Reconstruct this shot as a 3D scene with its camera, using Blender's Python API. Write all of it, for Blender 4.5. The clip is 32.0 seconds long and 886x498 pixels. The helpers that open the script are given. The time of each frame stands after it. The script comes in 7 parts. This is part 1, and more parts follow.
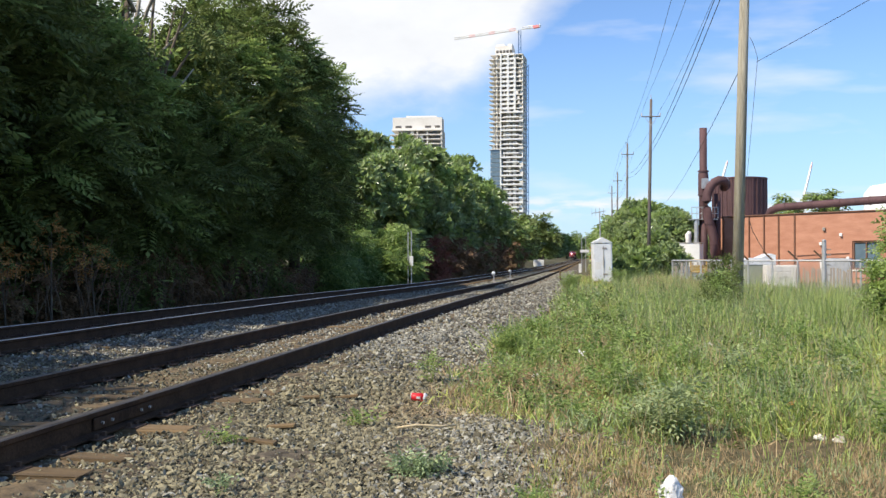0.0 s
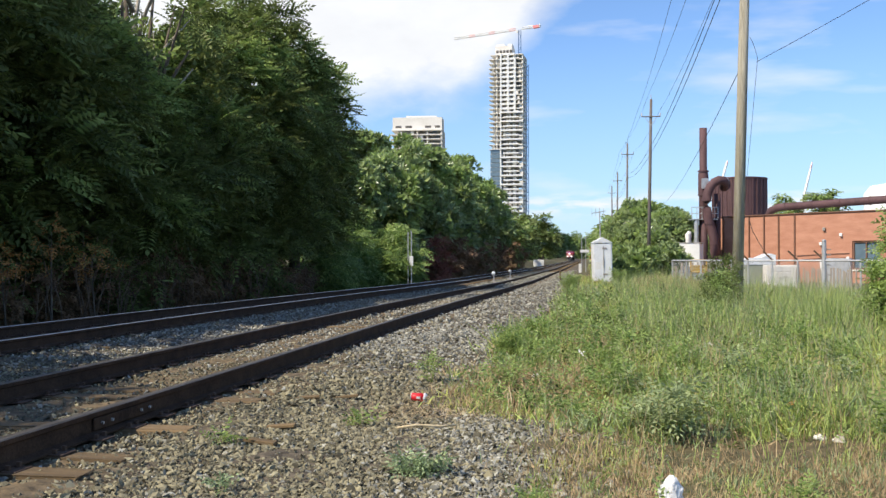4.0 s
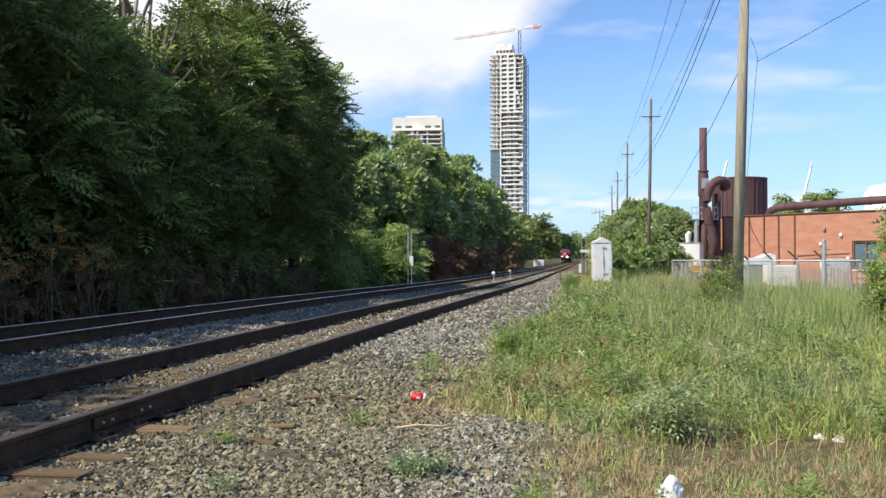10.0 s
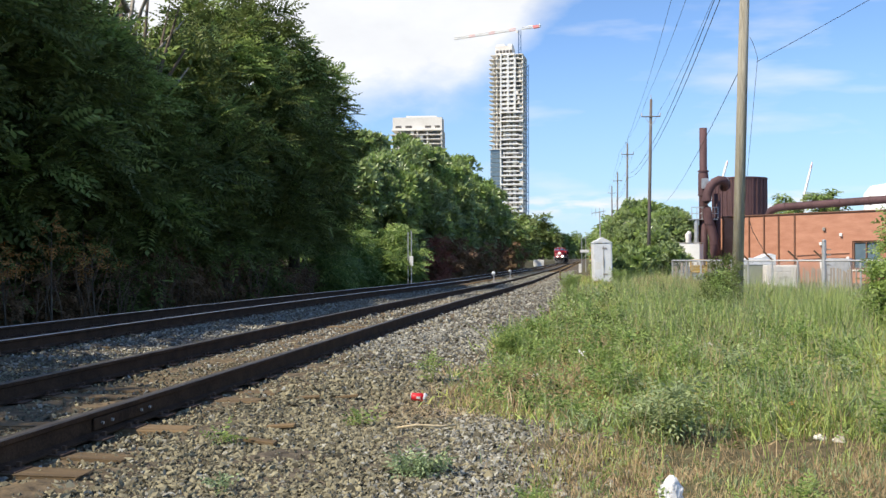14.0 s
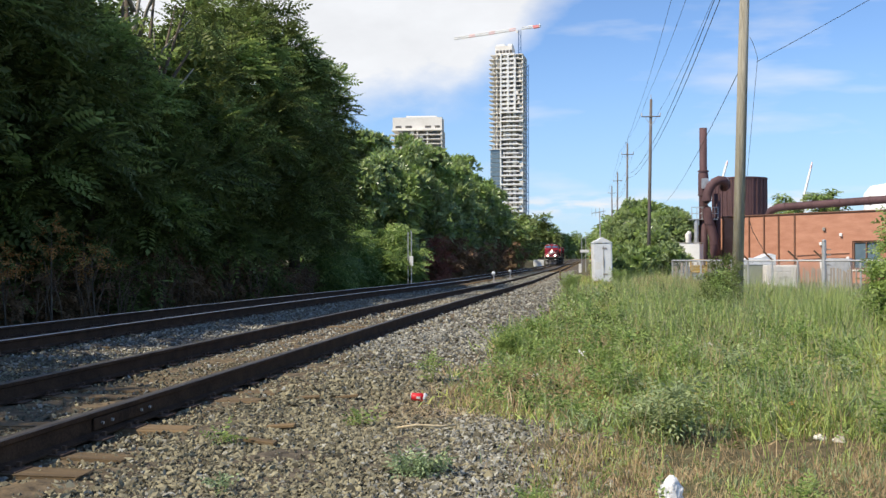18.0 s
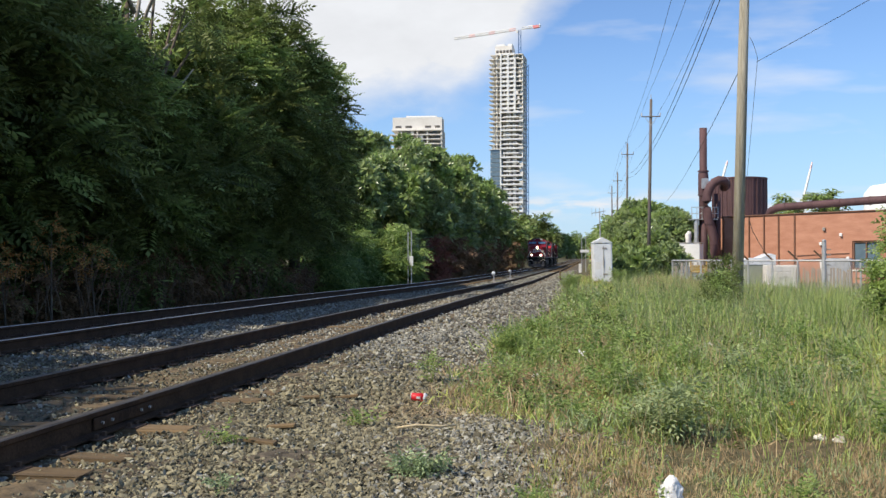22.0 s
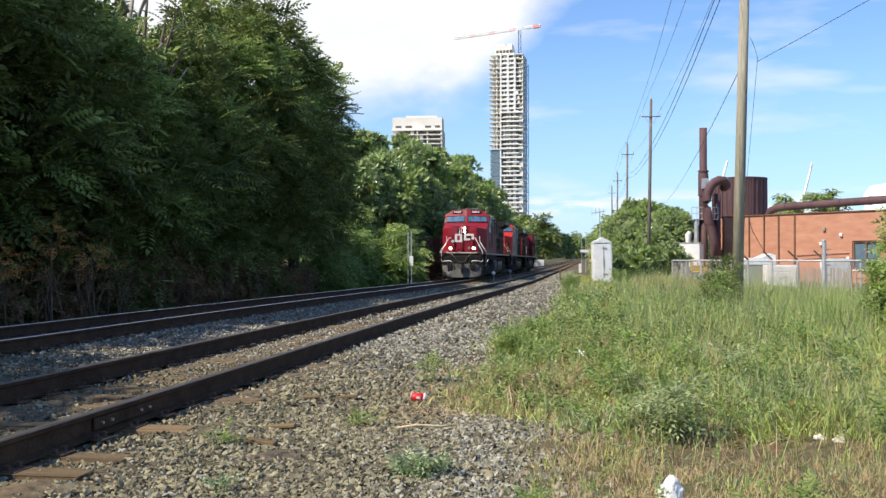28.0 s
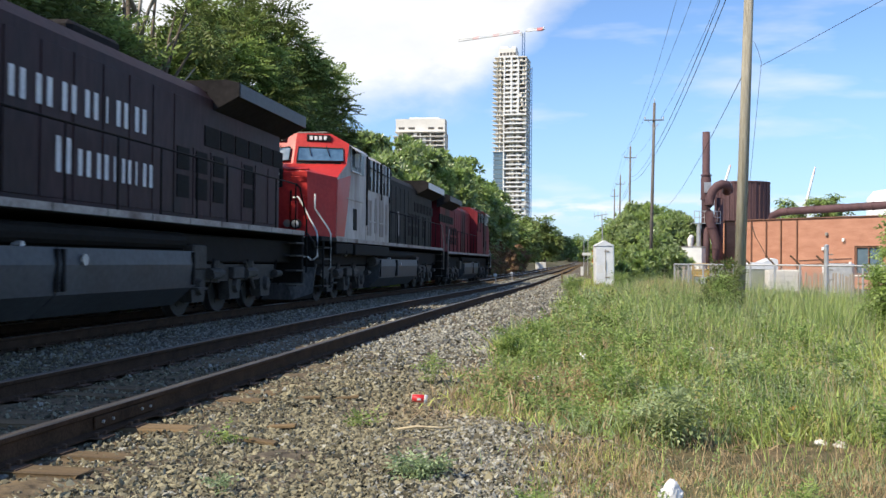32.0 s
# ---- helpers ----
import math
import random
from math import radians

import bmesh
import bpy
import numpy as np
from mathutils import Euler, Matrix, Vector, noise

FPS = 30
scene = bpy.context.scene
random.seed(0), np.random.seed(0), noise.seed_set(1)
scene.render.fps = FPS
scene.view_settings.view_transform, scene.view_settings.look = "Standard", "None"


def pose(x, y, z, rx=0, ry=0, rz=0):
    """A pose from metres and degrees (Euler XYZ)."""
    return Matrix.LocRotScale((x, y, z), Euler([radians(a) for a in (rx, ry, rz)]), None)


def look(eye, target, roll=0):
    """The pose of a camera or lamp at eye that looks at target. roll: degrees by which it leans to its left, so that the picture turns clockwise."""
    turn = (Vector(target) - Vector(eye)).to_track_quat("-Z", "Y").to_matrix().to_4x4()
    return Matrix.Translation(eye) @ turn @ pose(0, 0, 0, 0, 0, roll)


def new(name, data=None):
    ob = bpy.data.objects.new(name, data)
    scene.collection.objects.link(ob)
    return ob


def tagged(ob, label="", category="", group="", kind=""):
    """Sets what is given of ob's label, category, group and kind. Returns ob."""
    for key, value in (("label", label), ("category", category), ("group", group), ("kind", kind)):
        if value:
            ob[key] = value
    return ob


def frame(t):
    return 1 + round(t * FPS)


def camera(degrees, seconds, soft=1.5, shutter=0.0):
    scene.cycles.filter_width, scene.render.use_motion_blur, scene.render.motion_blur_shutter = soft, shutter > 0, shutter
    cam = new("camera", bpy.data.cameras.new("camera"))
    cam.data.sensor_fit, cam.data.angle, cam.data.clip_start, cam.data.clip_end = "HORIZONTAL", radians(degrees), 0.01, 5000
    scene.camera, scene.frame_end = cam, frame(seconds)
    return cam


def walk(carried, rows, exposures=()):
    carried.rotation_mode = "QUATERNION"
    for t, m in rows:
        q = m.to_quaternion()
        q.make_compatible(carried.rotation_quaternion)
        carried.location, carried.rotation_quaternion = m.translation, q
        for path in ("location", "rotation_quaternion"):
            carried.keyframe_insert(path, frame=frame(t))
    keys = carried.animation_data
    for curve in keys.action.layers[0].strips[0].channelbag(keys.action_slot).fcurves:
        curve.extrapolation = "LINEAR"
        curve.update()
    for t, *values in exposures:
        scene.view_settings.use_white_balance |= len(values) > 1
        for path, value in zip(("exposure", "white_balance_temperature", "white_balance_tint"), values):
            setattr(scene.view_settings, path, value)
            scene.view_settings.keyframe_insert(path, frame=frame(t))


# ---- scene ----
# World: +y runs along the tracks, away from the camera; z = 0 is the top of the rails.
EYE = 1.03
DURATION = 32.0
cam = camera(49.0, DURATION, soft=1.45, shutter=0.15)


def stand(pan=0.0, tilt=0.0, roll=0.0):
    return pose(0, 0, EYE, 90.67 + tilt, 0, 8.45 + pan) @ pose(0, 0, 0, 0, 0, roll)


walk(cam, [(0.0, stand()), (30.3, stand()), (30.7, stand(-0.03, 0.0)), (31.1, stand(-0.05, 0.01)),
           (31.3, stand(-0.1, 0.0)), (31.5, stand(0.0, 0.02)), (31.7, stand(-0.05, -0.03, 0.1)),
           (31.85, stand(0.05, 0.03, -0.1)), (32.0, stand(0.12, 0.1, 0.5))],
     exposures=[(0.0, 0.34), (15.0, 0.34), (20.0, 0.15), (25.0, 0.16), (27.5, 0.38), (29.5, 0.44), (32.0, 0.4)])

# ---- light ----
SUN_AZIMUTH = radians(-131.0)     # clockwise from +y
SUN_ELEVATION = radians(46.0)
world = bpy.data.worlds.new("sky")
scene.world = world
world.use_nodes = True


def build_sky():
    nt = world.node_tree
    nt.nodes.clear()
    n = nt.nodes.new
    out, bg = n("ShaderNodeOutputWorld"), n("ShaderNodeBackground")
    sky = n("ShaderNodeTexSky")
    sky.sky_type, sky.sun_disc = "NISHITA", False
    sky.sun_elevation, sky.sun_rotation = SUN_ELEVATION, SUN_AZIMUTH
    sky.air_density, sky.dust_density, sky.ozone_density = 1.0, 0.15, 3.5
    # clouds: broken sheets of cumulus, from noise over the sky's directions
    co = n("ShaderNodeTexCoord")
    sep = n("ShaderNodeSeparateXYZ")
    nt.links.new(co.outputs["Generated"], sep.inputs[0])

    def math_node(op, a, b=None, c=None, clamp=False):
        m = n("ShaderNodeMath")
        m.operation, m.use_clamp = op, clamp
        for i, v in enumerate((a, b, c)):
            if v is None:
                continue
            if isinstance(v, (int, float)):
                m.inputs[i].default_value = v
            else:
                nt.links.new(v, m.inputs[i])
        return m.outputs[0]
    zc = math_node("MAXIMUM", sep.outputs["Z"], 0.02)
    # azimuth-like and height-like coordinates of a view direction
    u = math_node("DIVIDE", sep.outputs["X"], math_node("MAXIMUM", sep.outputs["Y"], 0.15))
    v = math_node("DIVIDE", zc, math_node("MAXIMUM", sep.outputs["Y"], 0.15))
    comb = n("ShaderNodeCombineXYZ")
    nt.links.new(u, comb.inputs[0])
    nt.links.new(v, comb.inputs[1])
    mp = n("ShaderNodeMapping")
    mp.inputs["Scale"].default_value = (5.0, 9.0, 1.0)
    mp.inputs["Rotation"].default_value = (0, 0, radians(-20))
    nt.links.new(comb.outputs[0], mp.inputs[0])
    noi = n("ShaderNodeTexNoise")
    noi.inputs["Scale"].default_value, noi.inputs["Detail"].default_value = 1.3, 7.0
    noi.inputs["Roughness"].default_value = 0.58
    nt.links.new(mp.outputs[0], noi.inputs[0])
    # the large bank, its edge rising to the right
    edge = math_node("SUBTRACT", math_node("SUBTRACT", v, u), 0.268)
    rag = math_node("MULTIPLY_ADD", noi.outputs["Fac"], 1.5, -0.75)
    bank = math_node("MULTIPLY_ADD", edge, 17.0, rag, clamp=True)
    floor_ = math_node("MULTIPLY_ADD", math_node("SUBTRACT", v, 0.14), 16.0, math_node("MULTIPLY", rag, 1.4), clamp=True)
    # the bank lies ahead and low; the sky overhead and behind is clear
    lid = math_node("SUBTRACT", 1.0, math_node("MULTIPLY_ADD", v, 3.0, -1.2, clamp=True))
    ahead_only = math_node("MULTIPLY_ADD", sep.outputs["Y"], 5.0, -1.0, clamp=True)
    cover = math_node("MULTIPLY", math_node("MULTIPLY", bank, floor_), math_node("MULTIPLY", lid, ahead_only))
    # thin wisps elsewhere
    mp2 = n("ShaderNodeMapping")
    mp2.inputs["Scale"].default_value = (4.0, 17.0, 1.0)
    mp2.inputs["Rotation"].default_value = (0, 0, radians(-12))
    nt.links.new(comb.outputs[0], mp2.inputs[0])
    noi2 = n("ShaderNodeTexNoise")
    noi2.inputs["Scale"].default_value, noi2.inputs["Detail"].default_value = 1.1, 5.0
    nt.links.new(mp2.outputs[0], noi2.inputs[0])
    wisp = math_node("MULTIPLY", math_node("SUBTRACT", noi2.outputs["Fac"], 0.53, clamp=True), 4.0, clamp=True)
    # low clouds over the horizon
    lowband = math_node("SUBTRACT", 1.0, math_node("MULTIPLY", math_node("ABSOLUTE", math_node("SUBTRACT", v, 0.056)), 55.0, clamp=True), clamp=True)
    noi3 = n("ShaderNodeTexNoise")
    noi3.inputs["Scale"].default_value, noi3.inputs["Detail"].default_value = 4.5, 6.0
    nt.links.new(mp2.outputs[0], noi3.inputs[0])
    lowc = math_node("MULTIPLY", math_node("MULTIPLY", math_node("SUBTRACT", noi3.outputs["Fac"], 0.42, clamp=True), 7.0, clamp=True), lowband)
    amount = math_node("MAXIMUM", math_node("MAXIMUM", cover, math_node("MULTIPLY", wisp, 0.7)), math_node("MULTIPLY", lowc, 0.9))
    mix = n("ShaderNodeMix")
    mix.data_type = "RGBA"
    nt.links.new(amount, mix.inputs[0])
    # a cool tint for the clear sky, and pale blue haze low down
    tint = n("ShaderNodeMix")
    tint.data_type, tint.blend_type = "RGBA", "MULTIPLY"
    tint.inputs[0].default_value = 1.0
    tint.inputs[7].default_value = (0.82, 0.93, 1.1, 1)
    nt.links.new(sky.outputs[0], tint.inputs[6])
    haze = n("ShaderNodeMix")
    haze.data_type = "RGBA"
    nt.links.new(math_node("MULTIPLY", math_node("SUBTRACT", 1.0, math_node("MULTIPLY", v, 4.5), clamp=True), 0.6), haze.inputs[0])
    nt.links.new(tint.outputs[2], haze.inputs[6])
    haze.inputs[7].default_value = (2.5, 3.85, 5.9, 1)
    nt.links.new(haze.outputs[2], mix.inputs[6])
    # white cloud, a little greyer where it is thick
    shade = math_node("MULTIPLY_ADD", noi.outputs["Fac"], 2.4, 4.7)
    cl = n("ShaderNodeCombineColor")
    nt.links.new(shade, cl.inputs[0])
    nt.links.new(math_node("MULTIPLY", shade, 1.02), cl.inputs[1])
    nt.links.new(math_node("MULTIPLY", shade, 1.06), cl.inputs[2])
    nt.links.new(cl.outputs[0], mix.inputs[7])
    nt.links.new(mix.outputs[2], bg.inputs["Color"])
    bg.inputs["Strength"].default_value = 0.13
    nt.links.new(bg.outputs[0], out.inputs[0])


build_sky()
sun = new("sun", bpy.data.lights.new("sun", "SUN"))
sun.data.energy, sun.data.angle, sun.data.color = 5.0, radians(0.55), (1.0, 0.89, 0.72)
to_sun = Vector((math.sin(SUN_AZIMUTH) * math.cos(SUN_ELEVATION), math.cos(SUN_AZIMUTH) * math.cos(SUN_ELEVATION), math.sin(SUN_ELEVATION)))
sun.matrix_basis = look(to_sun * 60, (0, 0, 0))

# ---- materials ----


def material(name, dark, light, rough=0.8, metal=0.0, scale=6.0, fine=60.0, bump=0.3, depth=0.01, island=0.0, per_object=0.0,
             stretch=(1, 1, 1), spec=0.4, stain=None, stain_at=0.58, translucent=0.0, coat=0.0):
    """A surface that varies between two colours at two scales, with fine relief; island: variation from piece to piece."""
    m = bpy.data.materials.new(name)
    m.use_nodes = True
    nt = m.node_tree
    n, ln = nt.nodes.new, nt.links.new
    bsdf = nt.nodes["Principled BSDF"]
    co = n("ShaderNodeTexCoord")
    mp = n("ShaderNodeMapping")
    mp.inputs["Scale"].default_value = stretch
    ln(co.outputs["Object"], mp.inputs[0])
    a, b = n("ShaderNodeTexNoise"), n("ShaderNodeTexNoise")
    a.inputs["Scale"].default_value, a.inputs["Detail"].default_value = scale, 4
    b.inputs["Scale"].default_value, b.inputs["Detail"].default_value = fine, 3
    ln(mp.outputs[0], a.inputs[0])
    ln(mp.outputs[0], b.inputs[0])
    add = n("ShaderNodeMath")
    add.operation = "MULTIPLY_ADD"
    add.inputs[1].default_value = 0.55
    ln(a.outputs["Fac"], add.inputs[0])
    half = n("ShaderNodeMath")
    half.operation = "MULTIPLY"
    half.inputs[1].default_value = 0.45
    ln(b.outputs["Fac"], half.inputs[0])
    ln(half.outputs[0], add.inputs[2])
    last = add.outputs[0]
    spread = n("ShaderNodeMapRange")
    spread.inputs[1].default_value, spread.inputs[2].default_value = 0.33, 0.67
    ln(last, spread.inputs[0])
    last = spread.outputs[0]
    for weight, source, socket in ((island, "ShaderNodeNewGeometry", "Random Per Island"), (per_object, "ShaderNodeObjectInfo", "Random")):
        if weight:
            g = n(source)
            mx = n("ShaderNodeMix")
            mx.inputs[0].default_value = weight
            ln(last, mx.inputs[2])
            ln(g.outputs[socket], mx.inputs[3])
            last = mx.outputs[0]
    mix = n("ShaderNodeMix")
    mix.data_type = "RGBA"
    mix.inputs[6].default_value, mix.inputs[7].default_value = (*dark, 1), (*light, 1)
    ln(last, mix.inputs[0])
    colour = mix.outputs[2]
    if stain:
        s = n("ShaderNodeTexNoise")
        s.inputs["Scale"].default_value, s.inputs["Detail"].default_value = scale * 0.6, 6
        ln(mp.outputs[0], s.inputs[0])
        mr = n("ShaderNodeMapRange")
        mr.inputs[1].default_value, mr.inputs[2].default_value = stain_at, stain_at + 0.14
        ln(s.outputs["Fac"], mr.inputs[0])
        m2 = n("ShaderNodeMix")
        m2.data_type = "RGBA"
        ln(mr.outputs[0], m2.inputs[0])
        ln(colour, m2.inputs[6])
        m2.inputs[7].default_value = (*stain, 1)
        colour = m2.outputs[2]
    ln(colour, bsdf.inputs["Base Color"])
    rr = n("ShaderNodeMapRange")
    rr.inputs[3].default_value, rr.inputs[4].default_value = max(0.02, rough - 0.12), min(1.0, rough + 0.12)
    ln(a.outputs["Fac"], rr.inputs[0])
    ln(rr.outputs[0], bsdf.inputs["Roughness"])
    bsdf.inputs["Metallic"].default_value = metal
    bsdf.inputs["Specular IOR Level"].default_value = spec
    bsdf.inputs["Coat Weight"].default_value = coat
    if bump:
        bp = n("ShaderNodeBump")
        bp.inputs["Strength"].default_value, bp.inputs["Distance"].default_value = bump, depth
        ln(b.outputs["Fac"], bp.inputs["Height"])
        ln(bp.outputs[0], bsdf.inputs["Normal"])
    if translucent:
        tr, ms = n("ShaderNodeBsdfTranslucent"), n("ShaderNodeMixShader")
        ln(colour, tr.inputs[0])
        ms.inputs[0].default_value = translucent
        ln(bsdf.outputs[0], ms.inputs[1])
        ln(tr.outputs[0], ms.inputs[2])
        ln(ms.outputs[0], nt.nodes["Material Output"].inputs[0])
    return m


def glow(name, colour, strength):
    m = bpy.data.materials.new(name)
    m.use_nodes = True
    b = m.node_tree.nodes["Principled BSDF"]
    b.inputs["Base Color"].default_value = (*colour, 1)
    b.inputs["Emission Color"].default_value = (*colour, 1)
    b.inputs["Emission Strength"].default_value = strength
    return m


M_STONE = material("crushed_stone", (0.038, 0.034, 0.022), (0.35, 0.316, 0.202), 0.85, scale=9, fine=90, bump=0.4, depth=0.006, island=0.85)
M_STONE_GREY = material("fresh_grey_stone", (0.055, 0.053, 0.046), (0.45, 0.44, 0.37), 0.85, scale=9, fine=90, bump=0.4, depth=0.006, island=0.85)
M_HERB = material("herb_leaf", (0.075, 0.15, 0.03), (0.44, 0.56, 0.18), 0.42, scale=1.2, fine=6.0, bump=0, island=0.65, spec=0.5, translucent=0.4)
M_RAIL = material("rail_steel", (0.028, 0.017, 0.011), (0.09, 0.054, 0.034), 0.85, 0.0, spec=0.12, scale=5, fine=60, bump=0.25, depth=0.003)
M_RAILTOP = material("worn_rail_head", (0.06, 0.052, 0.044), (0.17, 0.15, 0.13), 0.55, 0.6, scale=4, fine=50, stretch=(8, 0.6, 1), bump=0.05)
M_RAILTOP_BRIGHT = material("polished_rail_head", (0.38, 0.38, 0.39), (0.58, 0.58, 0.6), 0.35, 1.0, scale=4, fine=50, stretch=(8, 0.6, 1), bump=0.05)
M_TIE = material("weathered_timber", (0.055, 0.038, 0.02), (0.24, 0.165, 0.085), 0.95, scale=3, fine=40, stretch=(1, 6, 6), bump=0.5, depth=0.006, per_object=0.4)
M_RUST = material("rusty_plate", (0.05, 0.03, 0.019), (0.13, 0.078, 0.048), 0.92, 0.0, scale=8, fine=80)
M_BARK_PALE = material("pale_bark", (0.2, 0.18, 0.15), (0.42, 0.39, 0.34), 0.9, scale=5, fine=30, stretch=(1, 1, 0.3), bump=0.5, depth=0.02)
M_TWIG = material("brown_twig", (0.12, 0.085, 0.06), (0.28, 0.205, 0.15), 0.9, scale=5, fine=30, bump=0.2)
M_BARK = material("bark", (0.07, 0.055, 0.042), (0.2, 0.165, 0.125), 0.95, scale=6, fine=30, stretch=(1, 1, 0.25), bump=0.8, depth=0.03)
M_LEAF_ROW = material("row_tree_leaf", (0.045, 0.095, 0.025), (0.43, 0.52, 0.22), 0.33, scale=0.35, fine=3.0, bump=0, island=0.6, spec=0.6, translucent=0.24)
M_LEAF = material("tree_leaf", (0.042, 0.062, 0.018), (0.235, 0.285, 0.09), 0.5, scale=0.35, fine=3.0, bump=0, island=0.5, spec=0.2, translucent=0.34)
# light green of weeds and shrubs; in tree crowns it paints sunlit foliage
M_LEAF_LIGHT = material("light_green_leaf", (0.12, 0.2, 0.04), (0.48, 0.6, 0.2), 0.42, scale=0.5, fine=4.0, bump=0, island=0.6, spec=0.5, translucent=0.48)
M_LEAF_SHRUB = material("shrub_leaf", (0.07, 0.14, 0.028), (0.27, 0.37, 0.11), 0.45, scale=0.5, fine=4.0, bump=0, island=0.65, spec=0.4, translucent=0.42)
M_LEAF_DRY = material("dry_leaf", (0.34, 0.14, 0.035), (0.64, 0.35, 0.11), 0.8, scale=0.6, fine=4.0, bump=0, island=0.6, translucent=0.2)
M_LEAF_RED = material("dark_red_leaf", (0.14, 0.055, 0.04), (0.34, 0.13, 0.09), 0.7, scale=0.6, fine=4.0, bump=0, island=0.6, translucent=0.25)
M_LEAF_BROWN = material("withered_brown_leaf", (0.12, 0.072, 0.038), (0.3, 0.185, 0.1), 0.85, scale=0.6, fine=4.0, bump=0, island=0.6, translucent=0.15)
M_LEAF_WILLOW = material("silvery_leaf", (0.13, 0.185, 0.07), (0.5, 0.57, 0.3), 0.5, scale=1.5, fine=8.0, bump=0, island=0.5, translucent=0.3)
M_GRASS = material("grass_blade", (0.045, 0.1, 0.015), (0.67, 0.79, 0.25), 0.45, scale=0.9, fine=5, bump=0, island=0.72, translucent=0.35)
M_GRASS_COOL = material("bluish_grass_blade", (0.045, 0.095, 0.03), (0.57, 0.69, 0.38), 0.42, scale=0.9, fine=5, bump=0, island=0.72, translucent=0.35)
M_GRASS_YELLOW = material("yellowing_grass_blade", (0.09, 0.135, 0.02), (0.75, 0.79, 0.24), 0.5, scale=0.9, fine=5, bump=0, island=0.7, translucent=0.4)
M_STRAW = material("straw", (0.2, 0.13, 0.065), (0.68, 0.53, 0.31), 0.8, scale=1.5, fine=8, bump=0, island=0.6, translucent=0.25)
M_STICK = material("pale_stick", (0.4, 0.31, 0.18), (0.66, 0.55, 0.36), 0.85, scale=6, fine=40, bump=0.2)
M_FEATHER = material("feathery_grass", (0.1, 0.175, 0.055), (0.31, 0.4, 0.18), 0.6, scale=0.8, fine=5, bump=0, island=0.5, translucent=0.35)
M_SEED = material("seed_head", (0.28, 0.29, 0.15), (0.5, 0.49, 0.3), 0.8, scale=2, fine=9, bump=0, island=0.6, translucent=0.3)
M_CONCRETE = material("raw_concrete", (0.62, 0.59, 0.53), (0.8, 0.77, 0.71), 0.9, scale=0.12, fine=1.2, bump=0.1, island=0.25)
M_WHITE = material("white_paint", (0.68, 0.68, 0.66), (0.82, 0.82, 0.80), 0.55, scale=1.5, fine=20, bump=0.05)
M_GLASS_BLUE = material("curtain_glass", (0.06, 0.10, 0.13), (0.14, 0.2, 0.25), 0.15, 0.0, scale=0.3, fine=2, bump=0, island=0.4, spec=0.8)
M_DARK = material("shade_and_dark_grey", (0.22, 0.205, 0.185), (0.4, 0.38, 0.345), 0.9, scale=0.5, fine=3, bump=0)
M_OPENING = material("shaded_opening", (0.07, 0.066, 0.06), (0.14, 0.13, 0.12), 0.9, scale=0.5, fine=3, bump=0)
M_GALV = material("galvanised_steel", (0.36, 0.37, 0.38), (0.58, 0.59, 0.6), 0.5, 0.55, scale=4, fine=50, bump=0.06)
M_ALU = material("aluminium_sheet", (0.64, 0.66, 0.68), (0.82, 0.84, 0.86), 0.45, 0.12, scale=2.5, fine=30, bump=0.04, stain=(0.42, 0.43, 0.43), stain_at=0.6)
M_POLE = material("pole_timber", (0.085, 0.075, 0.07), (0.21, 0.185, 0.165), 0.92, scale=4, fine=30, stretch=(3, 3, 0.12), bump=0.6, depth=0.02)
M_POLE_LIGHT = material("sunbleached_pole_timber", (0.2, 0.18, 0.135), (0.52, 0.48, 0.38), 0.92, scale=4, fine=30, stretch=(3, 3, 0.12), bump=0.6, depth=0.02, stain=(0.2, 0.17, 0.12), stain_at=0.6)
M_TRAILER = material("faded_green_paint", (0.24, 0.27, 0.19), (0.36, 0.38, 0.29), 0.7, scale=2, fine=20, bump=0.05)
M_CABLE = material("cable", (0.02, 0.02, 0.022), (0.05, 0.05, 0.055), 0.6, bump=0)
M_BRICK = material("red_brick", (0.35, 0.155, 0.096), (0.52, 0.27, 0.18), 0.9, scale=0.7, fine=11, stretch=(1, 1, 3), bump=0.2, stain=(0.33, 0.15, 0.095), stain_at=0.64)
M_MAROON = material("rusted_maroon_paint", (0.06, 0.032, 0.035), (0.145, 0.08, 0.082), 0.75, 0.15, scale=1.2, fine=18, stretch=(1, 1, 0.3), bump=0.1)
M_BRONZE = material("brown_pilaster", (0.13, 0.065, 0.04), (0.22, 0.115, 0.075), 0.7, scale=2, fine=20, bump=0.05)
M_YELLOW = material("yellow_paint", (0.36, 0.21, 0.02), (0.54, 0.34, 0.04), 0.5, scale=4, fine=30, bump=0.05)
M_CRANE_RED = material("crane_red", (0.55, 0.17, 0.17), (0.68, 0.27, 0.27), 0.5, bump=0)
# crane red paled in its colour for the haze of distance
M_CRANE_PINK = material("hazy_crane_red", (0.72, 0.5, 0.47), (0.8, 0.58, 0.55), 0.6, bump=0)
M_CRANE_BLUE = material("crane_blue", (0.04, 0.12, 0.3), (0.07, 0.18, 0.4), 0.5, bump=0)
M_TIMBER_GREY = material("grey_boards", (0.2, 0.165, 0.125), (0.42, 0.36, 0.29), 0.92, scale=4, fine=30, stretch=(4, 4, 0.3), bump=0.3, per_object=0.35)

# ---- building blocks ----


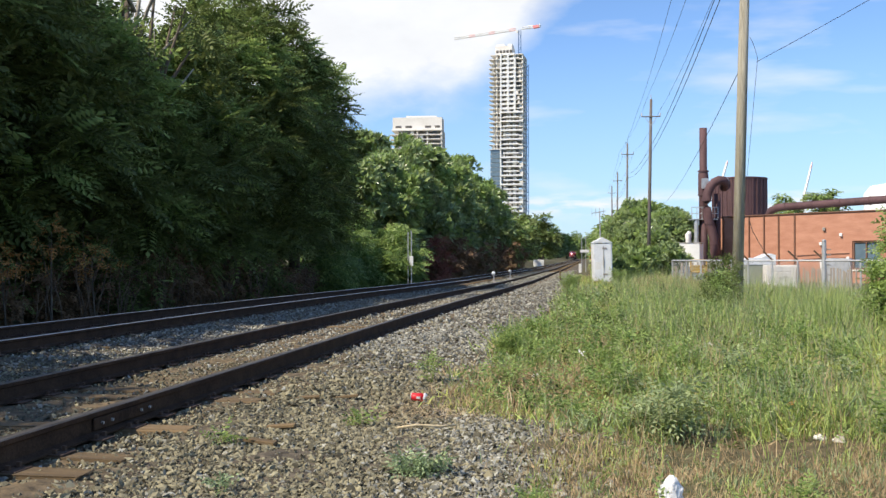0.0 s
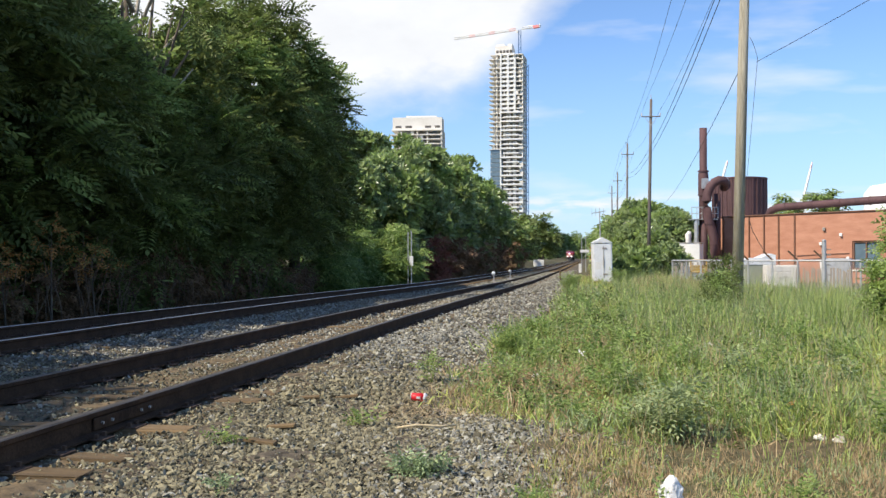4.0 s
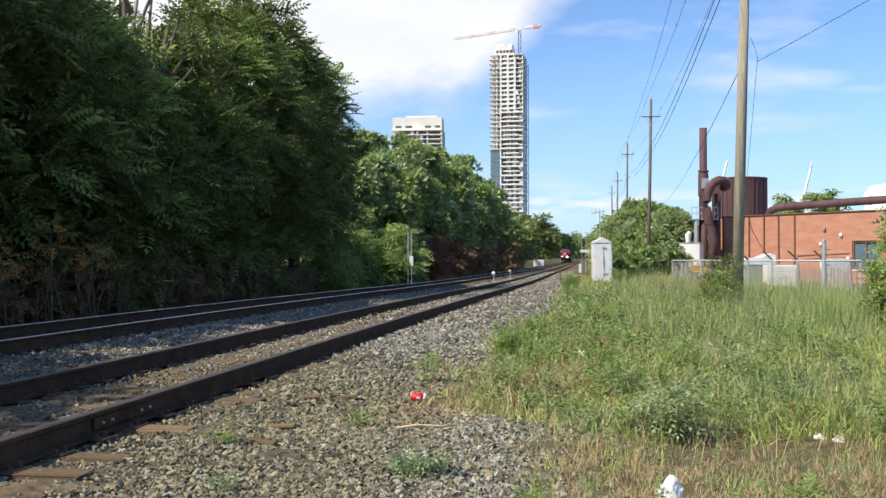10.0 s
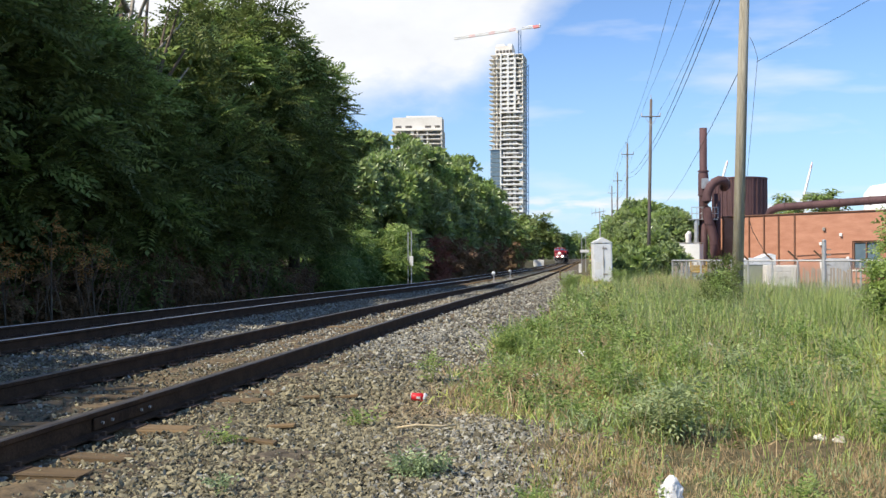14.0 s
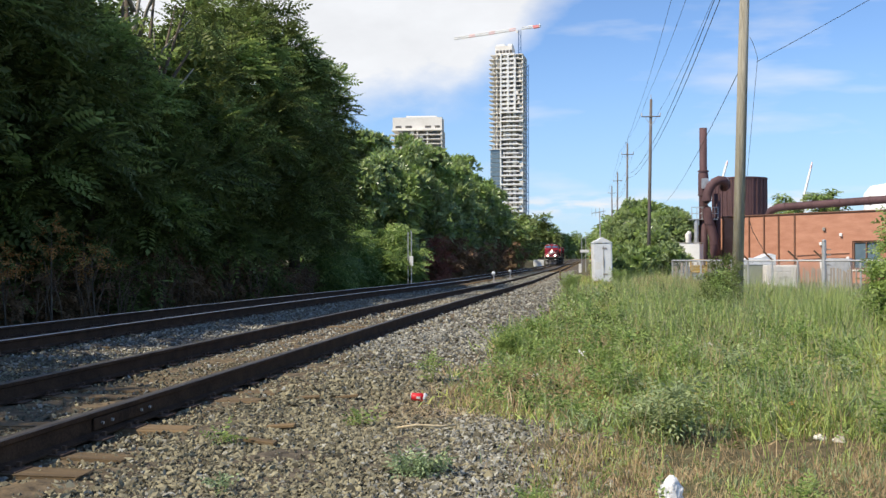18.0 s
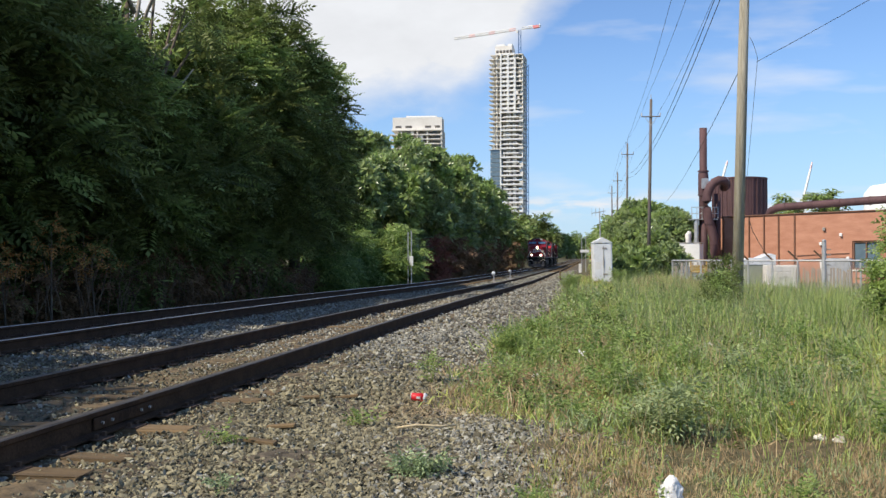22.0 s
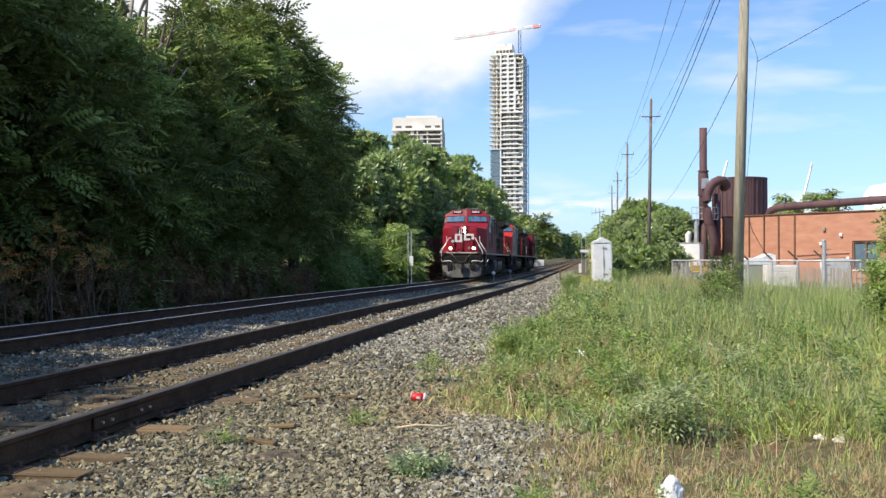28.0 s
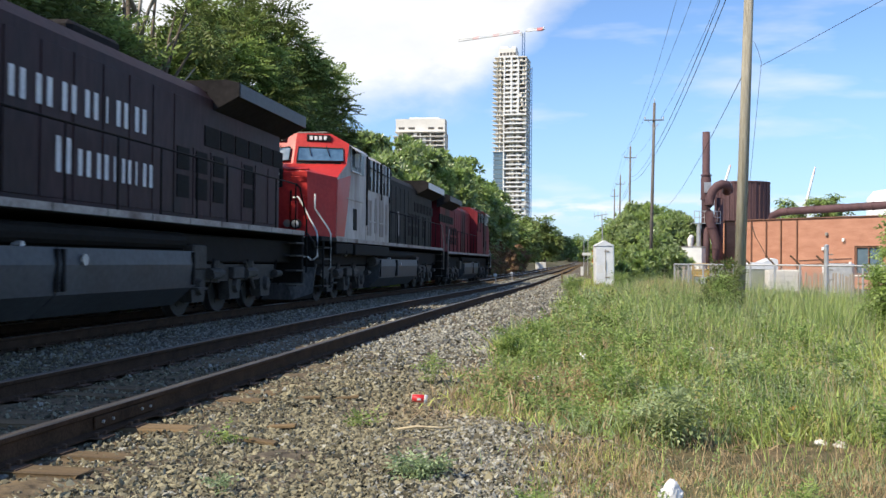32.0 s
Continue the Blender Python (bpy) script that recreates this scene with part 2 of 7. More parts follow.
def part(name, bm, mat, parent=None, label="", smooth=False):
    """Links a bmesh as one mesh object under a thing or a part."""
    me = bpy.data.meshes.new(name)
    bm.to_mesh(me)
    bm.free()
    for mt in (mat if isinstance(mat, (list, tuple)) else [mat]):
        me.materials.append(mt)
    if smooth:
        me.shade_smooth()
    ob = new(name, me)
    ob.parent = parent
    if label:
        tagged(ob, label)
    return ob


def arrays(name, verts, faces, mats, index=None, parent=None, label=""):
    """A mesh object from numpy arrays: vertices (n, 3), faces (m, 3 or 4), a material index for each face."""
    me = bpy.data.meshes.new(name)
    verts, faces = np.asarray(verts, np.float32), np.asarray(faces, np.int32)
    k = faces.shape[1]
    me.vertices.add(len(verts))
    me.vertices.foreach_set("co", verts.ravel())
    me.loops.add(faces.size)
    me.loops.foreach_set("vertex_index", faces.ravel())
    me.polygons.add(len(faces))
    me.polygons.foreach_set("loop_start", np.arange(0, faces.size, k, dtype=np.int32))
    for mt in mats:
        me.materials.append(mt)
    if index is not None:
        me.polygons.foreach_set("material_index", np.asarray(index, np.int32))
    me.polygons.foreach_set("use_smooth", np.zeros(len(faces), bool))
    me.update(calc_edges=True)
    ob = new(name, me)
    ob.parent = parent
    if label:
        tagged(ob, label)
    return ob


def thing(name, label, category, at=(0, 0, 0), turn=0.0, group=""):
    ob = new(name)
    ob.empty_display_size = 0.2
    ob.matrix_basis = pose(*at, 0, 0, turn)
    return tagged(ob, label, category, group)


def box(bm, x0, x1, y0, y1, z0, z1, bevel=0.0, slot=0):
    """A box between the given bounds, with its edges bevelled if bevel is set."""
    r = bmesh.ops.create_cube(bm, size=1.0, matrix=Matrix.Translation(((x0 + x1) / 2, (y0 + y1) / 2, (z0 + z1) / 2)) @ Matrix.Diagonal((x1 - x0, y1 - y0, z1 - z0, 1)))
    vs = r["verts"]
    fs = {f for v in vs for f in v.link_faces}
    for f in fs:
        f.material_index = slot
    if bevel:
        bmesh.ops.bevel(bm, geom=list({e for v in vs for e in v.link_edges}), offset=bevel, segments=1, affect="EDGES", material=-1)
    return bm


def boxm(*a, **k):
    return box(bmesh.new(), *a, **k)


def rod(bm, a, b, r0, r1=None, sides=10, slot=0, caps=True):
    """A round bar from a to b."""
    a, b = Vector(a), Vector(b)
    r1 = r0 if r1 is None else r1
    q = (b - a).to_track_quat("Z", "Y").to_matrix().to_4x4()
    m = Matrix.Translation((a + b) / 2) @ q
    r = bmesh.ops.create_cone(bm, cap_ends=caps, cap_tris=False, segments=sides, radius1=r0, radius2=r1, depth=(b - a).length, matrix=m)
    for f in {f for v in r["verts"] for f in v.link_faces}:
        f.material_index = slot
    return bm


def tube(bm, points, radius, sides=8, slot=0):
    """A bent pipe through the points."""
    pts = [Vector(p) for p in points]
    rings = []
    for i, p in enumerate(pts):
        d = (pts[min(i + 1, len(pts) - 1)] - pts[max(i - 1, 0)]).normalized()
        q = d.to_track_quat("Z", "Y")
        r = radius[i] if isinstance(radius, (list, tuple)) else radius
        rings.append([bm.verts.new(p + q @ Vector((r * math.cos(2 * math.pi * j / sides), r * math.sin(2 * math.pi * j / sides), 0))) for j in range(sides)])
    for ra, rb in zip(rings, rings[1:]):
        for j in range(sides):
            f = bm.faces.new((ra[j], ra[(j + 1) % sides], rb[(j + 1) % sides], rb[j]))
            f.material_index, f.smooth = slot, True
    bm.faces.new(rings[0][::-1]).material_index = slot
    bm.faces.new(rings[-1]).material_index = slot
    return bm


def prism(bm, outline, axis, lo, hi, slot=0):
    """An outline of (a, b) pairs pushed along an axis: x gives (y, z) outlines, y gives (x, z), z gives (x, y)."""
    def at(p, w):
        return {"x": (w, p[0], p[1]), "y": (p[0], w, p[1]), "z": (p[0], p[1], w)}[axis]
    lo_v, hi_v = [bm.verts.new(at(p, lo)) for p in outline], [bm.verts.new(at(p, hi)) for p in outline]
    n = len(outline)
    fs = [bm.faces.new(lo_v), bm.faces.new(hi_v[::-1])]
    fs += [bm.faces.new((lo_v[i], hi_v[i], hi_v[(i + 1) % n], lo_v[(i + 1) % n])) for i in range(n)]
    for f in fs:
        f.material_index = slot
    bmesh.ops.recalc_face_normals(bm, faces=fs)
    return bm


def rotations(ax, ay, az):
    """Rotation matrices (n, 3, 3) from arrays of Euler angles."""
    cx_, sx, cy, sy, cz, sz = np.cos(ax), np.sin(ax), np.cos(ay), np.sin(ay), np.cos(az), np.sin(az)
    r = np.empty((len(ax), 3, 3))
    r[:, 0, 0], r[:, 0, 1], r[:, 0, 2] = cz * cy, cz * sy * sx - sz * cx_, cz * sy * cx_ + sz * sx
    r[:, 1, 0], r[:, 1, 1], r[:, 1, 2] = sz * cy, sz * sy * sx + cz * cx_, sz * sy * cx_ - cz * sx
    r[:, 2, 0], r[:, 2, 1], r[:, 2, 2] = -sy, cy * sx, cy * cx_
    return r


def scatter(template_v, template_f, places, rots, scales):
    """Copies of one small shape, as arrays."""
    tv, tf = np.asarray(template_v, float), np.asarray(template_f)
    v = np.einsum("nij,nkj->nki", rots, tv[None] * scales[:, None, :]) + places[:, None, :]
    f = tf[None] + (np.arange(len(places)) * len(tv))[:, None, None]
    return v.reshape(-1, 3), f.reshape(-1, tf.shape[1])


def smoothstep(a, b, x):
    t = np.clip((x - a) / (b - a), 0, 1)
    return t * t * (3 - 2 * t)


def sag(y):
    """The line sags a little in the middle distance."""
    y = np.asarray(y, float)
    return 0.21 * smoothstep(14, 66, y) * (1 - smoothstep(130, 240, y))


def climb(y):
    """The land climbs gently far away."""
    return np.minimum(np.maximum(np.asarray(y, float) - 150.0, 0.0) ** 2 * 8e-6, 6.0)


def rise(y):
    """Height of the rails' tops along the line."""
    return climb(y) - sag(y)


def ground_height(x, y):
    """Height of the ground: the ballast bed, the shoulder, the field and the wooded bank."""
    x, y = np.asarray(x, float), np.asarray(y, float)
    between = -0.20 - 0.10 * np.sin(np.clip((x + 7.4) / 2.4, 0, 1) * np.pi)
    field = -0.27 + 0.20 * smoothstep(12, 55, y) * (1 - smoothstep(2, 6, x)) - 0.55 * smoothstep(3.5, 14, x) * smoothstep(8, 40, y)
    field = field + 0.05 * np.sin(x * 1.7 + y * 0.6) * smoothstep(-1, 1, x) + 0.03 * np.sin(y * 1.9 - x * 0.8)
    z = between + (field - between) * smoothstep(-3.0, -1.6, x)
    bank = -0.45 + 0.85 * smoothstep(12.6, 17.0, -x)
    z = z + (bank + 0.2) * smoothstep(9.8, 11.0, -x)
    return z + climb(y) - sag(y) * (1 - smoothstep(-2.6, 0.4, x))


def ahead(side, depth):
    """x and y of a place depth metres ahead of the tripod, side times as far to its right."""
    a = radians(8.45)
    lateral = side * depth
    return lateral * math.cos(a) - depth * math.sin(a), lateral * math.sin(a) + depth * math.cos(a)

# ---- ground and tracks ----


def ground_material():
    m = material("ground_earth", (0.11, 0.08, 0.045), (0.3, 0.225, 0.135), 0.95, scale=1.3, fine=22, bump=0.6, depth=0.03)
    nt = m.node_tree
    n, ln = nt.nodes.new, nt.links.new
    bsdf = nt.nodes["Principled BSDF"]
    earth = bsdf.inputs["Base Color"].links[0].from_socket
    geo, sep = n("ShaderNodeNewGeometry"), n("ShaderNodeSeparateXYZ")
    ln(geo.outputs["Position"], sep.inputs[0])
    wob = n("ShaderNodeTexNoise")
    wob.inputs["Scale"].default_value, wob.inputs["Detail"].default_value = 0.9, 5
    ln(geo.outputs["Position"], wob.inputs[0])
    x = n("ShaderNodeMath")
    x.operation = "MULTIPLY_ADD"
    x.inputs[1].default_value = 2.6
    ln(wob.outputs["Fac"], x.inputs[0])
    ln(sep.outputs["X"], x.inputs[2])
    right, left = n("ShaderNodeMapRange"), n("ShaderNodeMapRange")
    right.inputs[1].default_value, right.inputs[2].default_value, right.inputs[3].default_value, right.inputs[4].default_value = 0.2, 0.9, 1, 0
    left.inputs[1].default_value, left.inputs[2].default_value = -10.6, -9.6
    ln(x.outputs[0], right.inputs[0])
    ln(x.outputs[0], left.inputs[0])
    both = n("ShaderNodeMath")
    both.operation = "MULTIPLY"
    ln(right.outputs[0], both.inputs[0])
    ln(left.outputs[0], both.inputs[1])
    vor = n("ShaderNodeTexVoronoi")
    vor.inputs["Scale"].default_value = 15.0
    ln(geo.outputs["Position"], vor.inputs[0])
    grey = n("ShaderNodeMix")
    grey.data_type = "RGBA"
    grey.inputs[6].default_value, grey.inputs[7].default_value = (0.032, 0.025, 0.016, 1), (0.15, 0.122, 0.085, 1)
    sepc = n("ShaderNodeSeparateColor")
    ln(vor.outputs["Color"], sepc.inputs[0])
    ln(sepc.outputs[0], grey.inputs[0])
    # brown dust and rotted timber along the near track
    dust = n("ShaderNodeMapRange")
    dust.inputs[1].default_value, dust.inputs[2].default_value, dust.inputs[3].default_value, dust.inputs[4].default_value = 0.55, 1.5, 1, 0
    off = n("ShaderNodeMath")
    off.operation = "SUBTRACT"
    off.inputs[1].default_value = -2.6
    ln(x.outputs[0], off.inputs[0])
    size = n("ShaderNodeMath")
    size.operation = "ABSOLUTE"
    ln(off.outputs[0], size.inputs[0])
    ln(size.outputs[0], dust.inputs[0])
    dusty = n("ShaderNodeMix")
    dusty.data_type = "RGBA"
    ln(dust.outputs[0], dusty.inputs[0])
    ln(grey.outputs[2], dusty.inputs[6])
    soil = n("ShaderNodeMix")
    soil.data_type = "RGBA"
    soil.inputs[6].default_value, soil.inputs[7].default_value = (0.05, 0.037, 0.02, 1), (0.2, 0.145, 0.08, 1)
    grit = n("ShaderNodeTexNoise")
    grit.inputs["Scale"].default_value, grit.inputs["Detail"].default_value = 14.0, 8
    ln(geo.outputs["Position"], grit.inputs[0])
    gr = n("ShaderNodeMapRange")
    gr.inputs[1].default_value, gr.inputs[2].default_value = 0.3, 0.7
    ln(grit.outputs["Fac"], gr.inputs[0])
    ln(gr.outputs[0], soil.inputs[0])
    ln(soil.outputs[2], dusty.inputs[7])
    # far fields turn to green
    green = n("ShaderNodeMix")
    green.data_type = "RGBA"
    ln(soil.outputs[2], green.inputs[6])
    green.inputs[7].default_value = (0.055, 0.085, 0.025, 1)
    far = n("ShaderNodeMapRange")
    far.inputs[1].default_value, far.inputs[2].default_value, far.inputs[4].default_value = 0.3, 0.75, 0.8
    ln(wob.outputs["Fac"], far.inputs[0])
    ln(far.outputs[0], green.inputs[0])
    mix = n("ShaderNodeMix")
    mix.data_type = "RGBA"
    ln(both.outputs[0], mix.inputs[0])
    ln(green.outputs[2], mix.inputs[6])
    ln(dusty.outputs[2], mix.inputs[7])
    ln(mix.outputs[2], bsdf.inputs["Base Color"])
    return m


def build_ground():
    gx = np.concatenate([[-3000, -1200, -500, -200, -90, -50], np.arange(-32, -13, 1.0), np.arange(-13, -1, 0.25), np.arange(-1, 12, 0.35), np.arange(12, 40, 1.5), [45, 60, 90, 160, 400, 1200, 3000]])
    gy = np.concatenate([[-3000, -800, -200, -60, -20], np.arange(-8, 4, 1.0), np.arange(4, 30, 0.35), np.arange(30, 80, 1.0), np.arange(80, 240, 5.0), np.arange(240, 900, 25.0), [1000, 1500, 2500, 4000]])
    xx, yy = np.meshgrid(gx, gy)
    zz = ground_height(xx, yy)
    near = (np.abs(xx + 1) < 14) & (yy > 3) & (yy < 60)
    rng = np.random.default_rng(5)
    zz = zz + np.where(near, rng.normal(0, 0.012, xx.shape), 0)
    v = np.stack([xx.ravel(), yy.ravel(), zz.ravel()], 1)
    w = len(gx)
    i = (np.arange(len(gy) - 1)[:, None] * w + np.arange(w - 1)[None]).ravel()
    ob = arrays("ground", v, np.stack([i, i + 1, i + w + 1, i + w], 1), [ground_material()])
    ob.data.shade_smooth()
    tagged(ob, "dry earth, crushed stone and weedy field beside the railway", "ground", kind="structure")


build_ground()

RAIL_OUTLINE = [(-0.07, -0.172), (0.07, -0.172), (0.07, -0.16), (0.012, -0.142), (0.0085, -0.05), (0.034, -0.038), (0.036, -0.008), (0.026, 0.0), (-0.026, 0.0), (-0.036, -0.008), (-0.034, -0.038), (-0.0085, -0.05), (-0.012, -0.142), (-0.07, -0.16)]


def rail(track, x, head):
    ys = np.concatenate([np.arange(-6, 60, 3.0), np.arange(60, 160, 20.0), np.arange(160, 1000, 30.0)])
    o = np.array(RAIL_OUTLINE)
    k, m = len(o), len(ys)
    v = np.zeros((m, k, 3))
    v[:, :, 0] = x + o[None, :, 0]
    v[:, :, 1] = ys[:, None]
    v[:, :, 2] = o[None, :, 1] + rise(ys)[:, None]
    faces, index = [], []
    for j in range(m - 1):
        for i in range(k):
            faces.append((j * k + i, j * k + (i + 1) % k, (j + 1) * k + (i + 1) % k, (j + 1) * k + i))
            index.append(1 if i in (6, 7, 8) else 0)
    ob = arrays("rail", v.reshape(-1, 3), faces, [M_RAIL, head], index, track, "rust-brown steel rail with a polished head")
    return ob


def tie_mesh(seed):
    bm = bmesh.new()
    rng = random.Random(seed)
    r = bmesh.ops.create_cube(bm, size=1.0, matrix=Matrix.Translation((0, 0, -0.265)) @ Matrix.Diagonal((2.6, 0.225, 0.18, 1)))
    bmesh.ops.bevel(bm, geom=list(bm.edges), offset=0.012, segments=1, affect="EDGES")
    for v in bm.verts:
        v.co += Vector((rng.uniform(-0.03, 0.03), rng.uniform(-0.01, 0.01), rng.uniform(-0.006, 0.004)))
    me = bpy.data.meshes.new("tie")
    bm.to_mesh(me)
    bm.free()
    me.materials.append(M_TIE)
    return me


def plate_mesh():
    bm = bmesh.new()
    box(bm, -0.16, 0.16, -0.09, 0.09, -0.178, -0.166, 0.003)
    for sx in (-0.095, 0.095):
        for sy in (-0.055, 0.055):
            box(bm, sx - 0.014, sx + 0.014, sy - 0.012, sy + 0.012, -0.17, -0.135, 0.003)
    me = bpy.data.meshes.new("tie_plate")
    bm.to_mesh(me)
    bm.free()
    me.materials.append(M_RUST)
    return me


def track(xc, label, near_to, sunk):
    t = thing("railway_track", label, "railway track", (0, 0, 0), group="parallel railway tracks")
    for side in (-0.755, 0.755):
        rail(t, xc + side, M_RAILTOP if xc > -5 else M_RAILTOP_BRIGHT)
    ties, plate = [tie_mesh(s) for s in range(5)], plate_mesh()
    rng = random.Random(int(abs(xc) * 10))
    y = -7.05
    while y < near_to:
        o = new("tie", rng.choice(ties))
        o.parent = t
        o.matrix_basis = pose(xc + rng.uniform(-0.04, 0.04), y, rng.uniform(-0.012, 0.006) - sunk - (0.0 if (xc > -5 and min(abs(y - e) for e in (4.96, 5.56, 6.59, 8.35)) < 0.26) or rng.random() < 0.1 else 0.05) + float(rise(y)), 0, 0, rng.uniform(-0.8, 0.8))
        for side in (-0.755, 0.755):
            p = new("tie_plate", plate)
            p.parent = t
            p.matrix_basis = pose(xc + side, y, float(rise(y)))
        y += 0.51 + rng.uniform(-0.03, 0.03)
    # farther ties, in one piece
    base = np.array([(sx * 1.3, sy * 0.11, z) for z in (-0.36, -0.175) for sy in (-1, 1) for sx in (-1, 1)])
    fc = np.array([(0, 1, 3, 2), (4, 6, 7, 5), (0, 4, 5, 1), (2, 3, 7, 6), (0, 2, 6, 4), (1, 5, 7, 3)])
    ys = np.arange(y, 420, 0.52)
    n = len(ys)
    places = np.stack([np.full(n, xc), ys, rise(ys)], 1)
    zero = np.zeros(n)
    v, f = scatter(base, fc, places, rotations(zero, zero, zero), np.ones((n, 3)))
    tagged(arrays("tie_run", v, f, [M_TIE], parent=t), kind="stuff")
    return t


track(-4.11, "straight railway track of worn rails on timber ties in grey ballast", 48, -0.004)
track(-8.25, "farther railway track with dark rails on timber ties", 48, 0.05)

# the rails' bolted joint near the camera
joint = thing("joint_bar", "dark steel joint bar with pale bolts on the rail", "joint bar", (0, 0, 0))


def build_joint():
    for side, x in ((1, -3.355), (-1, -3.355)):
        bm = bmesh.new()
        box(bm, x + side * 0.012, x + side * 0.03, 6.22, 7.15, -0.135, -0.05, 0.006)
        part("plate", bm, M_RAIL, joint)
    for y in (6.32, 6.46, 6.91, 7.05):
        bm = bmesh.new()
        rod(bm, (-3.31, y, -0.092), (-3.34, y, -0.092), 0.011, sides=6)
        part("bolt", bm, M_GALV, joint, "bright bolt head")


build_joint()


def stone_shapes():
    shapes = []
    for s in range(7):
        rng = np.random.default_rng(100 + s)
        g = (1 + 5 ** 0.5) / 2
        v = np.array([(-1, g, 0), (1, g, 0), (-1, -g, 0), (1, -g, 0), (0, -1, g), (0, 1, g), (0, -1, -g), (0, 1, -g), (g, 0, -1), (g, 0, 1), (-g, 0, -1), (-g, 0, 1)]) / 3.6
        v = v * rng.uniform(0.42, 1.4, (12, 1)) + rng.uniform(-0.1, 0.1, v.shape)
        v *= np.array([1.25, 0.82, 0.5])
        shapes.append(v)
    faces = np.array([(0, 11, 5), (0, 5, 1), (0, 1, 7), (0, 7, 10), (0, 10, 11), (1, 5, 9), (5, 11, 4), (11, 10, 2), (10, 7, 6), (7, 1, 8),
                      (3, 9, 4), (3, 4, 2), (3, 2, 6), (3, 6, 8), (3, 8, 9), (4, 9, 5), (2, 4, 11), (6, 2, 10), (8, 6, 7), (9, 8, 1)])
    return shapes, faces


def grass_edge(y):
    """Where the weedy field begins, as a distance from the tracks' line."""
    return -0.15 - 0.95 * smoothstep(6.5, 9.5, y) + 0.55 * smoothstep(13, 24, y) - 0.2 * smoothstep(28, 50, y) + 0.12 * np.sin(y * 1.1) + 0.08 * np.sin(y * 2.7)


def build_stones():
    shapes, faces = stone_shapes()
    rng = np.random.default_rng(11)
    vs, fs, ms, base = [], [], [], 0

    def strip(x0, x1, y0, y1, density, size, keep=None, sink=0.3):
        nonlocal base
        n = int((x1 - x0) * (y1 - y0) * density)
        x, y = rng.uniform(x0, x1, n), rng.uniform(y0, y1, n)
        if keep is not None:
            k = keep(x, y)
            x, y = x[k], y[k]
        n = len(x)
        z = ground_height(x, y) + size * rng.uniform(-0.15, sink, n)
        pick = rng.integers(0, len(shapes), n)
        sc = size * rng.uniform(0.55, 1.35, (n, 1)) * rng.uniform(0.7, 1.2, (n, 3))
        rot = rotations(rng.uniform(-1.1, 1.1, n), rng.uniform(-1.1, 1.1, n), rng.uniform(0, 6.28, n))
        for i, s in enumerate(shapes):
            k = pick == i
            v, f = scatter(s, faces, np.stack([x[k], y[k], z[k]], 1), rot[k], sc[k])
            vs.append(v)
            fs.append(f + base)
            fresh = rng.random(int(k.sum())) < 0.06 + 0.5 * smoothstep(-1.6, -0.6, x[k]) + 0.8 * smoothstep(9.0, 15, y[k])
            ms.append(np.repeat(fresh.astype(int), len(faces)))
            base += len(v)

    def shoulder(x, y):
        e = grass_edge(y) + rng.normal(0, 0.28, len(x))
        by_rail = smoothstep(-2.35, -3.1, x) * (y < 12)
        dusty = np.exp(-((x + 1.3) / 0.42) ** 2 - ((y - 8.3) / 0.9) ** 2)
        by_rail = np.maximum(by_rail, 0.85 * dusty)
        return (x < e) & (x > -y * 0.62 - 0.6) & (rng.random(len(x)) > 0.82 * by_rail)
    strip(-3.25, 0.9, -7, 4.4, 110, 0.06, lambda x, y: x < grass_edge(y) + rng.normal(0, 0.28, len(x)))
    strip(-7.4, -4.95, -7, 7, 50, 0.065)
    strip(-4.79, -3.43, -7, 5, 60, 0.05)
    strip(-4.79, -3.43, 5, 6, 180, 0.04)
    strip(-3.25, 0.9, 4.4, 8, 2100, 0.037, shoulder)
    strip(-3.25, 0.9, 8, 11, 1000, 0.045, shoulder)
    strip(-3.25, 0.9, 4.6, 11, 45, 0.062, shoulder, 0.2)
    strip(-3.25, 0.9, 11, 18, 380, 0.056, shoulder)
    strip(-3.25, 0.5, 18, 34, 90, 0.07, shoulder)
    strip(-3.25, 0.0, 34, 70, 30, 0.09, shoulder)

    def inside(x, y):
        return (x > -y * 0.62 - 0.6) & (rng.random(len(x)) < 0.35 + 0.65 * np.abs(np.sin(y * 6.16)))
    strip(-4.79, -3.43, 6, 18, 260, 0.036, inside, 0.5)
    strip(-4.79, -3.43, 6, 13, 420, 0.02, inside, 0.5)
    strip(-3.3, -2.4, 4.6, 12, 500, 0.02, None, 0.4)
    strip(-4.79, -3.43, 18, 50, 110, 0.055, inside, 0.7)

    def mid(x, y):
        return x > -y * 0.62 - 0.6
    strip(-7.4, -4.95, 8, 20, 330, 0.045, mid)
    strip(-7.4, -4.95, 20, 40, 150, 0.058, mid)
    strip(-7.4, -4.95, 40, 80, 26, 0.09, mid)
    strip(-8.92, -7.58, 12, 40, 60, 0.045, mid, 0.2)
    strip(-10.8, -9.1, 14, 60, 40, 0.07, mid)
    # coarser and sparser where the line runs away
    strip(-4.79, -3.43, 50, 115, 45, 0.085, None, 0.9)
    strip(-3.25, -1.2, 70, 120, 22, 0.1)
    strip(-7.4, -4.95, 80, 130, 18, 0.11)
    strip(-8.92, -7.58, 40, 90, 30, 0.07)
    ob = arrays("ballast", np.concatenate(vs), np.concatenate(fs), [M_STONE, M_STONE_GREY], np.concatenate(ms))
    tagged(ob, "loose grey crushed stone ballast round the tracks", "ballast", kind="stuff")


build_stones()

# ---- trees and plants ----


